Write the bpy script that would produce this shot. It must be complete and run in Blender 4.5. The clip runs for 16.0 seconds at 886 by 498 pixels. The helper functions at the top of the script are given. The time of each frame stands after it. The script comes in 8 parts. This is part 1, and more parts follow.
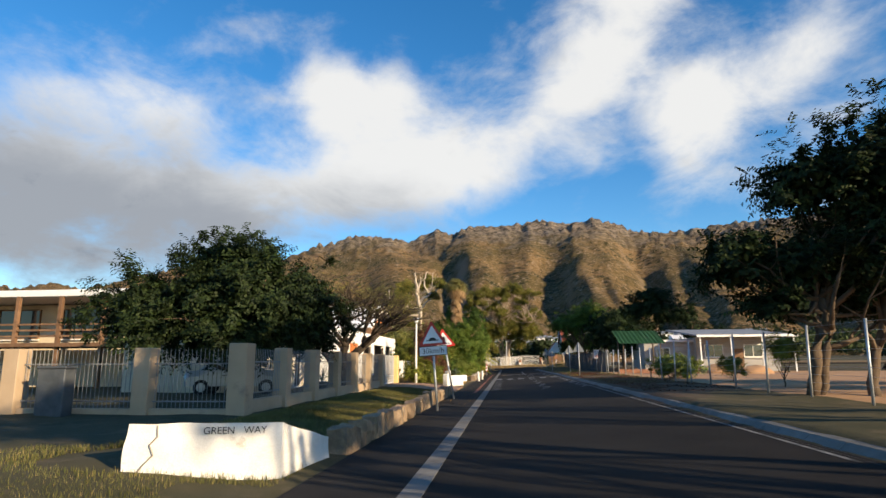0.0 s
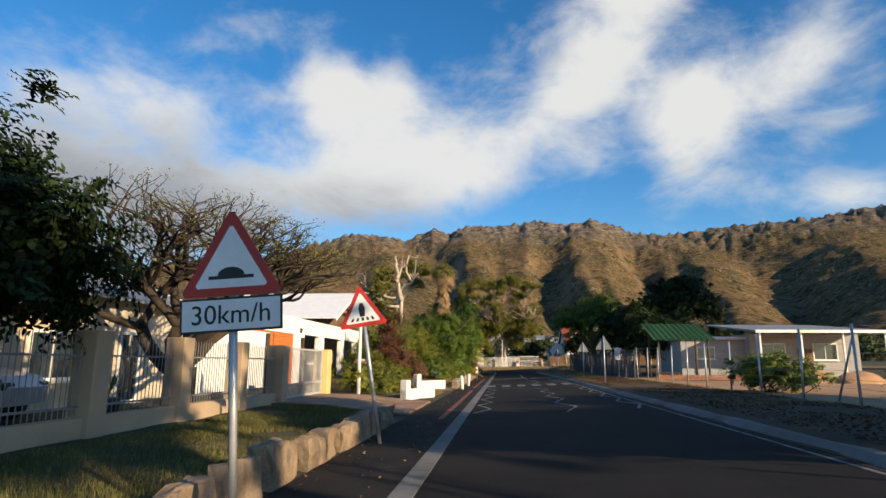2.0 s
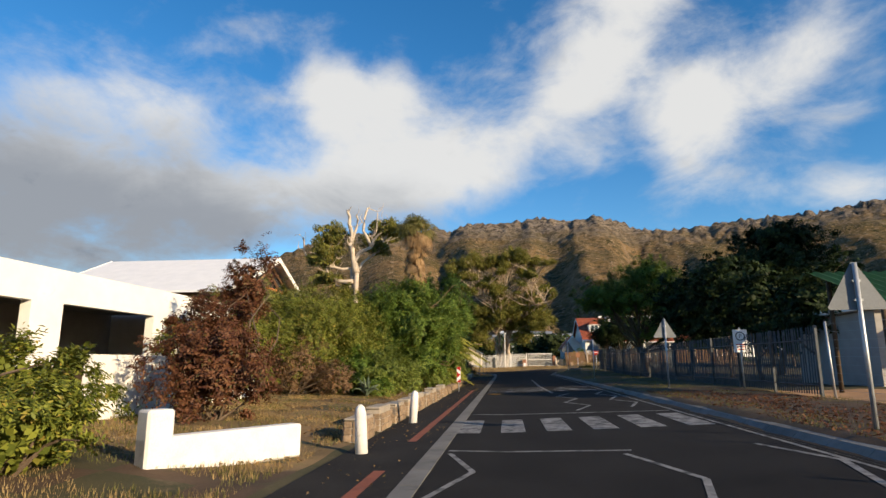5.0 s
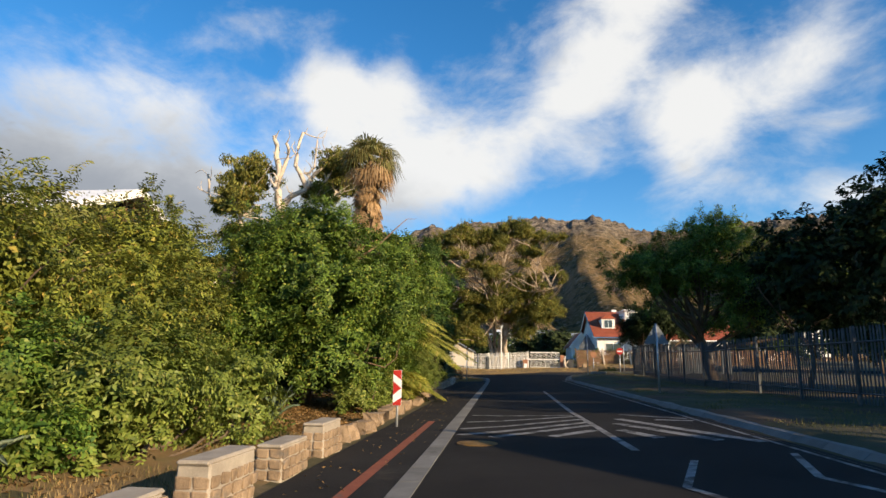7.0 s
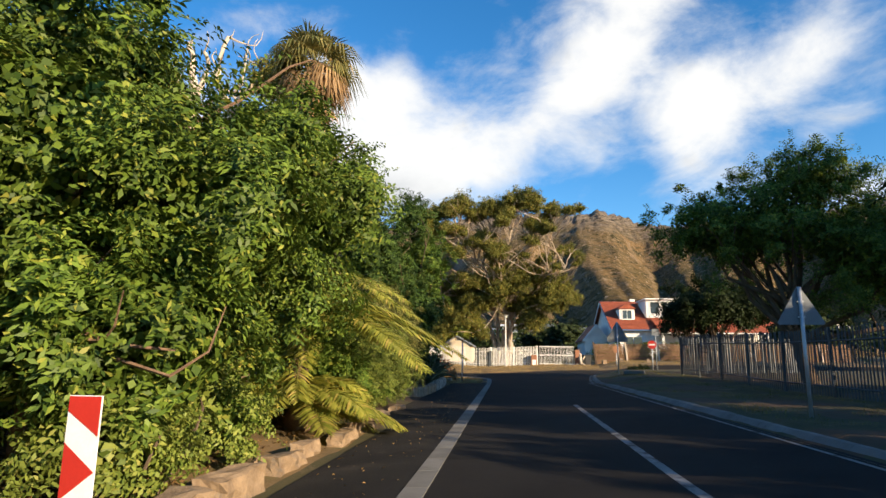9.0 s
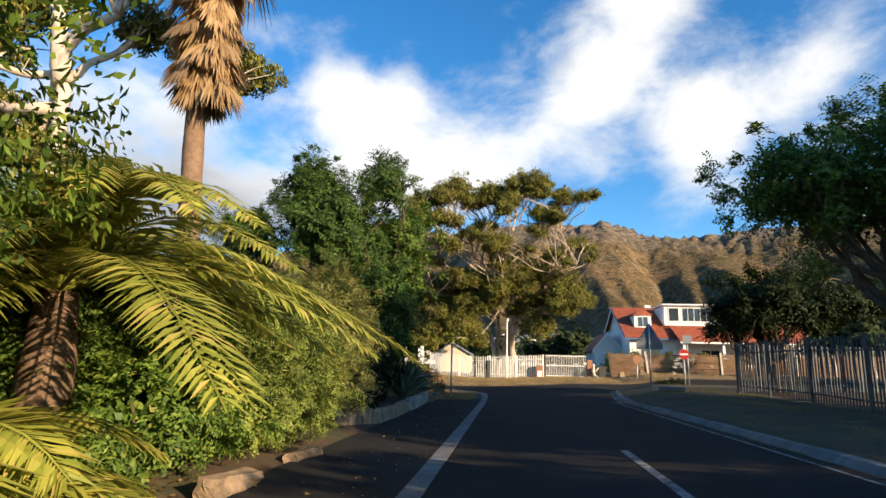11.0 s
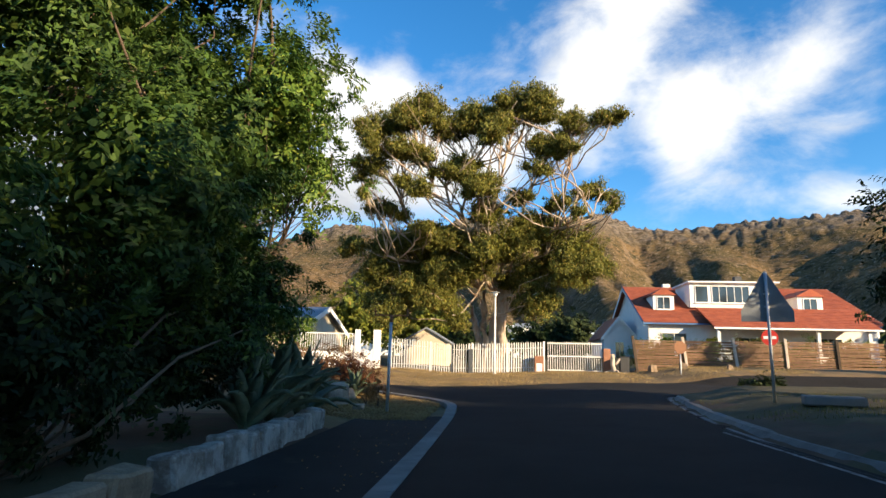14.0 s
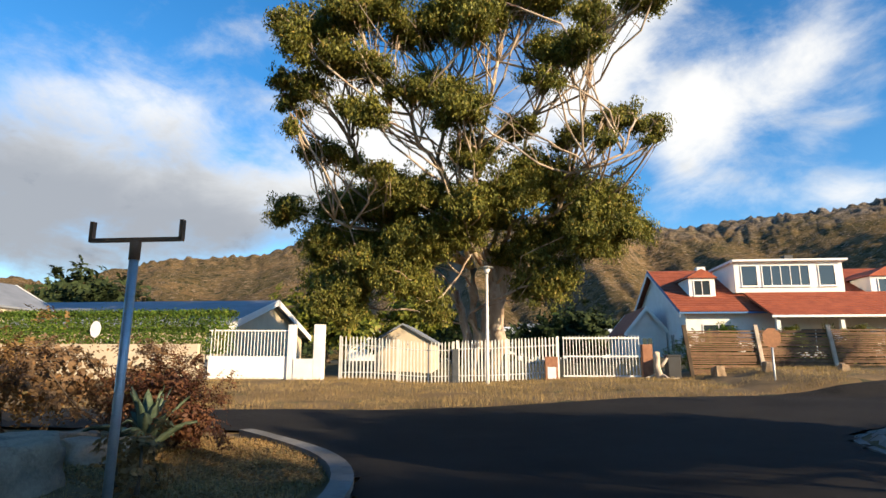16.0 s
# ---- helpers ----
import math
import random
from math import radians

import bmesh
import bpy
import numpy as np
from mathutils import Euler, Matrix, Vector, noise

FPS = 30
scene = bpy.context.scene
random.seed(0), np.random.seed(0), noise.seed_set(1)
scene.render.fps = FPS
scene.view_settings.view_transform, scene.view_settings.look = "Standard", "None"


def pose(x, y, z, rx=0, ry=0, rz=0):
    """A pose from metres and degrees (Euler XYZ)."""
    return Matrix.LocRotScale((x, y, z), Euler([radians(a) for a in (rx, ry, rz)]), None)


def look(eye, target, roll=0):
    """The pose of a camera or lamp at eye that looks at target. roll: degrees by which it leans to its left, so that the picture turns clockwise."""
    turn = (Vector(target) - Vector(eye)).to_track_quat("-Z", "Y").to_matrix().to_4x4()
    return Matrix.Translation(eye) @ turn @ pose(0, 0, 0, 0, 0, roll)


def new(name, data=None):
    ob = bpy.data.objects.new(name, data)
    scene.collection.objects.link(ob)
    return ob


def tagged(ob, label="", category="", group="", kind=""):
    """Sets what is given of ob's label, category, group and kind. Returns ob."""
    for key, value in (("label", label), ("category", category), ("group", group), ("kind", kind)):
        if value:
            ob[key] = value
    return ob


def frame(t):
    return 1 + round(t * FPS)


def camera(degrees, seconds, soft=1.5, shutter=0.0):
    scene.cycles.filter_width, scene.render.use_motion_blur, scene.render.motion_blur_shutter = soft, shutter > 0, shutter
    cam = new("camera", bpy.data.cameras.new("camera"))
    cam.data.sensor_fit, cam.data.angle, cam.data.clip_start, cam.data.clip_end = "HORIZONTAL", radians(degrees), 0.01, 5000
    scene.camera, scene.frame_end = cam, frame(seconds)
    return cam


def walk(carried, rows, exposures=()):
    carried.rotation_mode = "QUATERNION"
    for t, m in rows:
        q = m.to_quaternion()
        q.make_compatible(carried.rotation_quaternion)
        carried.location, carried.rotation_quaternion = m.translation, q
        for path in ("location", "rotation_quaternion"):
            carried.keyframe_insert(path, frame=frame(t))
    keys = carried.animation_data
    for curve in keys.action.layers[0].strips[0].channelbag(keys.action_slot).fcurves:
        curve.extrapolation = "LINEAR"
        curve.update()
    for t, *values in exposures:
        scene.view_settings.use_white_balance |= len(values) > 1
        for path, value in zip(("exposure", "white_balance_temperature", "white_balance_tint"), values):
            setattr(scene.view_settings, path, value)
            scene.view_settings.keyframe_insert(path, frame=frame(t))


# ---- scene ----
cam = camera(73.9, 16.0)
# seconds, place, and turn of the dashboard camera along the street
PATH = [
    (0, 0.001, 0.000, 1.427, 100.91, 0.28, 6.14),
    (0.5, -0.017, 3.448, 1.425, 100.98, 0.27, 6.26),
    (1, -0.028, 6.923, 1.417, 100.81, -0.69, 5.97),
    (1.5, -0.011, 10.435, 1.396, 100.80, -0.57, 6.09),
    (2, 0.004, 13.858, 1.393, 100.95, -0.44, 5.73),
    (2.5, 0.025, 17.221, 1.387, 100.98, 0.12, 6.00),
    (3, 0.021, 21.019, 1.392, 101.15, 0.37, 6.02),
    (3.5, 0.019, 24.664, 1.393, 101.19, 0.38, 6.00),
    (6, 0.098, 46.611, 1.382, 100.69, -0.40, 6.12),
    (6.5, 0.063, 50.576, 1.371, 100.60, -0.90, 5.87),
    (7, 0.000, 54.726, 1.377, 100.91, -0.71, 5.67),
    (7.5, -0.049, 57.881, 1.383, 100.78, -1.15, 5.17),
    (8, -0.064, 60.723, 1.399, 100.62, -0.64, 5.91),
    (8.5, -0.087, 62.891, 1.413, 100.65, -0.61, 5.90),
    (9, -0.091, 65.090, 1.416, 100.51, -0.67, 6.03),
    (11.5, 0.018, 74.620, 1.374, 101.54, -1.61, 6.09),
    (12, 0.039, 76.575, 1.361, 101.00, -1.69, 5.98),
    (12.5, 0.033, 78.729, 1.358, 101.13, -1.37, 6.29),
    (13, 0.050, 81.179, 1.367, 101.33, -1.49, 6.23),
    (13.5, 0.071, 83.742, 1.366, 100.89, -1.76, 5.78),
    (14, 0.144, 86.413, 1.373, 100.77, -1.40, 5.38),
    (14.5, 0.203, 88.995, 1.381, 101.27, -0.96, 5.15),
    (15, 0.294, 91.916, 1.395, 101.63, -0.91, 5.07),
    (15.5, 0.428, 94.481, 1.416, 101.74, -0.78, 4.71),
    (16, 0.596, 97.356, 1.425, 101.21, -0.14, 5.96),
]
walk(cam, [(t, pose(x, y, z, rx, ry, rz)) for t, x, y, z, rx, ry, rz in PATH],
     [(0, 0.82), (3.5, 0.6), (6, 0.75), (7.5, 0.92), (9, 1.05), (11.5, 1.15), (14.5, 1.22), (16, 1.05)])

# ---- world, sun, exposure ----
SUN_AZ, SUN_EL = 126.0, 18.0          # degrees clockwise from the street's direction, and above the horizon


def build_world():
    w = bpy.data.worlds.new("sky")
    scene.world = w
    w.use_nodes = True
    nt = w.node_tree
    nt.nodes.clear()
    N, L = nt.nodes.new, nt.links.new

    def num(v):
        n = N("ShaderNodeValue")
        n.outputs[0].default_value = v
        return n.outputs[0]

    def op(kind, a, b=0.0, c=0.0, clamp=False):
        n = N("ShaderNodeMath")
        n.operation, n.use_clamp = kind, clamp
        for i, v in enumerate((a, b, c)):
            if isinstance(v, (int, float)):
                n.inputs[i].default_value = v
            else:
                L(v, n.inputs[i])
        return n.outputs[0]

    def step(x, lo, hi):
        n = N("ShaderNodeMapRange")
        n.interpolation_type = "SMOOTHSTEP"
        L(x, n.inputs[0])
        n.inputs[1].default_value, n.inputs[2].default_value = lo, hi
        return n.outputs[0]

    sky = N("ShaderNodeTexSky")
    sky.sky_type, sky.sun_disc = "NISHITA", False
    sky.sun_elevation, sky.sun_rotation = radians(SUN_EL), radians(SUN_AZ)
    sky.air_density, sky.dust_density, sky.ozone_density = 1.0, 0.2, 3.2
    tc = N("ShaderNodeTexCoord")
    sep = N("ShaderNodeSeparateXYZ")
    L(tc.outputs["Generated"], sep.inputs[0])
    X, Y, Z = sep.outputs
    deg = 180 / math.pi
    az = op("MULTIPLY", op("ARCTAN2", X, Y), deg)
    el = op("MULTIPLY", op("ARCSINE", Z), deg)
    flat = N("ShaderNodeCombineXYZ")
    L(op("MULTIPLY", az, 0.03), flat.inputs[0])
    L(op("MULTIPLY", el, 0.05), flat.inputs[1])

    def fbm(scale, detail, rough, off):
        m = N("ShaderNodeVectorMath")
        m.operation = "ADD"
        L(flat.outputs[0], m.inputs[0])
        m.inputs[1].default_value = off
        n = N("ShaderNodeTexNoise")
        n.inputs["Scale"].default_value, n.inputs["Detail"].default_value = scale, detail
        n.inputs["Roughness"].default_value, n.inputs["Distortion"].default_value = rough, 0.35
        L(m.outputs[0], n.inputs["Vector"])
        return n.outputs["Fac"]

    big, fine = fbm(2.6, 8, 0.62, (3.1, 1.7, 0)), fbm(6.0, 7, 0.6, (8.2, 4.4, 2))
    # banks of cumulus: azimuth, elevation, half width, half height, slope, weight
    banks = [(-17.7, 26.0, 3.2, 3.0, 0, 1.35), (-11.5, 25.3, 3.4, 2.6, 0, 1.2), (-16, 21.5, 5, 3.4, 0, 1.15), (-8, 20.5, 6, 3.5, -6, 1.0), (-37, 22, 12, 3.0, 6, 0.95), (-40, 15.8, 9, 3.4, 0, 1.25),
             (-48, 10, 16, 4.5, 0, 1.2), (-27, 13.0, 11, 4.2, 0, 1.0), (-30, 28, 7, 1.4, 20, 0.4), (-62, 16, 14, 5, 0, 0.9), (-20, 16, 10, 3.4, 0, 0.95), (-5, 17, 8, 3.0, 0, 0.8)]
    banks += [(0, 22, 6, 3, 15, 0.9), (7, 25, 5, 3, 35, 0.95), (13, 30, 6, 3.8, 50, 1.05), (20, 23.5, 6, 3.4, 10, 1.2), (28, 25, 5.5, 2.8, 30, 1.15), (17.5, 19, 3.2, 4.5, -10, 0.95),
              (23, 14.5, 4, 2, 0, 0.8), (30, 13.5, 3.5, 1.6, 0, 0.85), (30.5, 20, 4, 1.6, 25, 0.65), (12, 34, 9, 5, 40, 0.75), (48, 19, 10, 4, 10, 0.7), (8, 19, 6, 2.5, 0, 0.7)]
    total = num(0.0)
    for a, e, ra, re, tilt, wgt in banks:
        c, s = math.cos(radians(tilt)), math.sin(radians(tilt))
        da, de = op("SUBTRACT", az, a), op("SUBTRACT", el, e)
        u = op("DIVIDE", op("ADD", op("MULTIPLY", da, c), op("MULTIPLY", de, s)), ra)
        v = op("DIVIDE", op("SUBTRACT", op("MULTIPLY", de, c), op("MULTIPLY", da, s)), re)
        r2 = op("ADD", op("MULTIPLY", u, u), op("MULTIPLY", v, v))
        f = op("MULTIPLY", op("EXPONENT", op("MULTIPLY", r2, -0.9)), wgt)
        total = op("ADD", total, f)
    field = op("ADD", op("MULTIPLY_ADD", total, 0.52, 0.05), op("ADD", op("MULTIPLY", op("SUBTRACT", big, 0.5), 1.3), op("MULTIPLY", op("SUBTRACT", fine, 0.5), 0.7)))
    mask = step(field, 0.06, 0.86)
    # the undersides are grey, away from the sun and low over the ridge
    under = step(op("ADD", op("MULTIPLY", el, -0.17), op("ADD", op("MULTIPLY", az, -0.03), op("MULTIPLY", op("SUBTRACT", big, 0.5), 1.6))), -2.8, -1.25)
    under = op("ADD", op("MULTIPLY", under, 0.85), op("MULTIPLY", step(op("ADD", fine, op("MULTIPLY", field, -0.25)), 0.36, 0.62), 0.28), clamp=True)
    tone = N("ShaderNodeMix")
    tone.data_type = "RGBA"
    L(under, tone.inputs["Factor"])
    tone.inputs["A"].default_value, tone.inputs["B"].default_value = (0.97, 0.965, 0.945, 1), (0.30, 0.325, 0.37, 1)
    bg, cl, mix, out = N("ShaderNodeBackground"), N("ShaderNodeBackground"), N("ShaderNodeMixShader"), N("ShaderNodeOutputWorld")
    deep = N("ShaderNodeHueSaturation")
    deep.inputs["Saturation"].default_value = 1.28
    L(sky.outputs[0], deep.inputs["Color"])
    L(deep.outputs[0], bg.inputs[0])
    bg.inputs[1].default_value = 0.11
    L(tone.outputs["Result"], cl.inputs[0])
    cl.inputs[1].default_value = 0.52
    L(op("MULTIPLY", mask, 0.97), mix.inputs[0])
    L(bg.outputs[0], mix.inputs[1])
    L(cl.outputs[0], mix.inputs[2])
    L(mix.outputs[0], out.inputs[0])


build_world()
sun = new("sun", bpy.data.lights.new("sun", "SUN"))
sun.data.energy, sun.data.angle, sun.data.color = 5.0, radians(0.6), (1.0, 0.77, 0.49)
to_sun = Vector((math.sin(radians(SUN_AZ)) * math.cos(radians(SUN_EL)), math.cos(radians(SUN_AZ)) * math.cos(radians(SUN_EL)), math.sin(radians(SUN_EL))))
sun.matrix_world = look(to_sun * 200, (0, 0, 0))
scene.view_settings.exposure = 0.0


# ---- materials ----
def shade(name, c1, c2, rough=0.8, scale=3.0, fine=40.0, bump=0.25, metal=0.0, spec=0.3, rand=0.0, stain=None, stain_at=0.62, stretch=(1, 1, 1), grain=0.5):
    """A weathered surface: two colours mixed by broad and fine noise, an optional stain colour, a fine relief."""
    m = bpy.data.materials.new(name)
    m.use_nodes = True
    nt = m.node_tree
    N, L = nt.nodes.new, nt.links.new
    b = nt.nodes["Principled BSDF"]
    geo = N("ShaderNodeNewGeometry")
    mp = N("ShaderNodeMapping")
    mp.inputs["Scale"].default_value = stretch
    L(geo.outputs["Position"], mp.inputs[0])

    def noise_tex(sc, detail=5, r=0.6):
        n = N("ShaderNodeTexNoise")
        n.inputs["Scale"].default_value, n.inputs["Detail"].default_value, n.inputs["Roughness"].default_value = sc, detail, r
        L(mp.outputs[0], n.inputs["Vector"])
        return n.outputs["Fac"]

    def ramp(f, lo, hi):
        n = N("ShaderNodeMapRange")
        L(f, n.inputs[0])
        n.inputs[1].default_value, n.inputs[2].default_value = lo, hi
        return n.outputs[0]

    def mixc(f, a, bb):
        n = N("ShaderNodeMix")
        n.data_type = "RGBA"
        if isinstance(f, float):
            n.inputs["Factor"].default_value = f
        else:
            L(f, n.inputs["Factor"])
        for key, v in (("A", a), ("B", bb)):
            if isinstance(v, tuple):
                n.inputs[key].default_value = (*v, 1)
            else:
                L(v, n.inputs[key])
        return n.outputs["Result"]

    n1, n2 = noise_tex(scale), noise_tex(fine, 4, 0.7)
    add = N("ShaderNodeMath")
    add.operation = "MULTIPLY_ADD"
    L(n2, add.inputs[0])
    add.inputs[1].default_value = grain
    L(n1, add.inputs[2])
    col = mixc(ramp(add.outputs[0], 0.35 + grain * 0.3, 0.65 + grain * 0.7), c1, c2)
    if stain:
        n3 = noise_tex(scale * 0.6 + 0.3, 8, 0.72)
        col = mixc(ramp(n3, stain_at - 0.06, stain_at + 0.06), col, stain)
    if rand:
        oi = N("ShaderNodeObjectInfo")
        hsv = N("ShaderNodeHueSaturation")
        L(ramp(oi.outputs["Random"], 0.0, 1.0), hsv.inputs["Value"])
        hsv.inputs["Value"].links[0].from_node.inputs[3].default_value = 1 - rand
        hsv.inputs["Value"].links[0].from_node.inputs[4].default_value = 1 + rand
        L(col, hsv.inputs["Color"])
        col = hsv.outputs["Color"]
    L(col, b.inputs["Base Color"])
    b.inputs["Roughness"].default_value, b.inputs["Metallic"].default_value = rough, metal
    b.inputs["Specular IOR Level"].default_value = spec
    if bump:
        bp = N("ShaderNodeBump")
        bp.inputs["Strength"].default_value, bp.inputs["Distance"].default_value = bump, 0.02
        L(add.outputs[0], bp.inputs["Height"])
        L(bp.outputs[0], b.inputs["Normal"])
    return m


def leafy(name, c1, c2, c3=None, thin=0.35, rough=0.5):
    """Leaves: each one its own tint between two or three colours, with some light coming through."""
    m = bpy.data.materials.new(name)
    m.use_nodes = True
    nt = m.node_tree
    N, L = nt.nodes.new, nt.links.new
    b, out = nt.nodes["Principled BSDF"], nt.nodes["Material Output"]
    geo, cr = N("ShaderNodeNewGeometry"), N("ShaderNodeValToRGB")
    L(geo.outputs["Random Per Island"], cr.inputs[0])
    cr.color_ramp.elements[0].color, cr.color_ramp.elements[1].color = (*c1, 1), (*c2, 1)
    if c3:
        cr.color_ramp.elements[1].position = 0.88
        e = cr.color_ramp.elements.new(1.0)
        e.color = (*c3, 1)
    n = N("ShaderNodeTexNoise")
    n.inputs["Scale"].default_value = 0.9
    L(geo.outputs["Position"], n.inputs["Vector"])
    hsv = N("ShaderNodeHueSaturation")
    mr = N("ShaderNodeMapRange")
    L(n.outputs["Fac"], mr.inputs[0])
    mr.inputs[1].default_value, mr.inputs[2].default_value, mr.inputs[3].default_value, mr.inputs[4].default_value = 0.3, 0.7, 0.7, 1.3
    L(mr.outputs[0], hsv.inputs["Value"])
    L(cr.outputs[0], hsv.inputs["Color"])
    L(hsv.outputs[0], b.inputs["Base Color"])
    b.inputs["Roughness"].default_value, b.inputs["Specular IOR Level"].default_value = rough, 0.2
    tr, mix = N("ShaderNodeBsdfTranslucent"), N("ShaderNodeMixShader")
    L(hsv.outputs[0], tr.inputs[0])
    mix.inputs[0].default_value = thin
    L(b.outputs[0], mix.inputs[1])
    L(tr.outputs[0], mix.inputs[2])
    L(mix.outputs[0], out.inputs[0])
    return m


def plain(name, col, rough=0.5, metal=0.0, spec=0.4):
    return shade(name, tuple(c * 0.86 for c in col), tuple(min(1, c * 1.08) for c in col), rough, 2.5, 60, 0.08, metal, spec)


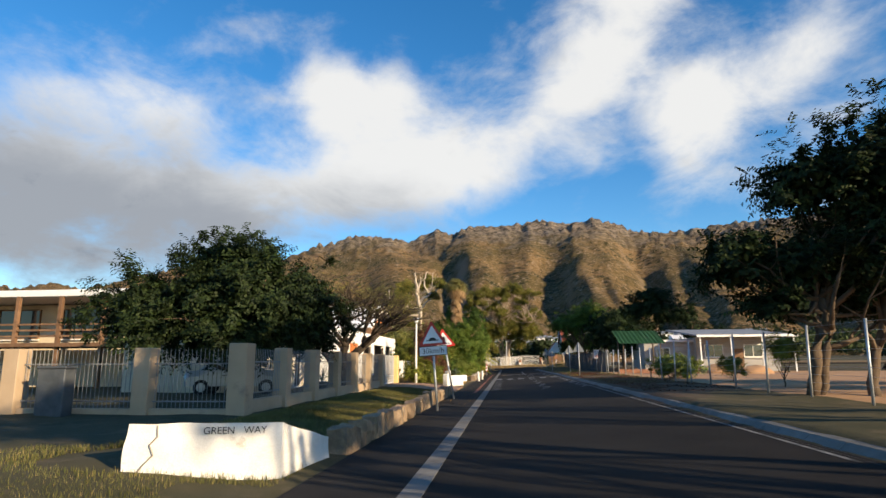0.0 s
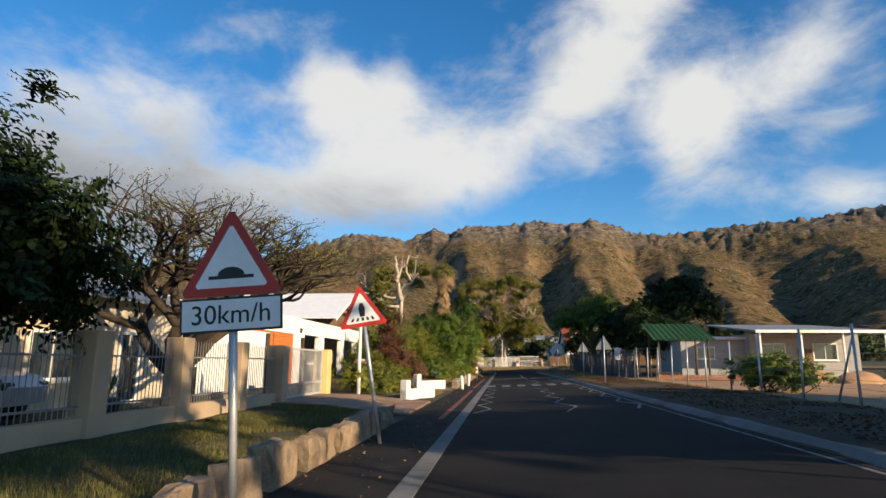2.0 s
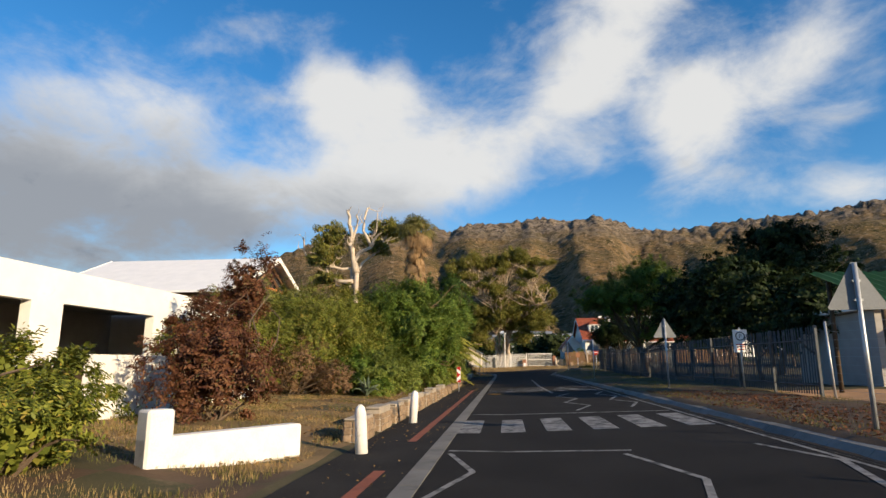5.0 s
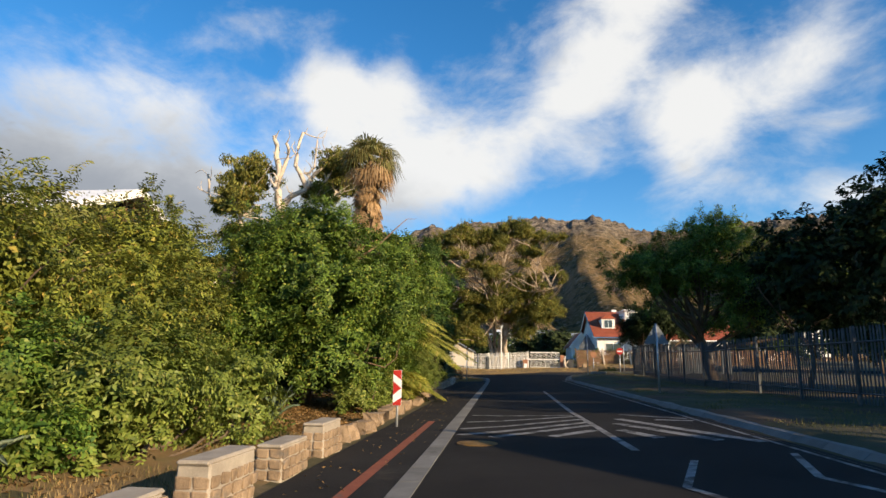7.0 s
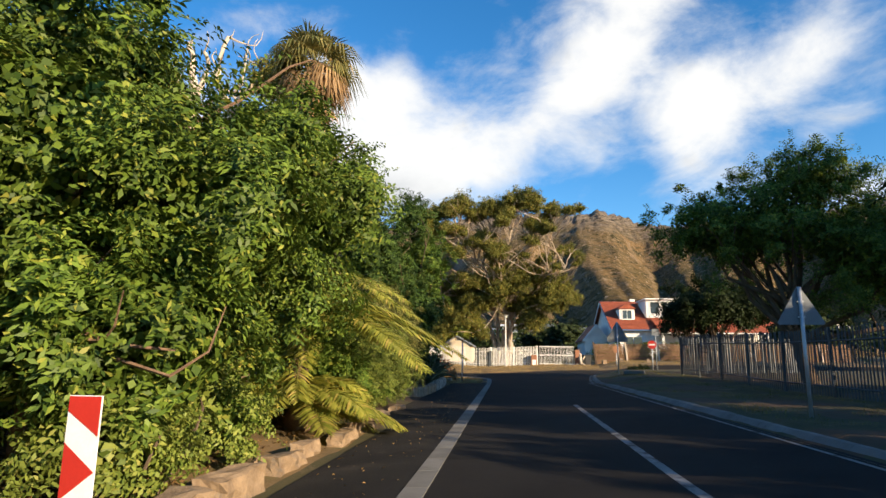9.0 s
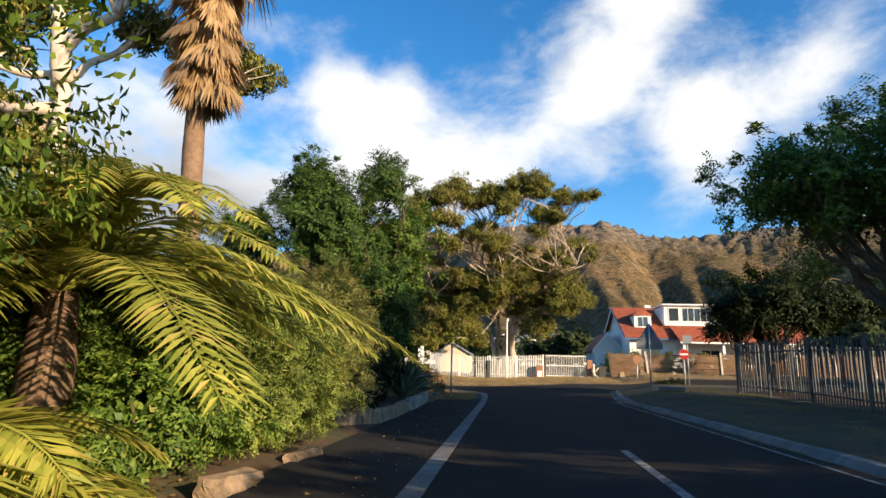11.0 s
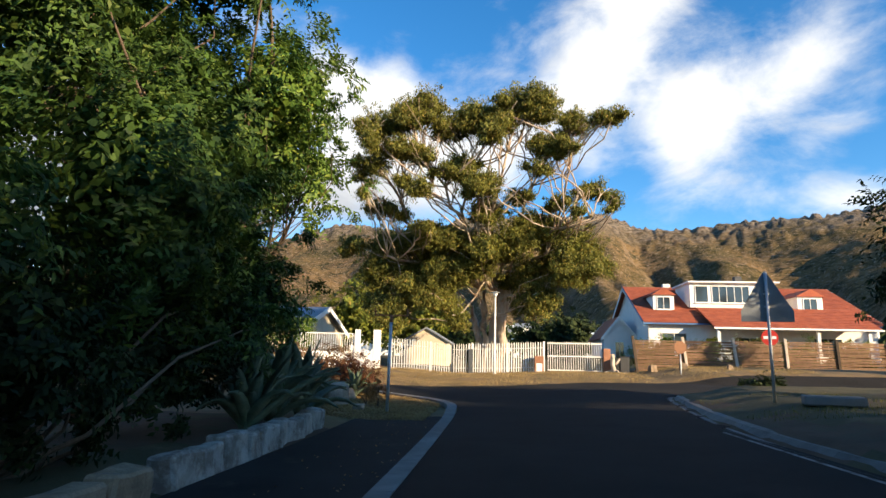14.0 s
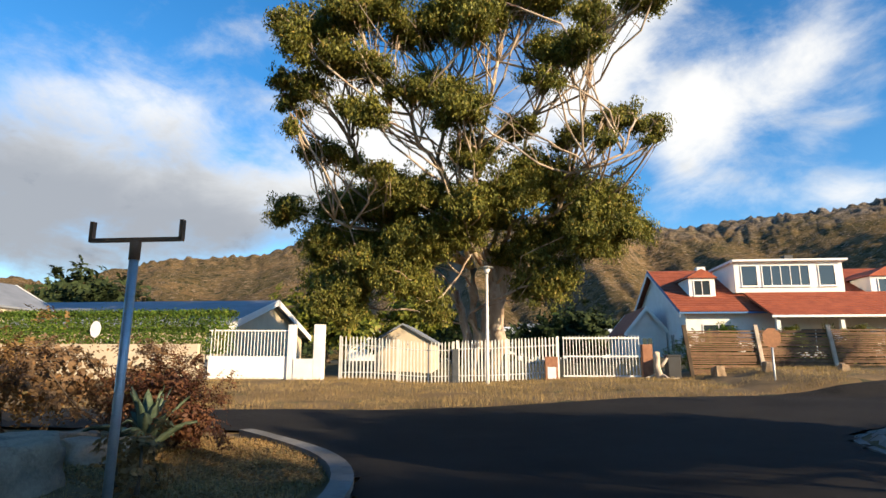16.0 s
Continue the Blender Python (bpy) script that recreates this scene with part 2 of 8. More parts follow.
M = {
    "asphalt": shade("asphalt", (0.0115, 0.0108, 0.0104), (0.025, 0.0234, 0.0222), 0.9, 0.55, 160, 0.5, spec=0.12, stain=(0.008, 0.008, 0.008), stain_at=0.64),
    "path": shade("path_asphalt", (0.014, 0.0135, 0.013), (0.032, 0.030, 0.028), 0.9, 0.9, 120, 0.6, spec=0.12, stain=(0.05, 0.043, 0.036), stain_at=0.64),
    "concrete": shade("concrete", (0.11, 0.108, 0.10), (0.21, 0.204, 0.19), 0.85, 1.6, 70, 0.35, rand=0.12, stain=(0.08, 0.076, 0.07), stain_at=0.64),
    "white_line": shade("road_paint", (0.12, 0.12, 0.12), (0.30, 0.295, 0.285), 0.75, 5, 60, 0.3, stain=(0.03, 0.03, 0.03), stain_at=0.54),
    "red_line": shade("red_road_paint", (0.17, 0.05, 0.028), (0.28, 0.085, 0.042), 0.75, 4, 50, 0.3, stain=(0.10, 0.075, 0.065), stain_at=0.62),
    "soil": shade("dry_soil", (0.04, 0.026, 0.016), (0.10, 0.062, 0.036), 0.95, 0.7, 18, 0.7, stain=(0.06, 0.055, 0.03), stain_at=0.58),
    "verge": shade("verge_grass_soil", (0.035, 0.037, 0.014), (0.08, 0.066, 0.03), 0.95, 0.9, 25, 0.7, stain=(0.12, 0.09, 0.05), stain_at=0.6),
    "sand": shade("orange_sand", (0.30, 0.17, 0.09), (0.46, 0.28, 0.15), 0.95, 0.6, 20, 0.5),
    "paving": shade("brick_paving", (0.21, 0.115, 0.07), (0.34, 0.22, 0.14), 0.85, 1.5, 50, 0.4, rand=0.22),
    "white": shade("white_render", (0.70, 0.69, 0.66), (0.82, 0.81, 0.78), 0.8, 1.2, 60, 0.25, stain=(0.62, 0.58, 0.50), stain_at=0.68),
    "cream": shade("cream_render", (0.50, 0.42, 0.31), (0.62, 0.53, 0.40), 0.85, 1.1, 60, 0.25, stain=(0.40, 0.33, 0.25), stain_at=0.66),
    "yellow": shade("yellow_render", (0.60, 0.42, 0.17), (0.72, 0.53, 0.25), 0.8, 1.2, 60, 0.2),
    "stone": shade("kerb_stone", (0.15, 0.105, 0.068), (0.36, 0.26, 0.165), 0.9, 4, 30, 0.8, rand=0.15, stain=(0.14, 0.12, 0.10), stain_at=0.6),
    "mortar": shade("pale_mortar", (0.24, 0.205, 0.165), (0.38, 0.335, 0.27), 0.9, 4, 50, 0.5),
    "whitewash": shade("whitewashed_concrete", (0.60, 0.58, 0.54), (0.78, 0.77, 0.74), 0.85, 2.5, 40, 0.5, stain=(0.36, 0.31, 0.26), stain_at=0.68),
    # darker whitewash: the shade on the wall put into colour and stain
    "shaded_render": shade("shaded_pale_render", (0.20, 0.18, 0.15), (0.42, 0.385, 0.33), 0.9, 3.0, 40, 0.7, stain=(0.15, 0.125, 0.10), stain_at=0.53),
    "ochre": shade("ochre_painted_iron", (0.10, 0.055, 0.012), (0.22, 0.125, 0.03), 0.8, 6, 50, 0.5, stain=(0.05, 0.04, 0.03), stain_at=0.58),
    "beige": shade("beige_plaster", (0.36, 0.265, 0.17), (0.46, 0.345, 0.235), 0.9, 1.1, 60, 0.25, stain=(0.28, 0.21, 0.15), stain_at=0.66),
    "fence_steel": shade("grey_fence_bars", (0.15, 0.15, 0.155), (0.24, 0.24, 0.24), 0.55, 5, 50, 0.1),
    "straw": shade("straw_ground", (0.095, 0.066, 0.03), (0.23, 0.15, 0.07), 0.95, 1.1, 22, 0.7, stain=(0.11, 0.10, 0.04), stain_at=0.6),
    "boulder": shade("weathered_boulder", (0.17, 0.13, 0.09), (0.36, 0.29, 0.21), 0.9, 2.2, 26, 0.8, stain=(0.14, 0.12, 0.095), stain_at=0.58),
    "lettering": plain("black_paint", (0.03, 0.03, 0.03), 0.7),
    "sign_white": plain("sign_white", (0.74, 0.75, 0.76), 0.35),
    "sign_red": plain("sign_red", (0.42, 0.028, 0.02), 0.4),
    "sign_black": plain("sign_black", (0.018, 0.018, 0.018), 0.45),
    "sign_back": shade("grey_sign_back", (0.13, 0.145, 0.16), (0.20, 0.215, 0.23), 0.6, 2, 30, 0.1, 0.2),
    "steel": shade("galvanised_steel", (0.34, 0.36, 0.38), (0.50, 0.52, 0.54), 0.45, 5, 50, 0.15, 0.6),
    "pale_steel": shade("painted_bars", (0.34, 0.345, 0.35), (0.48, 0.48, 0.475), 0.5, 5, 50, 0.1),
    "grey_pale": shade("weathered_palisade", (0.05, 0.058, 0.066), (0.115, 0.125, 0.135), 0.65, 3, 40, 0.15, 0.3, stain=(0.20, 0.15, 0.11), stain_at=0.72),
    "white_bars": shade("white_painted_steel", (0.72, 0.71, 0.68), (0.82, 0.81, 0.78), 0.5, 3, 40, 0.1),
    "dark_bars": plain("dark_bars", (0.05, 0.05, 0.05), 0.5),
    "rust": shade("rusty_steel", (0.16, 0.075, 0.04), (0.30, 0.15, 0.08), 0.8, 8, 60, 0.4),
    "orange_door": shade("orange_timber", (0.42, 0.125, 0.03), (0.56, 0.19, 0.05), 0.6, 1.5, 50, 0.2, stretch=(1, 1, 8)),
    "wood": shade("brown_timber", (0.12, 0.065, 0.035), (0.24, 0.14, 0.08), 0.75, 4, 60, 0.4, rand=0.2),
    "old_wood": shade("weathered_timber", (0.042, 0.03, 0.02), (0.10, 0.073, 0.05), 0.85, 4, 60, 0.5, rand=0.25),
    "roof_red": shade("red_roof_tile", (0.20, 0.05, 0.028), (0.36, 0.10, 0.048), 0.8, 1.4, 18, 0.6, rand=0.12),
    "roof_grey": shade("grey_roof_sheet", (0.15, 0.165, 0.19), (0.24, 0.26, 0.29), 0.6, 1.2, 30, 0.2),
    "roof_white": shade("white_roof_sheet", (0.66, 0.67, 0.68), (0.78, 0.78, 0.78), 0.5, 1.2, 30, 0.15),
    "roof_green": shade("green_roof_sheet", (0.028, 0.10, 0.035), (0.05, 0.155, 0.05), 0.55, 1.5, 30, 0.2, stain=(0.12, 0.10, 0.06), stain_at=0.66),
    # grey in place of white: shade on pale walls put into the colour
    "shadow_wall": plain("shaded_wall", (0.34, 0.33, 0.32), 0.85),
    "bark": shade("brown_bark", (0.065, 0.045, 0.03), (0.15, 0.11, 0.075), 0.9, 5, 35, 0.9, stretch=(1, 1, 0.35)),
    "dark_bark": shade("dark_bark", (0.028, 0.021, 0.016), (0.075, 0.056, 0.04), 0.9, 5, 35, 0.9, stretch=(1, 1, 0.35)),
    "pale_bark": shade("pale_gum_bark", (0.32, 0.235, 0.17), (0.54, 0.455, 0.36), 0.8, 2.2, 18, 0.4, stain=(0.26, 0.15, 0.09), stain_at=0.58, stretch=(1, 1, 0.4)),
    "dead_wood": shade("bleached_wood", (0.38, 0.31, 0.24), (0.58, 0.50, 0.41), 0.85, 3, 30, 0.5),
    "palm_bark": shade("palm_trunk", (0.12, 0.075, 0.048), (0.24, 0.155, 0.10), 0.9, 6, 30, 0.9),
    "brick": shade("brown_brick", (0.22, 0.10, 0.06), (0.34, 0.17, 0.10), 0.85, 6, 50, 0.5, rand=0.2),
    "chrome": plain("lamp_cap", (0.45, 0.46, 0.47), 0.35, 0.5),
    "car": plain("silver_car_paint", (0.55, 0.57, 0.60), 0.25, 0.3, 0.6),
    "rubber": plain("rubber", (0.02, 0.02, 0.02), 0.8),
    "blue": plain("blue_trim", (0.06, 0.16, 0.34), 0.5),
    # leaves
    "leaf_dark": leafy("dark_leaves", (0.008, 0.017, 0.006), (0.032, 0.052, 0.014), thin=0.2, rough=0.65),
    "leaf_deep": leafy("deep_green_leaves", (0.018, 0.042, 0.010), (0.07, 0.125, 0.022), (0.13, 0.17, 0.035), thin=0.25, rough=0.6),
    "frond_fan": leafy("fan_palm_fronds", (0.10, 0.115, 0.035), (0.24, 0.21, 0.075), (0.36, 0.25, 0.10)),
    "leaf_sage": leafy("sage_leaves", (0.095, 0.108, 0.032), (0.26, 0.255, 0.075), (0.34, 0.29, 0.095), thin=0.27),
    "twigs": leafy("dry_twig_leaves", (0.15, 0.095, 0.055), (0.28, 0.18, 0.10), (0.36, 0.17, 0.05)),
    "leaf_rich": leafy("rich_green_leaves", (0.034, 0.068, 0.012), (0.14, 0.21, 0.03), (0.27, 0.28, 0.05), thin=0.25, rough=0.5),
    "leaf_mid": leafy("green_leaves", (0.04, 0.09, 0.016), (0.15, 0.225, 0.035), (0.26, 0.28, 0.05), thin=0.3),
    "leaf_olive": leafy("olive_leaves", (0.075, 0.098, 0.017), (0.22, 0.24, 0.038), (0.32, 0.24, 0.055), thin=0.27),
    "leaf_light": leafy("light_leaves", (0.085, 0.125, 0.022), (0.21, 0.255, 0.05), (0.30, 0.30, 0.08), thin=0.28),
    "leaf_gum": leafy("gum_leaves", (0.07, 0.085, 0.02), (0.25, 0.24, 0.05), (0.36, 0.25, 0.07), thin=0.27),
    "leaf_bronze": leafy("bronze_leaves", (0.09, 0.035, 0.022), (0.19, 0.09, 0.045), (0.11, 0.10, 0.035)),
    "leaf_dry": leafy("dry_leaves", (0.20, 0.115, 0.045), (0.38, 0.24, 0.10), (0.13, 0.12, 0.05)),
    "leaf_far": leafy("distant_leaves", (0.018, 0.03, 0.012), (0.055, 0.075, 0.025), thin=0.15, rough=0.8),
    "grass": leafy("verge_grass", (0.085, 0.10, 0.028), (0.19, 0.17, 0.06), (0.34, 0.25, 0.11), rough=0.8),
    "dry_grass": leafy("dry_grass", (0.26, 0.18, 0.075), (0.44, 0.32, 0.15), (0.15, 0.13, 0.05), rough=0.8),
    "frond": leafy("palm_fronds", (0.18, 0.215, 0.032), (0.40, 0.38, 0.07), (0.44, 0.33, 0.10)),
    "frond_dry": leafy("dead_fronds", (0.26, 0.16, 0.075), (0.48, 0.33, 0.18)),
    "agave": shade("agave_leaf", (0.045, 0.075, 0.04), (0.15, 0.185, 0.12), 0.55, 4, 30, 0.2, rand=0.2),
}


def glass_pane(name):
    m = bpy.data.materials.new(name)
    m.use_nodes = True
    b = m.node_tree.nodes["Principled BSDF"]
    b.inputs["Base Color"].default_value = (0.03, 0.04, 0.05, 1)
    b.inputs["Roughness"].default_value, b.inputs["Specular IOR Level"].default_value = 0.06, 0.8
    return m


M["glass"] = glass_pane("dark_window_glass")


def hill_material():
    """Fynbos slopes: rock outcrops, ochre grass, dark scrub and painted shadow spots."""
    m = bpy.data.materials.new("mountain_slope")
    m.use_nodes = True
    nt = m.node_tree
    N, L = nt.nodes.new, nt.links.new
    b = nt.nodes["Principled BSDF"]
    geo = N("ShaderNodeNewGeometry")
    sep = N("ShaderNodeSeparateXYZ")
    L(geo.outputs["Normal"], sep.inputs[0])

    def nz(sc, detail, r):
        n = N("ShaderNodeTexNoise")
        n.inputs["Scale"].default_value, n.inputs["Detail"].default_value, n.inputs["Roughness"].default_value = sc, detail, r
        L(geo.outputs["Position"], n.inputs["Vector"])
        return n.outputs["Fac"]

    def rr(f, lo, hi):
        n = N("ShaderNodeMapRange")
        L(f, n.inputs[0])
        n.inputs[1].default_value, n.inputs[2].default_value = lo, hi
        return n.outputs[0]

    def mixc(f, a, bb):
        n = N("ShaderNodeMix")
        n.data_type = "RGBA"
        L(f, n.inputs["Factor"])
        for key, v in (("A", a), ("B", bb)):
            if isinstance(v, tuple):
                n.inputs[key].default_value = (*v, 1)
            else:
                L(v, n.inputs[key])
        return n.outputs["Result"]

    col = mixc(rr(nz(0.006, 6, 0.6), 0.38, 0.62), (0.10, 0.078, 0.032), (0.205, 0.132, 0.062))
    col = mixc(rr(nz(0.045, 6, 0.7), 0.5, 0.62), col, (0.04, 0.042, 0.02))
    col = mixc(rr(nz(0.16, 8, 0.85), 0.548, 0.578), col, (0.36, 0.27, 0.195))
    # small dark spots, painted as shadows among the rocks
    col = mixc(rr(nz(0.13, 8, 0.85), 0.455, 0.425), col, (0.03, 0.03, 0.016))
    col = mixc(rr(sep.outputs[2], 0.72, 0.5), col, (0.25, 0.185, 0.13))
    high = N("ShaderNodeSeparateXYZ")
    L(geo.outputs["Position"], high.inputs[0])
    lift = N("ShaderNodeMath")
    lift.operation = "MULTIPLY_ADD"
    L(nz(0.02, 6, 0.7), lift.inputs[0])
    lift.inputs[1].default_value = 260.0
    L(high.outputs[2], lift.inputs[2])
    rock = mixc(rr(nz(0.07, 8, 0.85), 0.44, 0.56), (0.06, 0.052, 0.042), (0.29, 0.235, 0.18))
    col = mixc(rr(lift.outputs[0], 375.0, 455.0), col, rock)
    L(col, b.inputs["Base Color"])
    b.inputs["Roughness"].default_value, b.inputs["Specular IOR Level"].default_value = 0.95, 0.05
    bp = N("ShaderNodeBump")
    bp.inputs["Strength"].default_value, bp.inputs["Distance"].default_value = 1.0, 5.0
    L(nz(0.11, 9, 0.8), bp.inputs["Height"])
    L(bp.outputs[0], b.inputs["Normal"])
    return m


M["hill"] = hill_material()


# ---- building blocks ----
def smooth(a, b, x):
    u = min(max((x - a) / (b - a), 0.0), 1.0)
    return u * u * (3 - 2 * u)


def ground_z(x, y):
    """Height of the finished ground: the street falls to its left, the right-hand verge stands higher, the junction climbs."""
    z = 0.02 * max(x, -6.0) if x < 0 else 0.05 * min(x, 4.3)
    cross = (smooth(107.8, 109.6, y) if x > 0 else smooth(104, 107.5, y)) * (1 - smooth(115.5, 117, y))
    edge = corner_right(min(y, 109.4)) - 0.02
    if x > edge:
        z += (0.16 * smooth(edge, edge + 0.45, x) + 0.012 * (min(x, edge + 10) - edge) + 0.25 * smooth(edge + 0.7, edge + 2.2, x) * smooth(84, 97, y)) * (1 - cross)
    if x < -2.6:
        z += 0.28 * smooth(2.6, 6.0, -x) * (1 - cross * 0.6)
        z += 1.3 * smooth(7, 20, -x) * smooth(44, 62, y) * (1 - smooth(92, 108, y))
    z += 0.5 * smooth(96, 128, y) + 0.22 * smooth(114, 121, y) + 0.7 * smooth(128, 145, y)
    if y > 145:
        z += (y - 145) * 0.01
    return z


def mesh_of(name, bm):
    me = bpy.data.meshes.new(name)
    bm.normal_update()
    bm.to_mesh(me)
    bm.free()
    return me


def part(name, bm, material, parent, label="", flat=True):
    ob = new(name, mesh_of(name, bm) if isinstance(bm, bmesh.types.BMesh) else bm)
    if material and not ob.data.materials:
        ob.data.materials.append(material)
    ob.parent = parent
    if label:
        ob["label"] = label
    return ob


def thing(name, at, label, category, group="", kind=""):
    ob = new(name)
    ob.empty_display_size = 0.2
    ob.location = at
    return tagged(ob, label, category, group, kind)


def solid(name, bm, material, label, category="", group="", kind=""):
    ob = new(name, mesh_of(name, bm) if isinstance(bm, bmesh.types.BMesh) else bm)
    if material and not ob.data.materials:
        ob.data.materials.append(material)
    return tagged(ob, label, category, group, kind)


def box(bm, c, s, rot=(0, 0, 0), bevel=0.0, taper=1.0, jitter=0.0):
    m = Matrix.Translation(c) @ Euler([radians(a) for a in rot]).to_matrix().to_4x4() @ Matrix.Diagonal((*s, 1))
    vs = bmesh.ops.create_cube(bm, size=1.0, matrix=Matrix())["verts"]
    for v in vs:
        if v.co.z > 0:
            v.co.x *= taper
            v.co.y *= taper
        if jitter:
            v.co += Vector([random.uniform(-jitter, jitter) for _ in range(3)])
        v.co = m @ v.co
    if bevel:
        es = {e for v in vs for e in v.link_edges}
        bmesh.ops.bevel(bm, geom=list(es), offset=bevel, segments=1, affect="EDGES")
    return vs


def tube(bm, pts, radii, n=6, cap=True):
    """A tapered tube through pts."""
    rings = []
    pts = [Vector(p) for p in pts]
    for i, p in enumerate(pts):
        d = (pts[min(i + 1, len(pts) - 1)] - pts[max(i - 1, 0)]).normalized()
        a = d.orthogonal().normalized() if abs(d.z) > 0.99 else d.cross(Vector((0, 0, 1))).normalized()
        b = d.cross(a)
        rings.append([bm.verts.new(p + (a * math.cos(k * math.tau / n) + b * math.sin(k * math.tau / n)) * radii[i]) for k in range(n)])
    for r0, r1 in zip(rings, rings[1:]):
        for k in range(n):
            f = bm.faces.new((r0[k], r0[(k + 1) % n], r1[(k + 1) % n], r1[k]))
            f.smooth = n > 5
    if cap:
        bm.faces.new(rings[0][::-1])
        bm.faces.new(rings[-1])


def prism(bm, poly, z0, z1):
    """An upright prism over a polygon of (x, y); z0 and z1 may be functions of (x, y)."""
    lo = [bm.verts.new((x, y, z0(x, y) if callable(z0) else z0)) for x, y in poly]
    hi = [bm.verts.new((x, y, z1(x, y) if callable(z1) else z1)) for x, y in poly]
    n = len(poly)
    bm.faces.new(lo[::-1])
    bm.faces.new(hi)
    for i in range(n):
        bm.faces.new((lo[i], lo[(i + 1) % n], hi[(i + 1) % n], hi[i]))
    bmesh.ops.recalc_face_normals(bm, faces=bm.faces)


def sheet(bm, quads):
    for q in quads:
        bm.faces.new([bm.verts.new(p) for p in q])


def mesh_arrays(name, verts, faces_n, material):
    """A mesh of separate faces with faces_n corners each, from a numpy array of corners."""
    me = bpy.data.meshes.new(name)
    nv = len(verts)
    nf = nv // faces_n
    me.vertices.add(nv)
    me.vertices.foreach_set("co", verts.astype(np.float32).ravel())
    me.loops.add(nv)
    me.loops.foreach_set("vertex_index", np.arange(nv, dtype=np.int32))
    me.polygons.add(nf)
    me.polygons.foreach_set("loop_start", np.arange(0, nv, faces_n, dtype=np.int32))
    me.update(calc_edges=True)
    me.materials.append(material)
    return me


RNG = np.random.default_rng(7)


def leaf_quads(centres, normals, length, width, along=None, rng=RNG):
    """Pointed leaves (four corners) at the centres, facing roughly along the normals."""
    n = len(centres)
    t = rng.normal(size=(n, 3)) if along is None else along + rng.normal(size=(n, 3)) * 0.35
    u = np.cross(normals, t)
    u /= np.linalg.norm(u, axis=1, keepdims=True) + 1e-9
    v = np.cross(u, normals)
    v /= np.linalg.norm(v, axis=1, keepdims=True) + 1e-9
    L = (length * rng.uniform(0.65, 1.35, (n, 1)))
    W = (width * rng.uniform(0.7, 1.3, (n, 1)))
    nn = normals / (np.linalg.norm(normals, axis=1, keepdims=True) + 1e-9)
    q = np.stack([centres - v * L * 0.5, centres + u * W * 0.5 + nn * W * 0.15, centres + v * L * 0.5 - nn * L * 0.12, centres - u * W * 0.5 + nn * W * 0.15], 1)
    return q.reshape(-1, 3)


def clumps_on(ellipsoids, per, seed, low=-0.75, shell=0.82, outward=False):
    """Clump centres spread over the shells of ellipsoids (centre, radii), not far under them."""
    r = np.random.default_rng(seed)
    out, ways = [], []
    for c, rad in ellipsoids:
        k = max(4, int(per * (rad[0] * rad[1] + rad[0] * rad[2] + rad[1] * rad[2]) / 3))
        d = r.normal(size=(k * 3, 3))
        d /= np.linalg.norm(d, axis=1, keepdims=True)
        d = d[d[:, 2] > low][:k]
        s = np.where(r.random((len(d), 1)) < 0.13, r.uniform(shell + 0.2, shell + 0.42, (len(d), 1)), r.uniform(shell - 0.3, shell + 0.14, (len(d), 1)))
        out.append(np.array(c) + d * np.array(rad) * s)
        ways.append(d)
    if outward:
        return np.concatenate(out), np.concatenate(ways)
    return np.concatenate(out)


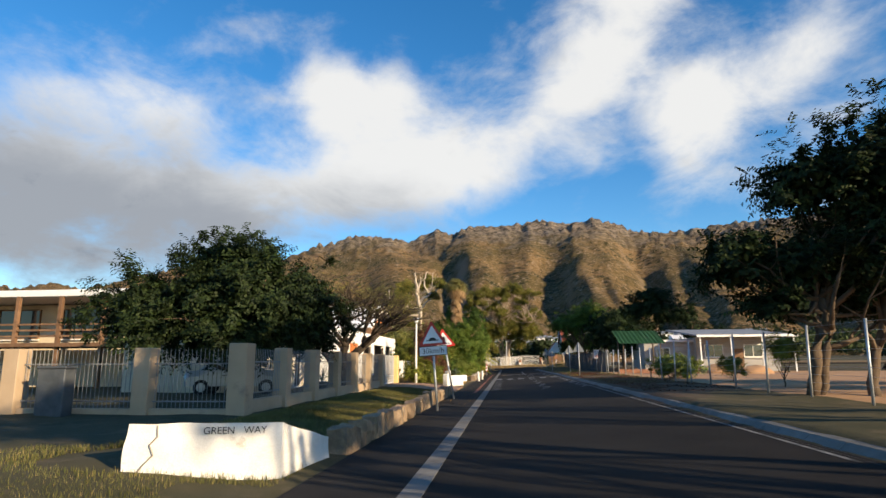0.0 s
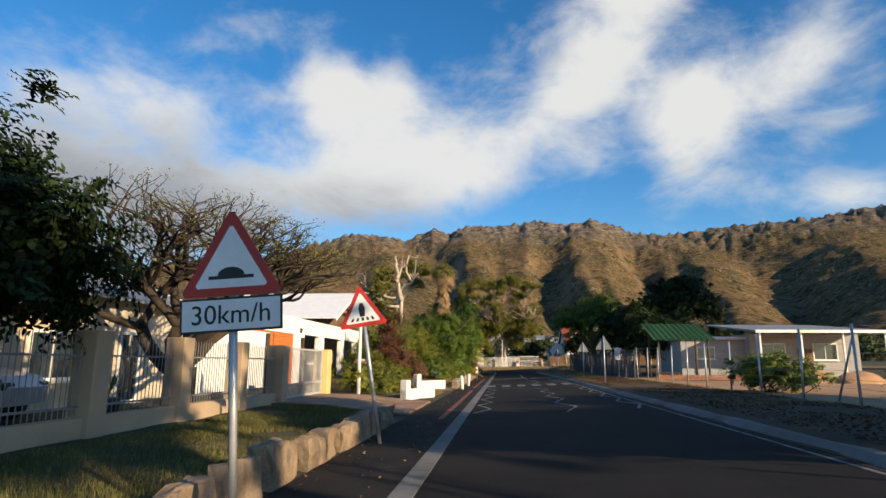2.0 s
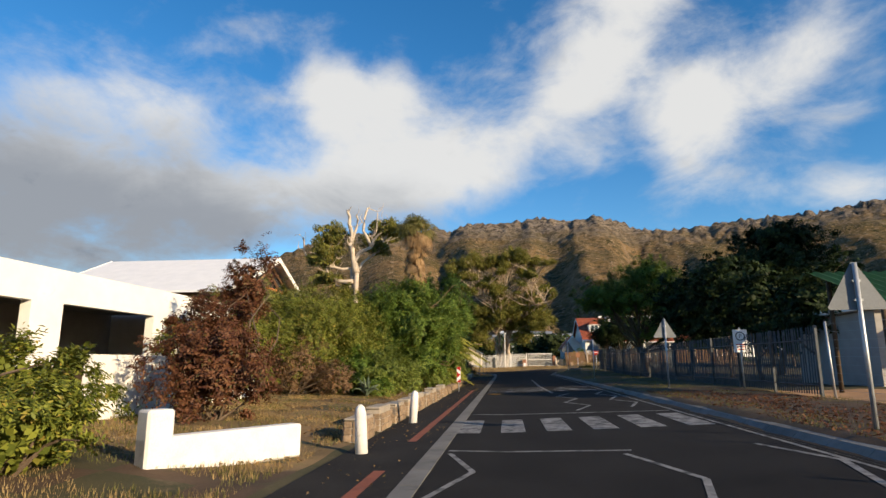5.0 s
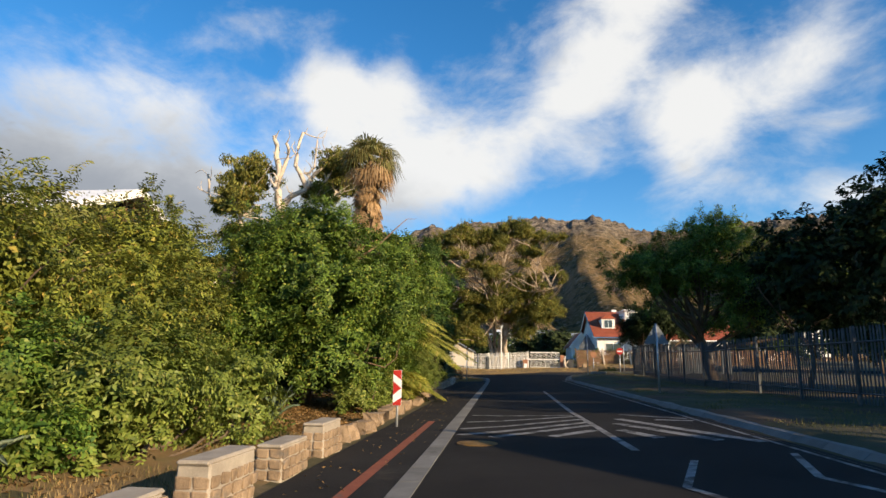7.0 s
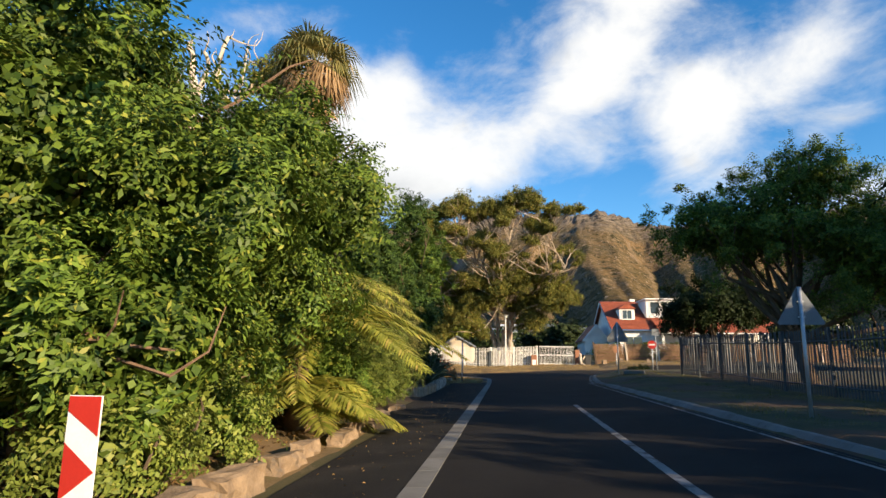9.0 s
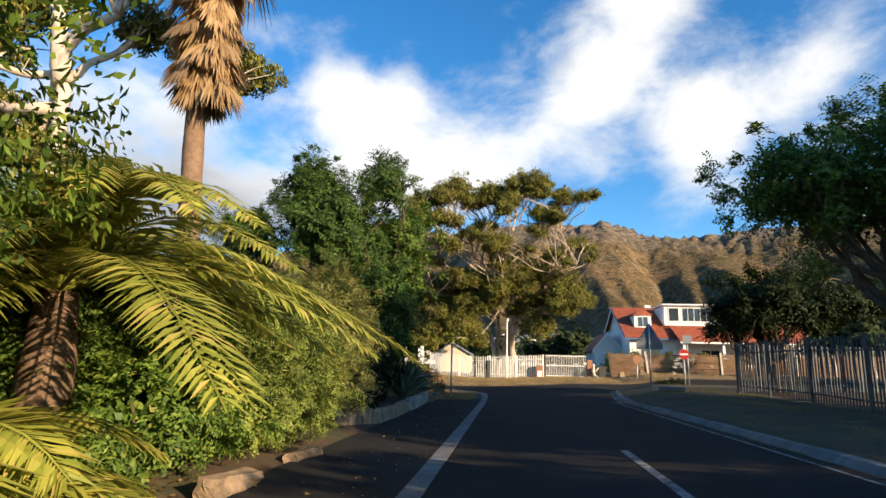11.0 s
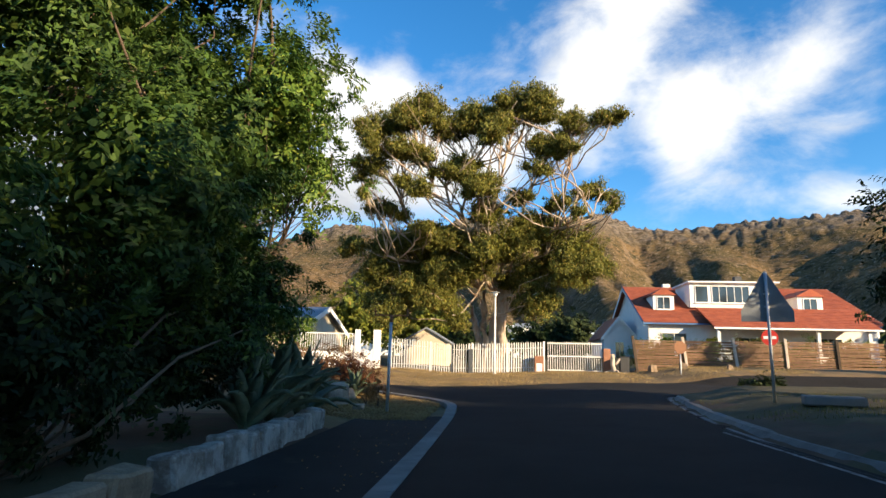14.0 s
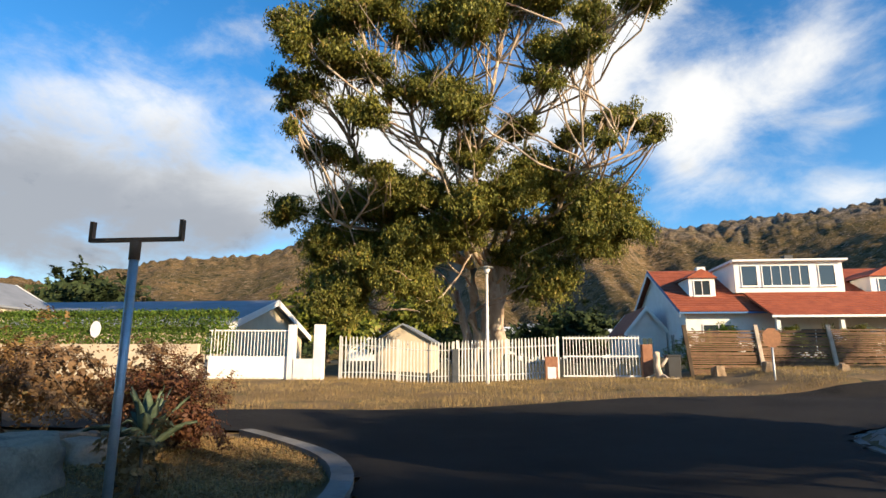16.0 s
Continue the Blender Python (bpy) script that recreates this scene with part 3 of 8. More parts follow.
def foliage(name, ellipsoids, material, seed, clump=0.45, length=0.10, width=0.05, cover=1.5, parent=None, low=-0.75, hang=False, label="", floor=None, core=0.45, pack=1.0):
    """A crown: clumps of leaves over the shells of ellipsoids, and a dense inside of coarser leaves."""
    r = np.random.default_rng(seed)
    cc, way = clumps_on(ellipsoids, 4.2 * pack / clump ** 2, seed, low, outward=True)
    area = sum(4 * math.pi * (a * b + a * c + b * c) / 3 for _, (a, b, c) in ellipsoids)
    per = max(12, int(0.85 * cover * area / (0.5 * length * width) / len(cc)))
    size = clump * r.uniform(0.5, 1.35, (len(cc), 1))
    if hang:
        idx = np.repeat(np.arange(len(cc)), per)
        d = r.normal(size=(len(idx), 3))
        d /= np.linalg.norm(d, axis=1, keepdims=True)
        rad = r.uniform(0.25, 1.0, (len(idx), 1)) ** 0.6
        pts = cc[idx] + d * rad * size[idx] * np.array([1, 1, 0.75])
        nrm = d + r.normal(size=d.shape) * 0.5 + np.array([0, 0, 0.35])
        q = [leaf_quads(pts, nrm, length, width, np.tile([0, 0, -1.0], (len(idx), 1)), r)]
    else:
        # sprays: leaves in two rows along drooping twigs that point out of the crown
        m = 9
        idx = np.repeat(np.arange(len(cc)), max(2, per // m))
        d = way[idx] * 0.75 + r.normal(size=(len(idx), 3)) * 0.6 + np.array([0, 0, 0.15])
        d /= np.linalg.norm(d, axis=1, keepdims=True)
        start = cc[idx] + r.normal(size=d.shape) * size[idx] * 0.32 - d * size[idx] * 0.4
        side = np.cross(d, np.array([0, 0, 1.0]) + r.normal(size=d.shape) * 0.35)
        side /= np.linalg.norm(side, axis=1, keepdims=True) + 1e-9
        face = np.cross(side, d) * 0.65 + way[idx] * 0.75
        tw = np.repeat(np.arange(len(idx)), m)
        u = np.tile(np.linspace(0.2, 1.0, m), len(idx))[:, None]
        sg = np.tile(np.where(np.arange(m) % 2 == 0, 1.0, -1.0), len(idx))[:, None]
        span = size[idx][tw] * 1.15
        pts = start[tw] + d[tw] * u * span + np.array([0, 0, -0.22]) * u * u * span + side[tw] * sg * length * 0.4
        along = d[tw] * 0.6 + side[tw] * sg * 0.8 + np.array([0, 0, -0.2])
        q = [leaf_quads(pts, face[tw] + r.normal(size=pts.shape) * 0.28, length, width, along, r)]
    for c, rd in ellipsoids if core else ():
        cs = max(length * 1.25, 0.13 if length > 0.07 else 0.075)
        k = int(core * 6 * math.pi * (rd[0] * rd[1] + rd[0] * rd[2] + rd[1] * rd[2]) / 3 / (0.35 * cs * cs))
        dd = r.normal(size=(k, 3))
        dd /= np.linalg.norm(dd, axis=1, keepdims=True)
        p = np.array(c) + dd * np.array(rd) * r.uniform(0.3, 0.68, (k, 1))
        q.append(leaf_quads(p, dd + r.normal(size=dd.shape) * 0.6, cs, cs * 0.7, None, r))
    q = np.concatenate(q)
    if floor is not None:
        q = q.reshape(-1, 4, 3)
        q = q[q[:, :, 2].min(axis=1) > floor].reshape(-1, 3)
    base = np.array(parent.location)
    return part(name, mesh_arrays(name, q - base, 4, material), material, parent, label)


def limb(bm, p0, p1, r0, r1, rng, bend=0.15, n=6, seg=5):
    """A limb that wanders from p0 to p1."""
    p0, p1 = Vector(p0), Vector(p1)
    d = p1 - p0
    off = Vector(rng.normal(size=3)) * d.length * bend
    pts, rad = [], []
    for i in range(seg + 1):
        u = i / seg
        pts.append(p0 + d * u + off * math.sin(u * math.pi) + Vector(rng.normal(size=3)) * d.length * 0.018 * (0 < i < seg))
        rad.append(r0 + (r1 - r0) * u)
    tube(bm, pts, rad, n)
    return pts


def tree(name, base, trunk_top, ellipsoids, material, bark, label, seed, r=0.22, clump=0.55, length=0.12, width=0.06, cover=1.4, limbs=10, low=-0.75, hang=False,
         category="tree", stems=1, twigs=2, core=0.45, pack=1.0):
    rng = np.random.default_rng(seed + 50)
    t = thing(name, base, label, category)
    b0, bm = Vector(base), bmesh.new()
    top = Vector(trunk_top) - b0
    forks = []
    for s in range(stems):
        lean = Vector((rng.uniform(-0.5, 0.5), rng.uniform(-0.5, 0.5), 0)) * (s > 0 or stems > 1)
        pts = limb(bm, Vector((lean.x * 0.4, lean.y * 0.4, -0.15)), top + lean * 1.2, r * (1 if s == 0 else 0.7), r * 0.55, rng, 0.06, 8, 6)
        forks += pts[3:]
    part("trunk", bm, bark, t)
    bm = bmesh.new()
    targets = clumps_on(ellipsoids, max(0.15, limbs / 40), seed + 9, -0.4, 0.7)
    rng.shuffle(targets)
    for p in targets[:limbs]:
        q = Vector(p) - b0
        f = forks[int(rng.integers(len(forks)))]
        pts = limb(bm, f, q, r * 0.42, r * 0.07, rng, 0.12, 6, 6)
        for k in range(twigs):
            a = pts[int(rng.integers(2, 5))]
            limb(bm, a, a + (q - a) * 0.7 + Vector(rng.normal(size=3)) * 0.55, r * 0.16, r * 0.03, rng, 0.15, 4, 4)
    part("branchwork", bm, bark, t)
    foliage("crown", ellipsoids, material, seed, clump, length, width, cover, t, low, hang, core=core, pack=pack)
    return t


# ---- ground, street, mountain ----
def axis(*runs):
    out = []
    for a, b, s in runs:
        out += list(np.arange(a, b, s))
    return np.array(out + [runs[-1][1]])


def far_edge(x):
    """y of the side street's far edge, which runs a little askew."""
    return 114.3 + 0.2 * max(-8.0, min(12.0, x))


def in_street(x, y):
    """Asphalt of the street, its side path, the junction and the side street."""
    if y < 109 and (-3.3 if y > 79 else -2.55) < x < corner_right(y) + 0.43:
        return True
    if (108.5 if x > 4 else 105.5) < y < far_edge(x) + 0.2 and x > -60:
        return True
    return False


def build_ground():
    xs = axis((-3000, -600, 400), (-600, -120, 60), (-120, -40, 8), (-40, -12, 1.5), (-12, 12, 0.4), (12, 40, 1.5), (40, 120, 8), (120, 600, 60), (600, 3000, 400))
    ys = axis((-3000, -400, 400), (-400, -60, 40), (-60, -8, 4), (-8, 34, 0.6), (34, 136, 0.6), (136, 180, 2), (180, 420, 12), (420, 3000, 200))
    nx, ny = len(xs), len(ys)
    co = np.zeros((ny, nx, 3))
    for j, y in enumerate(ys):
        for i, x in enumerate(xs):
            z = ground_z(float(x), float(min(y, 330)))
            if in_street(x, y):
                z -= 0.06
            elif abs(x) < 60 and -20 < y < 150:
                z += 0.05 * noise.noise((x * 0.7, y * 0.7, 0)) + 0.02 * noise.noise((x * 2.3, y * 2.3, 3))
            co[j, i] = x, y, z
    me = bpy.data.meshes.new("ground")
    idx = np.arange(nx * ny).reshape(ny, nx)
    faces = np.stack([idx[:-1, :-1], idx[:-1, 1:], idx[1:, 1:], idx[1:, :-1]], -1).reshape(-1, 4)
    me.from_pydata(co.reshape(-1, 3).tolist(), [], faces.tolist())
    for m in (M["verge"], M["soil"], M["sand"], M["straw"]):
        me.materials.append(m)
    mats = []
    for f in faces:
        x, y, _ = co.reshape(-1, 3)[f].mean(0)
        k = 0
        if 4.3 < x < 9 and y > 20 + 3 * math.sin(x) and y < 62:
            k = 1
        if x >= 8.8 and -5 < y < 60:
            k = 2
        if x > 4.3 and 62 <= y < 104:
            k = 1 if noise.noise((x * 0.5, y * 0.35, 9)) > 0.1 else 0
        if x < -2.6 and 40 < y < 112:
            k = 1 if noise.noise((x * 0.6, y * 0.5, 5)) > -0.15 else 0
        if far_edge(x) < y < 128 or (x < -1 and 99 < y < 112):
            k = 3
        if -6 < x < -2.6 and 66 < y < 78:
            k = 3
        if -12 < x < -2.6 and 46 < y < 67:
            k = 3 if noise.noise((x * 0.8, y * 0.7, 2)) > -0.3 else 0
        mats.append(k)
    me.polygons.foreach_set("material_index", mats)
    me.polygons.foreach_set("use_smooth", [True] * len(mats))
    me.update()
    solid("ground", me, None, "dry grassy verge and sandy ground beside the street", "ground", kind="structure")


def drape(name, poly_fn, xs, ys, material, label, lift=0.0, kind="structure", category="road", bend=None):
    """A sheet over the ground where poly_fn(x, y) holds."""
    bm = bmesh.new()
    vs = {}

    def vert(i, j):
        if (i, j) not in vs:
            x, y = xs[i], bend(xs[i], ys[j]) if bend else ys[j]
            vs[i, j] = bm.verts.new((x, y, ground_z(x, y) + lift))
        return vs[i, j]

    for i in range(len(xs) - 1):
        for j in range(len(ys) - 1):
            if poly_fn((xs[i] + xs[i + 1]) / 2, (ys[j] + ys[j + 1]) / 2):
                f = bm.faces.new((vert(i, j), vert(i + 1, j), vert(i + 1, j + 1), vert(i, j + 1)))
                f.smooth = True
    return solid(name, bm, material, label, category, kind=kind)


def corner_left(y):
    """x of the street's left edge: straight, then round into the side street."""
    if y < 101.5:
        return -0.97
    u = (y - 101.5) / 7.0
    return -0.97 - 0.25 * u - 5.2 * max(0.0, u - 0.25) ** 2.2


def corner_right(y):
    """x of the street's right edge: straight, easing out, then round the blunt nose of the verge."""
    if y < 96:
        return 4.32
    u = (y - 96) / 12.2
    return 4.32 + 1.5 * u ** 1.5 + 40.0 * max(0.0, u - 0.86) ** 2


build_ground()
road_xs = [float(v) for v in axis((-60, -10, 5), (-10, -2.6, 0.4), (-2.6, 6, 0.2), (6, 14, 0.4), (14, 90, 4))]
road_ys = [float(v) for v in axis((-40, 0, 2), (0, 96, 1), (96, 115.2, 0.24))]
drape("road", lambda x, y: (corner_left(y) - 0.02 < x < corner_right(y) + 0.02 and y < 109.0) or 108.9 < y < 115.2, road_xs, road_ys, M["asphalt"],
      "dark patched asphalt road with a worn surface", bend=lambda x, y: y if y < 109.2 else 109.2 + (y - 109.2) * (far_edge(x) - 109.2) / 6.0)
path_xs = [-3.25, -2.9, -2.6] + [float(v) for v in np.linspace(-2.6, -1.23, 6)][1:]
drape("pavement", lambda x, y: x > -2.6 or y > 79, path_xs, [float(v) for v in axis((6, 101.5, 0.5))], M["path"], "asphalt footpath flush with the road edge", 0.004)


def build_mountain():
    ridge = [(-75, 5.5), (-55, 5.0), (-43.3, 6.0), (-41.2, 6.7), (-38.5, 6.2), (-35.7, 7.3), (-30, 9.0), (-22.7, 9.7), (-19.6, 11.0), (-15.3, 12.3), (-12, 12.4), (-9.8, 11.9), (-7, 13.1), (-5.3, 12.7),
             (-3.6, 13.5), (1.5, 13.4), (2.6, 13.9), (6.4, 13.4), (9.1, 13.7), (12.6, 12.3), (17, 11.8), (21.3, 12.3), (27.6, 12.2), (36, 13), (50, 12), (75, 9)]
    ra, re = [a for a, _ in ridge], [e for _, e in ridge]
    na, nu = 560, 150
    R0, R1 = 330.0, 1500.0
    # gullies: azimuth at the ridge and at the foot, width in degrees, depth
    gullies = [(-9, -2.5, 2.0, 55), (3.5, 6.5, 1.6, 42), (-1.5, 3.0, 1.0, 16), (11.5, 17.0, 2.2, 50), (-19, -12, 2.4, 45), (20, 29, 2.6, 55), (-28, -22, 2.5, 40), (32, 40, 3, 55), (-38, -33, 3, 35), (7.5, 10.5, 0.9, 15), (15, 22, 1.2, 18)]
    spurs = [(-5.5, 0.5, 2.6, 26), (7.0, 10.5, 3.0, 36), (-14, -7, 2.8, 24), (16, 24, 3.0, 24), (27, 36, 4, 30)]
    verts = []
    for j in range(nu + 1):
        u = j / nu
        for i in range(na + 1):
            az = -72 + 144 * i / na
            e = np.interp(az, ra, re)
            v = min(u / 0.86, 1.0)
            r = R0 + (R1 - R0) * v
            top = R1 * math.tan(radians(e)) - 2
            h = 6 + (top - 6) * (0.30 * v + 0.70 * v ** 1.75)
            mid = math.sin(v * math.pi) ** 0.8
            wob = 2.2 * noise.noise((az * 0.11, v * 2.4, 1.5)) + 0.7 * noise.noise((az * 0.4, v * 7, 4.5))
            for a1, a0, w, depth in gullies:
                c = a0 + (a1 - a0) * v + wob
                h -= 0.5 * depth * mid * math.exp(-((az - c) / (w * (0.55 + 0.5 * v))) ** 2)
            for a1, a0, w, depth in spurs:
                c = a0 + (a1 - a0) * v + wob
                h += 0.5 * depth * mid * math.exp(-((az - c) / (w * (0.6 + 0.4 * v))) ** 2)
            x0, y0 = r * math.sin(radians(az)), r * math.cos(radians(az))
            f = noise.hetero_terrain((x0 / 170, y0 / 170, 0.3), 0.9, 2.1, 6, 0.7)
            rough = noise.fractal((x0 / 45, y0 / 45, 2.3), 0.7, 2.2, 5)
            h += (f - 0.8) * 8 * mid + rough * 3.0 * (0.3 + mid) + 2.2 * max(0.0, noise.noise((x0 / 19, y0 / 19, 5.1)) - 0.12) * (0.4 + mid) * 1.6
            crag = max(0.0, v - 0.72) / 0.28
            h += crag * 15 * abs(noise.noise((az * 1.1, v * 9, 7))) + crag * 8.0 * noise.noise((az * 3.1, v * 20, 2)) + crag * 8.0 * abs(noise.noise((az * 5.3, v * 26, 9))) + crag * 5.0 * noise.noise((az * 7.1, v * 40, 2))
            if u > 0.86:
                h -= (u - 0.86) / 0.14 * 130
                r += (u - 0.86) / 0.14 * 500
                x0, y0 = r * math.sin(radians(az)), r * math.cos(radians(az))
            if j == 0:
                h = -3
            verts.append((x0, y0 + 45, h))
    idx = np.arange((nu + 1) * (na + 1)).reshape(nu + 1, na + 1)
    faces = np.stack([idx[:-1, :-1], idx[:-1, 1:], idx[1:, 1:], idx[1:, :-1]], -1).reshape(-1, 4)
    me = bpy.data.meshes.new("mountain")
    me.from_pydata(verts, [], faces[:, ::-1].tolist())
    me.polygons.foreach_set("use_smooth", [True] * len(faces))
    me.update()
    solid("mountain", me, M["hill"], "rocky mountain range with ochre scrub slopes and shaded gullies", "mountain", kind="structure")


build_mountain()


# ---- road edge, kerbs and markings ----
def edging():
    """Concrete edging blocks flush along the left edge of the street, bending into the side street."""
    t = thing("road_edging", (-1.1, 0, 0), "flush concrete edging strip along the asphalt footpath", "kerb", kind="structure")
    y, k = 0.0, 0
    while y < 108.4:
        ln = 1.0 if y < 101.5 else 0.45
        x0, x1 = corner_left(y), corner_left(y + ln)
        if x1 < -6.5:
            break
        dx, dy = x1 - x0, ln
        l = math.hypot(dx, dy)
        nxv, nyv = -dy / l * 0.27, dx / l * 0.27
        bm = bmesh.new()
        q = [(x0, y + 0.008), (x1, y + ln - 0.008), (x1 + nxv, y + ln - 0.008 + nyv), (x0 + nxv, y + 0.008 + nyv)]
        prism(bm, [(a + 1.1, b) for a, b in q], lambda a, b: ground_z(a - 1.1, b) - 0.15, lambda a, b: ground_z(a - 1.1, b) + (0.012 if y < 101 else 0.012 + 0.07 * smooth(101, 104, b)))
        part("edging_block", bm, M["concrete"], t)
        y += ln
        k += 1


def right_kerb():
    t = thing("kerb", (4.5, 0, 0), "concrete channel and sloping kerb along the verge", "kerb", kind="structure")
    y = 0.0
    while y < 109.4:
        ln = 1.0 if y < 98 else 0.5
        x0, x1 = corner_right(y), corner_right(y + ln)
        if x1 > 13:
            break
        dx, dy = x1 - x0, ln
        l = math.hypot(dx, dy)
        nx_, ny_ = dy / l, -dx / l
        bm = bmesh.new()
        prof = [(0.0, -0.12), (0.0, 0.012), (0.17, 0.0), (0.30, 0.11), (0.44, 0.13), (0.44, -0.12)]
        rings = []
        for xx, yy in ((x0, y + 0.006), (x1, y + ln - 0.006)):
            zb = ground_z(4.3, yy)
            rings.append([bm.verts.new((xx + nx_ * o - 4.5, yy + ny_ * o, zb + h)) for o, h in prof])
        n = len(prof)
        bm.faces.new(rings[0])
        bm.faces.new(rings[1][::-1])
        for i in range(n):
            bm.faces.new((rings[0][i], rings[1][i], rings[1][(i + 1) % n], rings[0][(i + 1) % n]))
        bmesh.ops.recalc_face_normals(bm, faces=bm.faces)
        part("kerb_block", bm, M["concrete"], t)
        y += ln


def stripe(bm, a, b, w, lift=0.006):
    """A painted stroke from a to b on the road, cut short into pieces so that it follows the surface."""
    (x0, y0), (x1, y1) = a, b
    l = math.hypot(x1 - x0, y1 - y0)
    n = max(1, int(l / 0.8))
    px_, py_ = -(y1 - y0) / l * w / 2, (x1 - x0) / l * w / 2
    for i in range(n):
        u, v = i / n, (i + 1) / n
        q = []
        for s, sg in ((u, 1), (u, -1), (v, -1), (v, 1)):
            x, y = x0 + (x1 - x0) * s + px_ * sg, y0 + (y1 - y0) * s + py_ * sg
            q.append(bm.verts.new((x, y, ground_z(x, y) + lift)))
        f = bm.faces.new(q)
        f.normal_update()
        if f.normal.z < 0:
            f.normal_flip()


def marking(name, strokes, material, label, w=0.1, group=""):
    bm = bmesh.new()
    for s in strokes:
        stripe(bm, s[0], s[1], s[2] if len(s) > 2 else w)
    return solid(name, bm, material, label, "road marking", group, "structure")


def zigzag(x, side, y0, y1, step):
    out, k, y = [], 0, y0
    while y + step <= y1 + 1e-6:
        a, b = (x, x + side) if k % 2 == 0 else (x + side, x)
        out.append(((a, y), (b, y + step)))
        y += step
        k += 1
    return out


edging()
right_kerb()
W = M["white_line"]
marking("zigzag_line", zigzag(-0.85, 0.45, 31.3, 47.5, 1.62), W, "white zigzag line along the road edge before the crossing", 0.085, "zigzag lines")
marking("zigzag_line", zigzag(1.75, 0.5, 31.0, 47.0, 2.0), W, "white zigzag line down the road centre before the crossing", 0.085, "zigzag lines")
marking("zigzag_line", zigzag(3.75, 0.4, 31.3, 47.5, 1.62), W, "white zigzag line along the far kerb", 0.09, "zigzag lines")
marking("zigzag_line", zigzag(1.95, 0.6, 54.8, 63.5, 1.7), W, "white zigzag line down the road centre past the crossing", 0.1, "zigzag lines")
marking("zigzag_line", zigzag(3.5, 0.5, 55.2, 64, 1.7), W, "white zigzag line along the far kerb", 0.1, "zigzag lines")
marking("stop_line", [((-0.9, 47.8), (1.9, 47.3))], W, "thin white line before the crossing", 0.12)
marking("stop_line", [((-0.9, 54.7), (4.1, 53.6))], W, "thin white line past the crossing", 0.14)
zs = []
for k in range(6):
    x = -0.75 + k * 0.92
    zs.append(((x, 50.2), (x, 52.9), 0.5))
marking("zebra_crossing", zs, W, "faded white zebra crossing bars")
marking("edge_line", [((4.22, 8), (4.22, 98))], W, "thin white edge line along the kerb channel", 0.07)
marking("centre_line", [((2.0, 64.3), (1.85, 72)), ((1.85, 72), (1.93, 83.5))], W, "single white centre line", 0.13)
hs = [((-0.82, 71.2), (1.75, 70.55), 0.16), ((-0.85, 69.3), (1.8, 70.2), 0.2), ((-0.88, 67.8), (1.85, 69.45), 0.22), ((-0.85, 66.75), (1.95, 68.75), 0.24), ((-0.22, 66.4), (1.9, 68.1), 0.24), ((0.9, 66.3), (1.84, 67.15), 0.26),
      ((2.65, 69.3), (4.1, 64.9), 0.22), ((2.45, 68.3), (3.55, 65.2), 0.22), ((2.3, 67.05), (2.72, 65.7), 0.22), ((3.4, 68.85), (4.1, 68.4), 0.2), ((2.9, 70.4), (4.1, 68.9), 0.16)]
marking("speed_hump_marking", hs, W, "white arrowhead markings on the speed hump")
marking("red_line", [((-1.62, 29.5), (-1.66, 46)), ((-1.7, 49), (-1.72, 69.5))], M["red_line"], "faded red no-parking line on the footpath", 0.16)


# ---- street furniture ----
def rounded_triangle(bm, side, thick, y, z0, cut=0.06):
    """An upright warning-sign plate with its base at z0, facing -y, corners cut."""
    h = side * math.sqrt(3) / 2
    pts = []
    for (x, z), (dx1, dz1), (dx2, dz2) in (((-side / 2, 0), (0.5, 0.866), (1, 0)), ((side / 2, 0), (-1, 0), (-0.5, 0.866)), ((0, h), (0.5, -0.866), (-0.5, -0.866))):
        pts += [(x + dx1 * cut, z + dz1 * cut), (x + dx2 * cut, z + dz2 * cut)]
    lo = [bm.verts.new((x, y, z0 + z)) for x, z in pts]
    hi = [bm.verts.new((x, y + thick, z0 + z)) for x, z in pts]
    bm.faces.new(lo)
    bm.faces.new(hi[::-1])
    for i in range(6):
        bm.faces.new((lo[i], hi[i], hi[(i + 1) % 6], lo[(i + 1) % 6]))
    bmesh.ops.recalc_face_normals(bm, faces=bm.faces)


def plate_xz(bm, pts, y, thick):
    lo = [bm.verts.new((x, y, z)) for x, z in pts]
    hi = [bm.verts.new((x, y + thick, z)) for x, z in pts]
    n = len(pts)
    bm.faces.new(lo)
    bm.faces.new(hi[::-1])
    for i in range(n):
        bm.faces.new((lo[i], hi[i], hi[(i + 1) % n], lo[(i + 1) % n]))
    bmesh.ops.recalc_face_normals(bm, faces=bm.faces)


def lettering(text, size, at, rot, material, parent, name="lettering"):
    cu = bpy.data.curves.new(name, "FONT")
    cu.body, cu.size, cu.extrude, cu.align_x, cu.align_y = text, size, 0.002, "CENTER", "CENTER"
    tmp = bpy.data.objects.new("tmp_text", cu)
    scene.collection.objects.link(tmp)
    me = bpy.data.meshes.new_from_object(tmp.evaluated_get(bpy.context.evaluated_depsgraph_get()))
    bpy.data.objects.remove(tmp)
    me.name = name
    me.materials.clear()
    me.materials.append(material)
    ob = new(name, me)
    ob.parent = parent
    ob.matrix_local = pose(*at, *rot)
    return ob


def post(name, t, h, r=0.038, material=None, lean=(0, 0)):
    bm = bmesh.new()
    tube(bm, [(0, 0, -0.3), (lean[0] * h, lean[1] * h, h)], [r, r], 10)
    return part(name, bm, material or M["steel"], t)


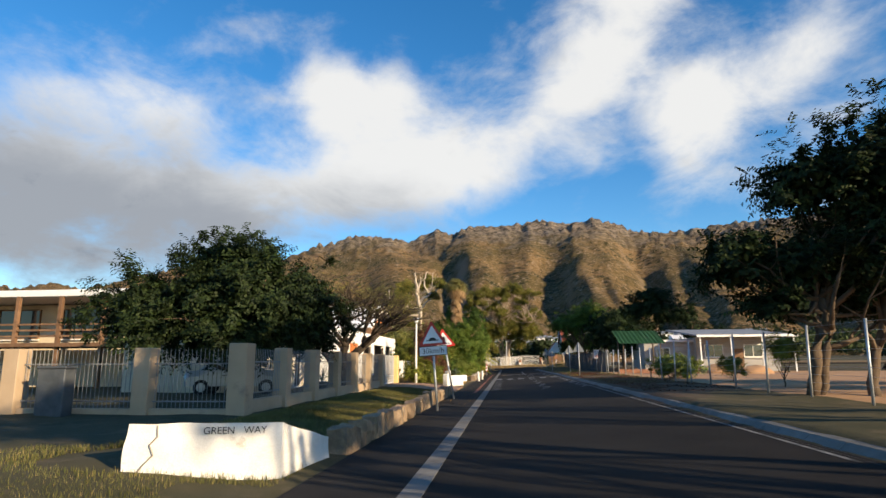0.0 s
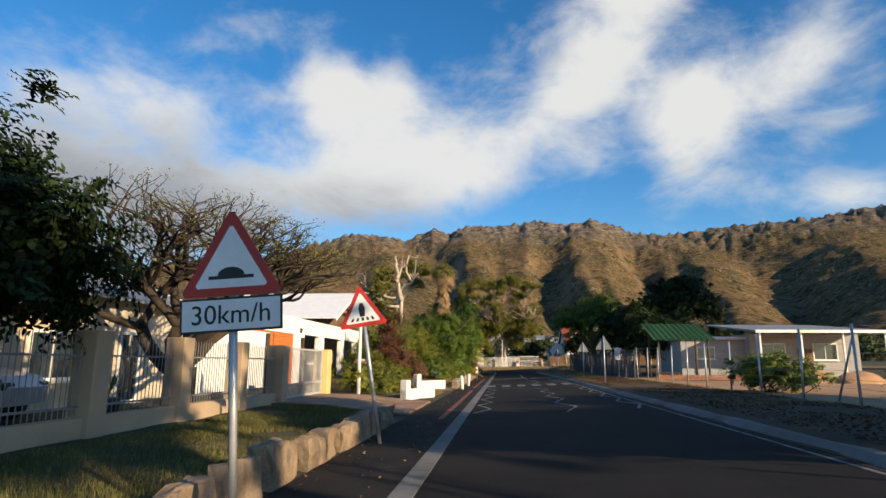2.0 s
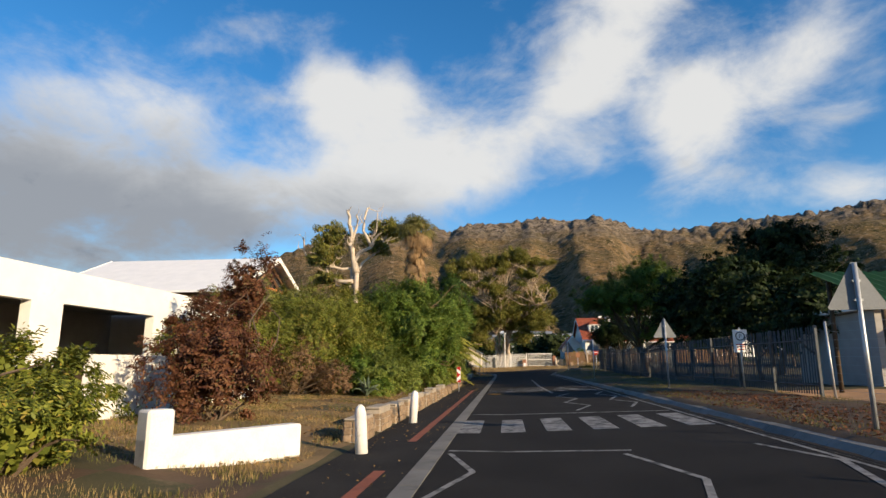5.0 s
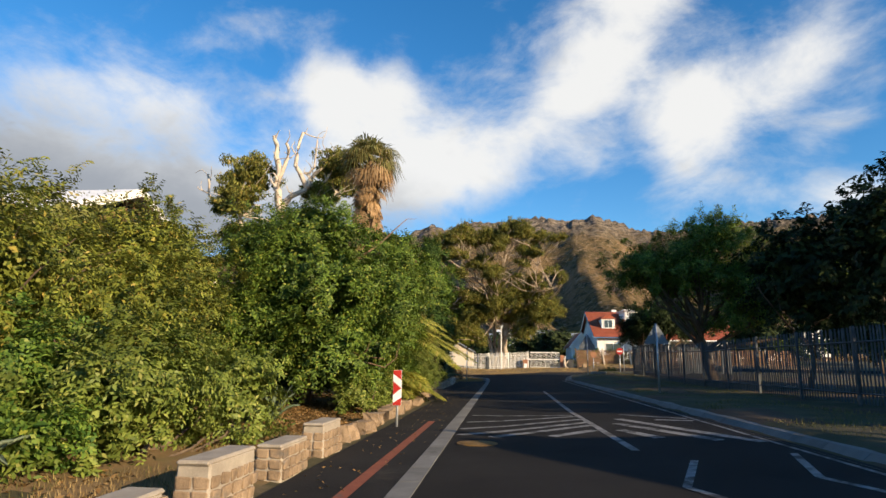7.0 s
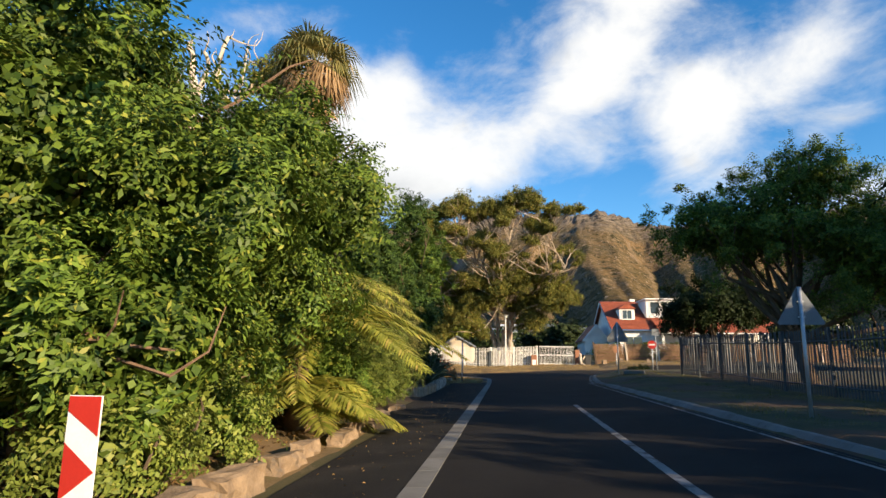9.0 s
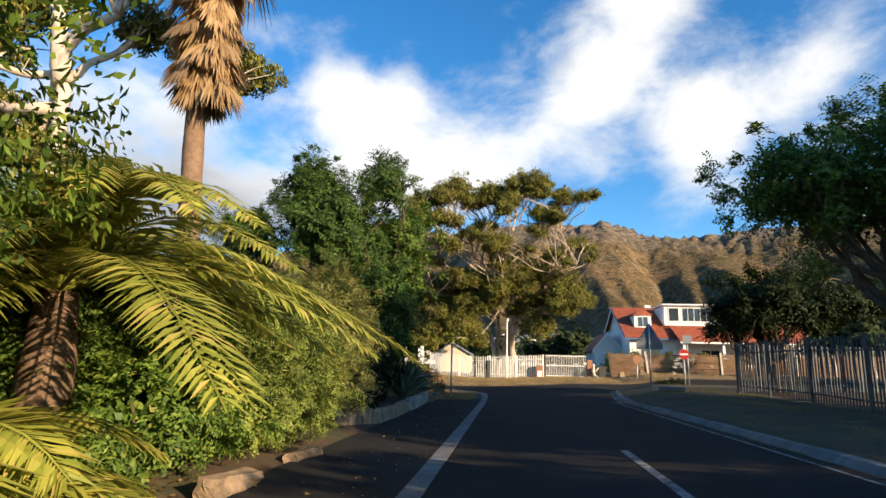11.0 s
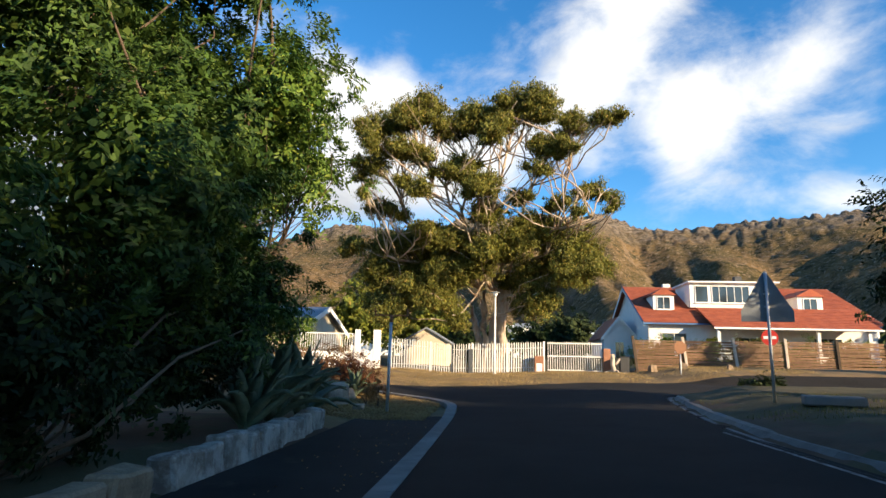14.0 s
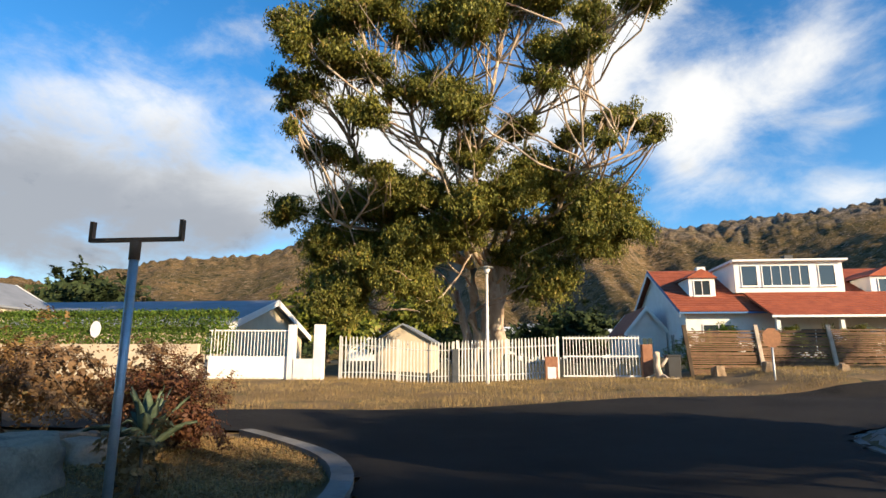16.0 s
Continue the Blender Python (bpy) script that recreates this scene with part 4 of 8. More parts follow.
def warning_sign(x, y, kind, turn=0, lean=0.0):
    z = ground_z(x, y)
    lab = {"hump": "triangular red speed hump sign with a speed plate below",
           "crossing": "red and white triangular crossing sign on a leaning steel post"}[kind]
    t = thing("warning_sign", (x, y, z), lab, "road sign", "warning signs")
    t.rotation_euler = (0, radians(lean), radians(turn))
    zb = 2.0 if kind == "hump" else 2.12
    post("post", t, zb + 0.5)
    bm = bmesh.new()
    rounded_triangle(bm, 0.92, 0.004, -0.052, zb, 0.05)
    plate = part("plate", bm, M["sign_red"], t, "red bordered triangular plate")
    bm = bmesh.new()
    rounded_triangle(bm, 0.92, 0.003, -0.048, zb, 0.05)
    part("plate_back", bm, M["sign_back"], t)
    bm = bmesh.new()
    rounded_triangle(bm, 0.66, 0.002, -0.056, zb + 0.075, 0.03)
    part("white_field", bm, M["sign_white"], plate, "white triangular field")
    bm = bmesh.new()
    if kind == "hump":
        pts = [(-0.2, 0.15), (0.2, 0.15), (0.2, 0.18)] + [(0.12 * math.cos(a), 0.18 + 0.075 * math.sin(a)) for a in np.linspace(0, math.pi, 9)] + [(-0.2, 0.18)]
        plate_xz(bm, [(px_, zb + pz) for px_, pz in pts], -0.060, 0.003)
    else:
        for k in range(-2, 3):
            plate_xz(bm, [(k * 0.1 - 0.03, zb + 0.11), (k * 0.1 + 0.02, zb + 0.11), (k * 0.085 + 0.015, zb + 0.17), (k * 0.085 - 0.02, zb + 0.17)], -0.060, 0.003)
        plate_xz(bm, [(-0.045, zb + 0.19), (0.045, zb + 0.19), (0.06, zb + 0.34), (0.03, zb + 0.44), (-0.03, zb + 0.44), (-0.06, zb + 0.34)], -0.060, 0.003)
    part("symbol", bm, M["sign_black"], plate, "plain black symbol")
    if kind == "hump":
        bm = bmesh.new()
        box(bm, (0, -0.05, zb - 0.16), (0.90, 0.006, 0.30), bevel=0.002)
        sub = part("speed_plate", bm, M["sign_black"], t, "black edged speed plate")
        bm = bmesh.new()
        box(bm, (0, -0.0545, zb - 0.16), (0.86, 0.004, 0.26))
        part("plate_face", bm, M["sign_white"], sub, "white plate face")
        lettering("30km/h", 0.235, (0, -0.059, zb - 0.165), (90, 0, 0), M["sign_black"], sub)
    return t


def sign_back(x, y, turn=0, side=0.92, zb=2.1, label="grey back of a triangular road sign on a steel post"):
    """A warning sign for the other direction: only its grey back is seen."""
    t = thing("warning_sign", (x, y, ground_z(x, y)), label, "road sign", "warning signs")
    t.rotation_euler = (0, 0, radians(turn))
    post("post", t, zb + side * 0.8, 0.036)
    bm = bmesh.new()
    rounded_triangle(bm, side, 0.004, 0.045, zb, 0.05)
    part("plate", bm, M["sign_back"], t)
    for z in (zb + 0.15, zb + 0.45):
        bm = bmesh.new()
        box(bm, (0, 0.02, z), (0.12, 0.06, 0.035))
        part("bracket", bm, M["steel"], t)
    return t


warning_sign(-2.2, 18.8, "hump", 3, -4.0)
warning_sign(-2.22, 24.75, "crossing", 4, -9.4)
sign_back(5.55, 47.6, -4, zb=1.8)
sign_back(6.3, 62.0, 3, zb=1.95)
sign_back(5.65, 77.3, -3, zb=1.75)


def chevron_marker(x, y):
    t = thing("hazard_marker", (x, y, ground_z(x, y)), "narrow red and white hazard marker board on a post", "road sign")
    post("post", t, 1.25, 0.03)
    bm = bmesh.new()
    box(bm, (0, -0.04, 0.93), (0.21, 0.01, 0.84), bevel=0.002)
    b = part("board", bm, M["sign_white"], t, "white board with red chevrons")
    for z in (0.56, 0.85, 1.14):
        bm = bmesh.new()
        lo, hi = z - 0.13, z + 0.14
        if z == 0.56:
            pts = [(0.1, 0.515), (0.1, 0.70), (-0.1, 0.56), (-0.1, 0.515)]
        elif z == 1.14:
            pts = [(-0.1, 1.345), (-0.1, 1.26), (0.1, 1.12), (0.1, 1.345)]
        else:
            pts = [(-0.1, 0.76), (0.1, 0.92), (-0.1, 1.08)]
        plate_xz(bm, pts, -0.049, 0.003)
        part("chevron", bm, M["sign_red"], b, "red chevron")
    return t


chevron_marker(-2.36, 68.2).scale = (0.92, 0.92, 0.92)


def round_sign(x, y, kind, turn=0):
    lab = {"noentry": "red no-entry disc with a white bar on a post", "stop": "dull red back of an octagonal stop sign on a post"}[kind]
    t = thing("stop_sign" if kind == "stop" else "no_entry_sign", (x, y, ground_z(x, y)), lab, "road sign")
    t.rotation_euler = (0, 0, radians(turn))
    post("post", t, 2.3, 0.035)
    n = 8 if kind == "stop" else 28
    r = 0.34 if kind == "stop" else 0.31
    bm = bmesh.new()
    a0 = math.pi / 8 if n == 8 else 0
    plate_xz(bm, [(r * math.cos(a0 + k * math.tau / n), 2.15 + r * math.sin(a0 + k * math.tau / n)) for k in range(n)], -0.045, 0.006)
    p = part("plate", bm, M["rust"] if kind == "stop" else M["sign_red"], t)
    if kind == "noentry":
        bm = bmesh.new()
        box(bm, (0, -0.048, 2.15), (0.46, 0.005, 0.11))
        part("bar", bm, M["sign_white"], p, "white bar")
    return t


round_sign(10.7, 110.9, "noentry", -8)
round_sign(9.4, 118.2, "stop", 10).location.z -= 0.75

# the cluster of plates at the junction's corner, seen from behind
tri = sign_back(6.4, 100.9, -6, 1.2, 2.05, "grey back of a triangular sign with a plate below it")
bm = bmesh.new()
box(bm, (0, 0.05, 1.98), (1.15, 0.006, 0.27), bevel=0.002)
part("supplementary_plate", bm, M["sign_back"], tri)
tri2 = thing("blue_sign", (11.3, 112.2, ground_z(11.3, 112.2) + 0.35), "small pale blue plate on a post", "road sign")
post("post", tri2, 2.9, 0.035)
bm = bmesh.new()
box(bm, (0, -0.04, 2.75), (0.55, 0.006, 0.5), bevel=0.002)
part("plate", bm, M["sign_back"], tri2)


def parking_sign(x, y):
    t = thing("parking_sign", (x, y, ground_z(x, y)), "small white parking plate on a post beside the palisade", "road sign")
    post("post", t, 2.25, 0.03)
    bm = bmesh.new()
    box(bm, (0, -0.035, 1.75), (0.52, 0.005, 0.85), bevel=0.002)
    p = part("plate", bm, M["sign_white"], t)
    bm = bmesh.new()
    plate_xz(bm, [(0.17 * math.cos(a), 1.93 + 0.17 * math.sin(a)) for a in np.linspace(0, math.tau, 20, endpoint=False)], -0.041, 0.003)
    part("ring", bm, M["sign_black"], p, "black ring")
    bm = bmesh.new()
    plate_xz(bm, [(0.135 * math.cos(a), 1.93 + 0.135 * math.sin(a)) for a in np.linspace(0, math.tau, 20, endpoint=False)], -0.044, 0.003)
    part("disc", bm, M["sign_white"], p)
    lettering("P", 0.2, (0, -0.048, 1.925), (90, 0, 0), M["sign_black"], p)
    bm = bmesh.new()
    for k in range(3):
        box(bm, (0, -0.039, 1.62 - k * 0.09), (0.36 - 0.06 * k, 0.003, 0.035))
    part("text_bars", bm, M["sign_red"], p, "red bars in place of small writing")


parking_sign(8.9, 61.5)


def street_lamp(x, y, h, label):
    t = thing("street_lamp", (x, y, ground_z(x, y)), label, "street lamp", "street lamps")
    bm = bmesh.new()
    tube(bm, [(0, 0, -0.3), (0, 0, 1.0), (0.02, 0, h)], [0.085, 0.075, 0.05], 12)
    part("pole", bm, M["whitewash"], t, "pale concrete pole")
    bm = bmesh.new()
    tube(bm, [(0.02, 0, h - 0.02), (0.02, 0, h + 0.06), (0.02, 0, h + 0.24)], [0.06, 0.10, 0.17], 14)
    part("lantern", bm, M["sign_white"], t, "white tapered lantern")
    bm = bmesh.new()
    tube(bm, [(0.02, 0, h + 0.24), (0.02, 0, h + 0.27), (0.02, 0, h + 0.33)], [0.30, 0.29, 0.08], 16)
    part("cap", bm, M["chrome"], t, "flat grey lamp cap")


street_lamp(-5.75, 37.5, 3.75, "pale lamp post with a flat-capped lantern among the bushes")
street_lamp(-0.15, 122.2, 4.6, "slim lamp post in front of the white palisade")


def bollard(x, y, lean):
    t = thing("bollard", (x, y, ground_z(x, y)), "short white painted bollard with a rounded top", "bollard", "white bollards")
    t.rotation_euler = (0, radians(lean), 0)
    bm = bmesh.new()
    tube(bm, [(0, 0, -0.2), (0, 0, 0.62), (0, 0, 0.72), (0, 0, 0.77)], [0.105, 0.095, 0.075, 0.03], 14)
    part("shaft", bm, M["whitewash"], t)


bollard(-2.3, 47.6, -3)
bollard(-2.25, 52.6, 4)


def name_block():
    """A whitewashed concrete wedge at the mouth of the side street."""
    z = ground_z(-3.6, 8)
    t = thing("concrete_block", (-3.9, 8.0, z), "cracked whitewashed concrete block with painted street lettering on the verge", "concrete block")
    bm = bmesh.new()
    fl, fr, br, bl = (-1.0, -0.7), (0.9, -0.15), (1.05, 1.6), (-0.7, 1.1)
    hts = (0.68, 0.66, 0.28, 0.42)
    lo = [bm.verts.new((x, y, -0.15)) for x, y in (fl, fr, br, bl)]
    hi = [bm.verts.new((x * 0.97, y + (0.10 if i < 2 else -0.05), h)) for i, ((x, y), h) in enumerate(zip((fl, fr, br, bl), hts))]
    bm.faces.new(lo[::-1])
    bm.faces.new(hi)
    for i in range(4):
        bm.faces.new((lo[i], lo[(i + 1) % 4], hi[(i + 1) % 4], hi[i]))
    bmesh.ops.subdivide_edges(bm, edges=bm.edges[:], cuts=5, use_grid_fill=True)
    for v in bm.verts:
        n = noise.noise(v.co * 4) * 0.018 + noise.noise(v.co * 13) * 0.008
        v.co += Vector((n, n, n * 0.6))
    bmesh.ops.recalc_face_normals(bm, faces=bm.faces)
    b = part("block", bm, M["whitewash"], t)
    ang = math.degrees(math.atan2(0.55, 1.9))
    for word, at_x in (("GREEN", 0.12), ("WAY", 0.56)):
        lettering(word, 0.128, (at_x, -0.275 + (at_x - 0.30) * 0.2895, 0.575), (84, 0, ang), M["lettering"], t)
    bm = bmesh.new()
    pts = [(-0.62, 0.66), (-0.60, 0.52), (-0.68, 0.42), (-0.62, 0.30), (-0.72, 0.18), (-0.80, 0.05)]
    for (x0, z0), (x1, z1) in zip(pts, pts[1:]):
        yy = lambda x, z_: -0.7 + (x + 1.0) * 0.2895 - 0.03 + 0.15 * z_
        tube(bm, [(x0, yy(x0, z0), z0), (x1, yy(x1, z1), z1)], [0.008, 0.008], 4)
    part("crack", bm, M["mortar"], t, "dark crack line")


name_block()


def rough_stone(l, w, h, seed):
    random.seed(seed)
    bm = bmesh.new()
    box(bm, (0, 0, h / 2 - 0.1), (w, l, h + 0.2), taper=0.86, jitter=0.07)
    bmesh.ops.subdivide_edges(bm, edges=bm.edges[:], cuts=3, use_grid_fill=True)
    for v in bm.verts:
        d = noise.noise_vector(v.co * 3.1 + Vector((seed, 0, 0))) * 0.08 + noise.noise_vector(v.co * 9 + Vector((0, seed, 0))) * 0.03
        v.co += d
    return mesh_of("kerb_stone", bm)


def stone_row(name, y0, y1, x_of, label, seed, h=(0.36, 0.5), gap=0.06, w=0.36):
    t = thing(name, (x_of(y0), y0, ground_z(x_of(y0), y0)), label, "kerb stones", kind="structure")
    meshes = [rough_stone(0.95, w, 0.42, seed + k) for k in range(5)]
    random.seed(seed)
    y, k = y0, 0
    while y < y1:
        l = random.uniform(0.7, 1.15)
        x = x_of(y)
        ob = part("stone", meshes[k % 5], M["stone"], t)
        ob.location = (x - t.location.x + random.uniform(-0.04, 0.04), y + l / 2 - t.location.y, ground_z(x, y) - t.location.z - 0.02)
        ob.scale = (random.uniform(0.9, 1.15), l / 0.95, random.uniform(*h) / 0.42)
        ob.rotation_euler = (radians(random.uniform(-4, 4)), radians(random.uniform(-5, 5)), radians(random.uniform(-5, 5)))
        y += l + random.uniform(0.2, 1.8) * gap
        k += 1


stone_row("stone_kerb", 9.9, 28.9, lambda y: -2.82, "row of rough weathered kerb stones along the grass verge", 11, gap=0.2)
stone_row("stone_kerb", 65.6, 73.4, lambda y: -2.88 - 0.02 * (y - 65), "low rough stones edging the bushes", 31, (0.2, 0.34), 0.4)
stone_row("stone_kerb", 73.6, 82.5, lambda y: -3.1 + 0.15 * math.sin(y * 0.6), "small rounded stones along the footpath edge", 41, (0.12, 0.24), 0.9, 0.26)


def built_block(x, y, l=1.12, h=0.46):
    """A kerb block of small stones in mortar with a concrete cap."""
    t = thing("kerb_block", (x, y, ground_z(x, y)), "low block of mortared stones with a pale concrete cap", "kerb block", "stone kerb blocks")
    bm = bmesh.new()
    box(bm, (0, 0, h / 2 - 0.12), (0.36, l, h + 0.2), bevel=0.02, taper=0.92)
    part("core", bm, M["mortar"], t)
    random.seed(int(y * 10))
    bm0 = bmesh.new()
    box(bm0, (0, 0, 0), (1, 1, 1), jitter=0.09, bevel=0.12)
    me = mesh_of("stone", bm0)
    for side in (1, -1):
        for r in range(3):
            yy = -l / 2 + 0.04
            while yy < l / 2 - 0.1:
                w = random.uniform(0.12, 0.24)
                s = part("stone", me, M["stone"], t)
                s.location = (side * (0.185 - 0.012 * r), yy + w / 2, 0.06 + r * 0.125)
                s.scale = (0.05, w * 0.92, 0.11)
                s.rotation_euler = (radians(random.uniform(-8, 8)), 0, 0)
                yy += w
    for r in range(3):
        for k in (-0.085, 0.085):
            s = part("stone", me, M["stone"], t)
            s.location = (k, -l / 2 + 0.02 + 0.012 * r, 0.06 + r * 0.125)
            s.scale = (0.15, 0.05, 0.11)
    bm = bmesh.new()
    box(bm, (0, 0, h - 0.02), (0.33, l - 0.02, 0.05), bevel=0.02)
    part("cap", bm, M["mortar"], t, "worn pale mortar cap")


for y in (49.6, 51.4, 53.3, 55.2, 57.1, 58.9, 60.7, 62.5, 64.2):
    built_block(-2.85, y, 1.12 + 0.14 * math.sin(y * 3.1), 0.46 + 0.05 * math.sin(y * 5.3))


def low_white_wall(x0, y0, x1, y1, label):
    t = thing("low_wall", (x0, y0, ground_z(x0, y0)), label, "low wall", "low white walls")
    a = math.atan2(y1 - y0, x1 - x0)
    l = math.hypot(x1 - x0, y1 - y0)
    t.rotation_euler = (0, 0, a)
    bm = bmesh.new()
    box(bm, (l / 2, 0, 0.12), (l, 0.28, 0.5), bevel=0.03)
    part("wall", bm, M["whitewash"], t)
    bm = bmesh.new()
    box(bm, (0.18, 0, 0.33), (0.36, 0.30, 0.78), bevel=0.03)
    part("pier", bm, M["whitewash"], t)


low_white_wall(-3.85, 37.0, -3.05, 39.7, "low whitewashed wall with a square pier by the drive")
low_white_wall(-4.6, 45.2, -3.3, 47.3, "low whitewashed wall with a square pier on the verge")


# ---- left boundary: piers, plinth and bar panels ----
def bar_mesh(h, r=0.009, spike=True):
    bm = bmesh.new()
    tube(bm, [(0, 0, 0), (0, 0, h), (0, 0, h + (0.05 if spike else 0.001))], [r, r, 0.002 if spike else r], 5)
    return mesh_of("bar", bm)


def bar_fence_panel(a, b, z, h, name, label, material, bars_mesh, rails=(0.12, 0.8), step=0.115, group="fence panels"):
    t = thing(name, (a[0], a[1], z), label, "fence", group)
    l = math.hypot(b[0] - a[0], b[1] - a[1])
    t.rotation_euler = (0, 0, math.atan2(b[1] - a[1], b[0] - a[0]))
    for zr in rails:
        bm = bmesh.new()
        box(bm, (l / 2, 0, zr * h), (l, 0.03, 0.035))
        part("rail", bm, material, t)
    n = max(2, int(l / step))
    for k in range(n):
        ob = part("bar", bars_mesh, material, t)
        ob.location = ((k + 0.5) * l / n, 0.0, 0)
    return t


FENCE_X, FENCE_Y = -6.8, 14.8
pier_ys = [14.8, 17.65, 20.4, 23.2, 25.9, 28.7, 31.5]
base_z = 0.14


def pier(x, y, w, h, z, material, label, name="gate_pier"):
    t = thing(name, (x, y, z), label, "pier", "boundary piers")
    bm = bmesh.new()
    box(bm, (0, 0, h / 2 - 0.15), (w, w, h + 0.3), bevel=0.015)
    part("shaft", bm, material, t)


for k, y in enumerate(pier_ys):
    pier(FENCE_X, y, 0.5 if k in (0, 6) else 0.42, 1.8 if k == 0 else 1.74, base_z, M["beige"], "beige plastered square pier of the boundary fence", "fence_pier")
for x in (-9.4, -13.1, -16.6):
    pier(x, FENCE_Y, 0.45, 1.7, base_z, M["beige"], "beige plastered square pier of the boundary fence", "fence_pier")
bm = bmesh.new()
box(bm, (FENCE_X, 23.15, base_z + 0.06), (0.22, 16.4, 0.58), bevel=0.01)
solid("plinth_wall", bm, M["beige"], "low beige plinth wall under the fence bars", "wall", kind="structure")
bm = bmesh.new()
box(bm, (-11.9, FENCE_Y, base_z - 0.02), (10, 0.22, 0.36), bevel=0.01)
solid("plinth_wall", bm, M["beige"], "low beige plinth wall under the fence bars", "wall", kind="structure")
bars = bar_mesh(1.28)
for y0, y1 in zip(pier_ys, pier_ys[1:]):
    bar_fence_panel((FENCE_X, y0 + 0.22), (FENCE_X, y1 - 0.22), base_z + 0.37, 1.2, "bar_fence", "grey steel bar panel with spiked tops between piers", M["fence_steel"], bars)
bars2 = bar_mesh(1.46)
xs_p = [-6.8, -9.4, -13.1, -16.6]
for x0, x1 in zip(xs_p, xs_p[1:]):
    bar_fence_panel((x1 + 0.24, FENCE_Y), (x0 - 0.24, FENCE_Y), base_z + 0.17, 1.4, "bar_fence", "grey steel bar panel with spiked tops between piers", M["fence_steel"], bars2)

# the sliding gate of the drive, and its yellow pier
gate = thing("driveway_gate", (-7.0, 31.8, 0.2), "pale steel sliding gate with upright bars", "gate")
gate.rotation_euler = (0, 0, radians(90))
for zr, w in ((0.05, 0.08), (0.46, 0.06), (1.62, 0.06)):
    bm = bmesh.new()
    box(bm, (2.35, 0, zr), (4.7, 0.045, w))
    part("rail", bm, M["pale_steel"], gate)
for xx in (0.02, 4.68):
    bm = bmesh.new()
    box(bm, (xx, 0, 0.83), (0.06, 0.05, 1.62))
    part("stile", bm, M["pale_steel"], gate)
gb = bar_mesh(1.56, 0.011, False)
for k in range(38):
    ob = part("bar", gb, M["pale_steel"], gate)
    ob.location = (0.12 + k * 0.121, 0, 0.05)
pier(-7.05, 36.85, 0.55, 1.75, 0.12, M["yellow"], "yellow plastered square pier beside the drive gate")
for y in (32.6, 36.0):
    t = thing("fence_post", (-7.6, y, 0.15), "weathered round timber post behind the drive gate", "post", "timber posts")
    bm = bmesh.new()
    tube(bm, [(0, 0, -0.2), (-0.03, 0.02, 2.15)], [0.08, 0.07], 10)
    part("pole", bm, M["old_wood"], t)


# ---- houses on the left ----
def wall_with_holes(x, y0, y1, z0, z1, holes, thick=0.25, axis_x=True):
    """A wall in the plane x (or y) with rectangular holes (a0, a1, z0, z1), as boxes round the holes."""
    bm = bmesh.new()
    cuts = sorted({y0, y1, *[h[0] for h in holes], *[h[1] for h in holes]})
    for a, b in zip(cuts, cuts[1:]):
        mid = (a + b) / 2
        spans = sorted((h[2], h[3]) for h in holes if h[0] < mid < h[1])
        z = z0
        for s0, s1 in spans + [(z1, z1)]:
            if s0 - z > 0.01:
                c = (x, mid, (z + s0) / 2) if axis_x else (mid, x, (z + s0) / 2)
                s = (thick, b - a, s0 - z) if axis_x else (b - a, thick, s0 - z)
                box(bm, c, s)
            z = s1
    bmesh.ops.remove_doubles(bm, verts=bm.verts, dist=0.0005)
    return bm


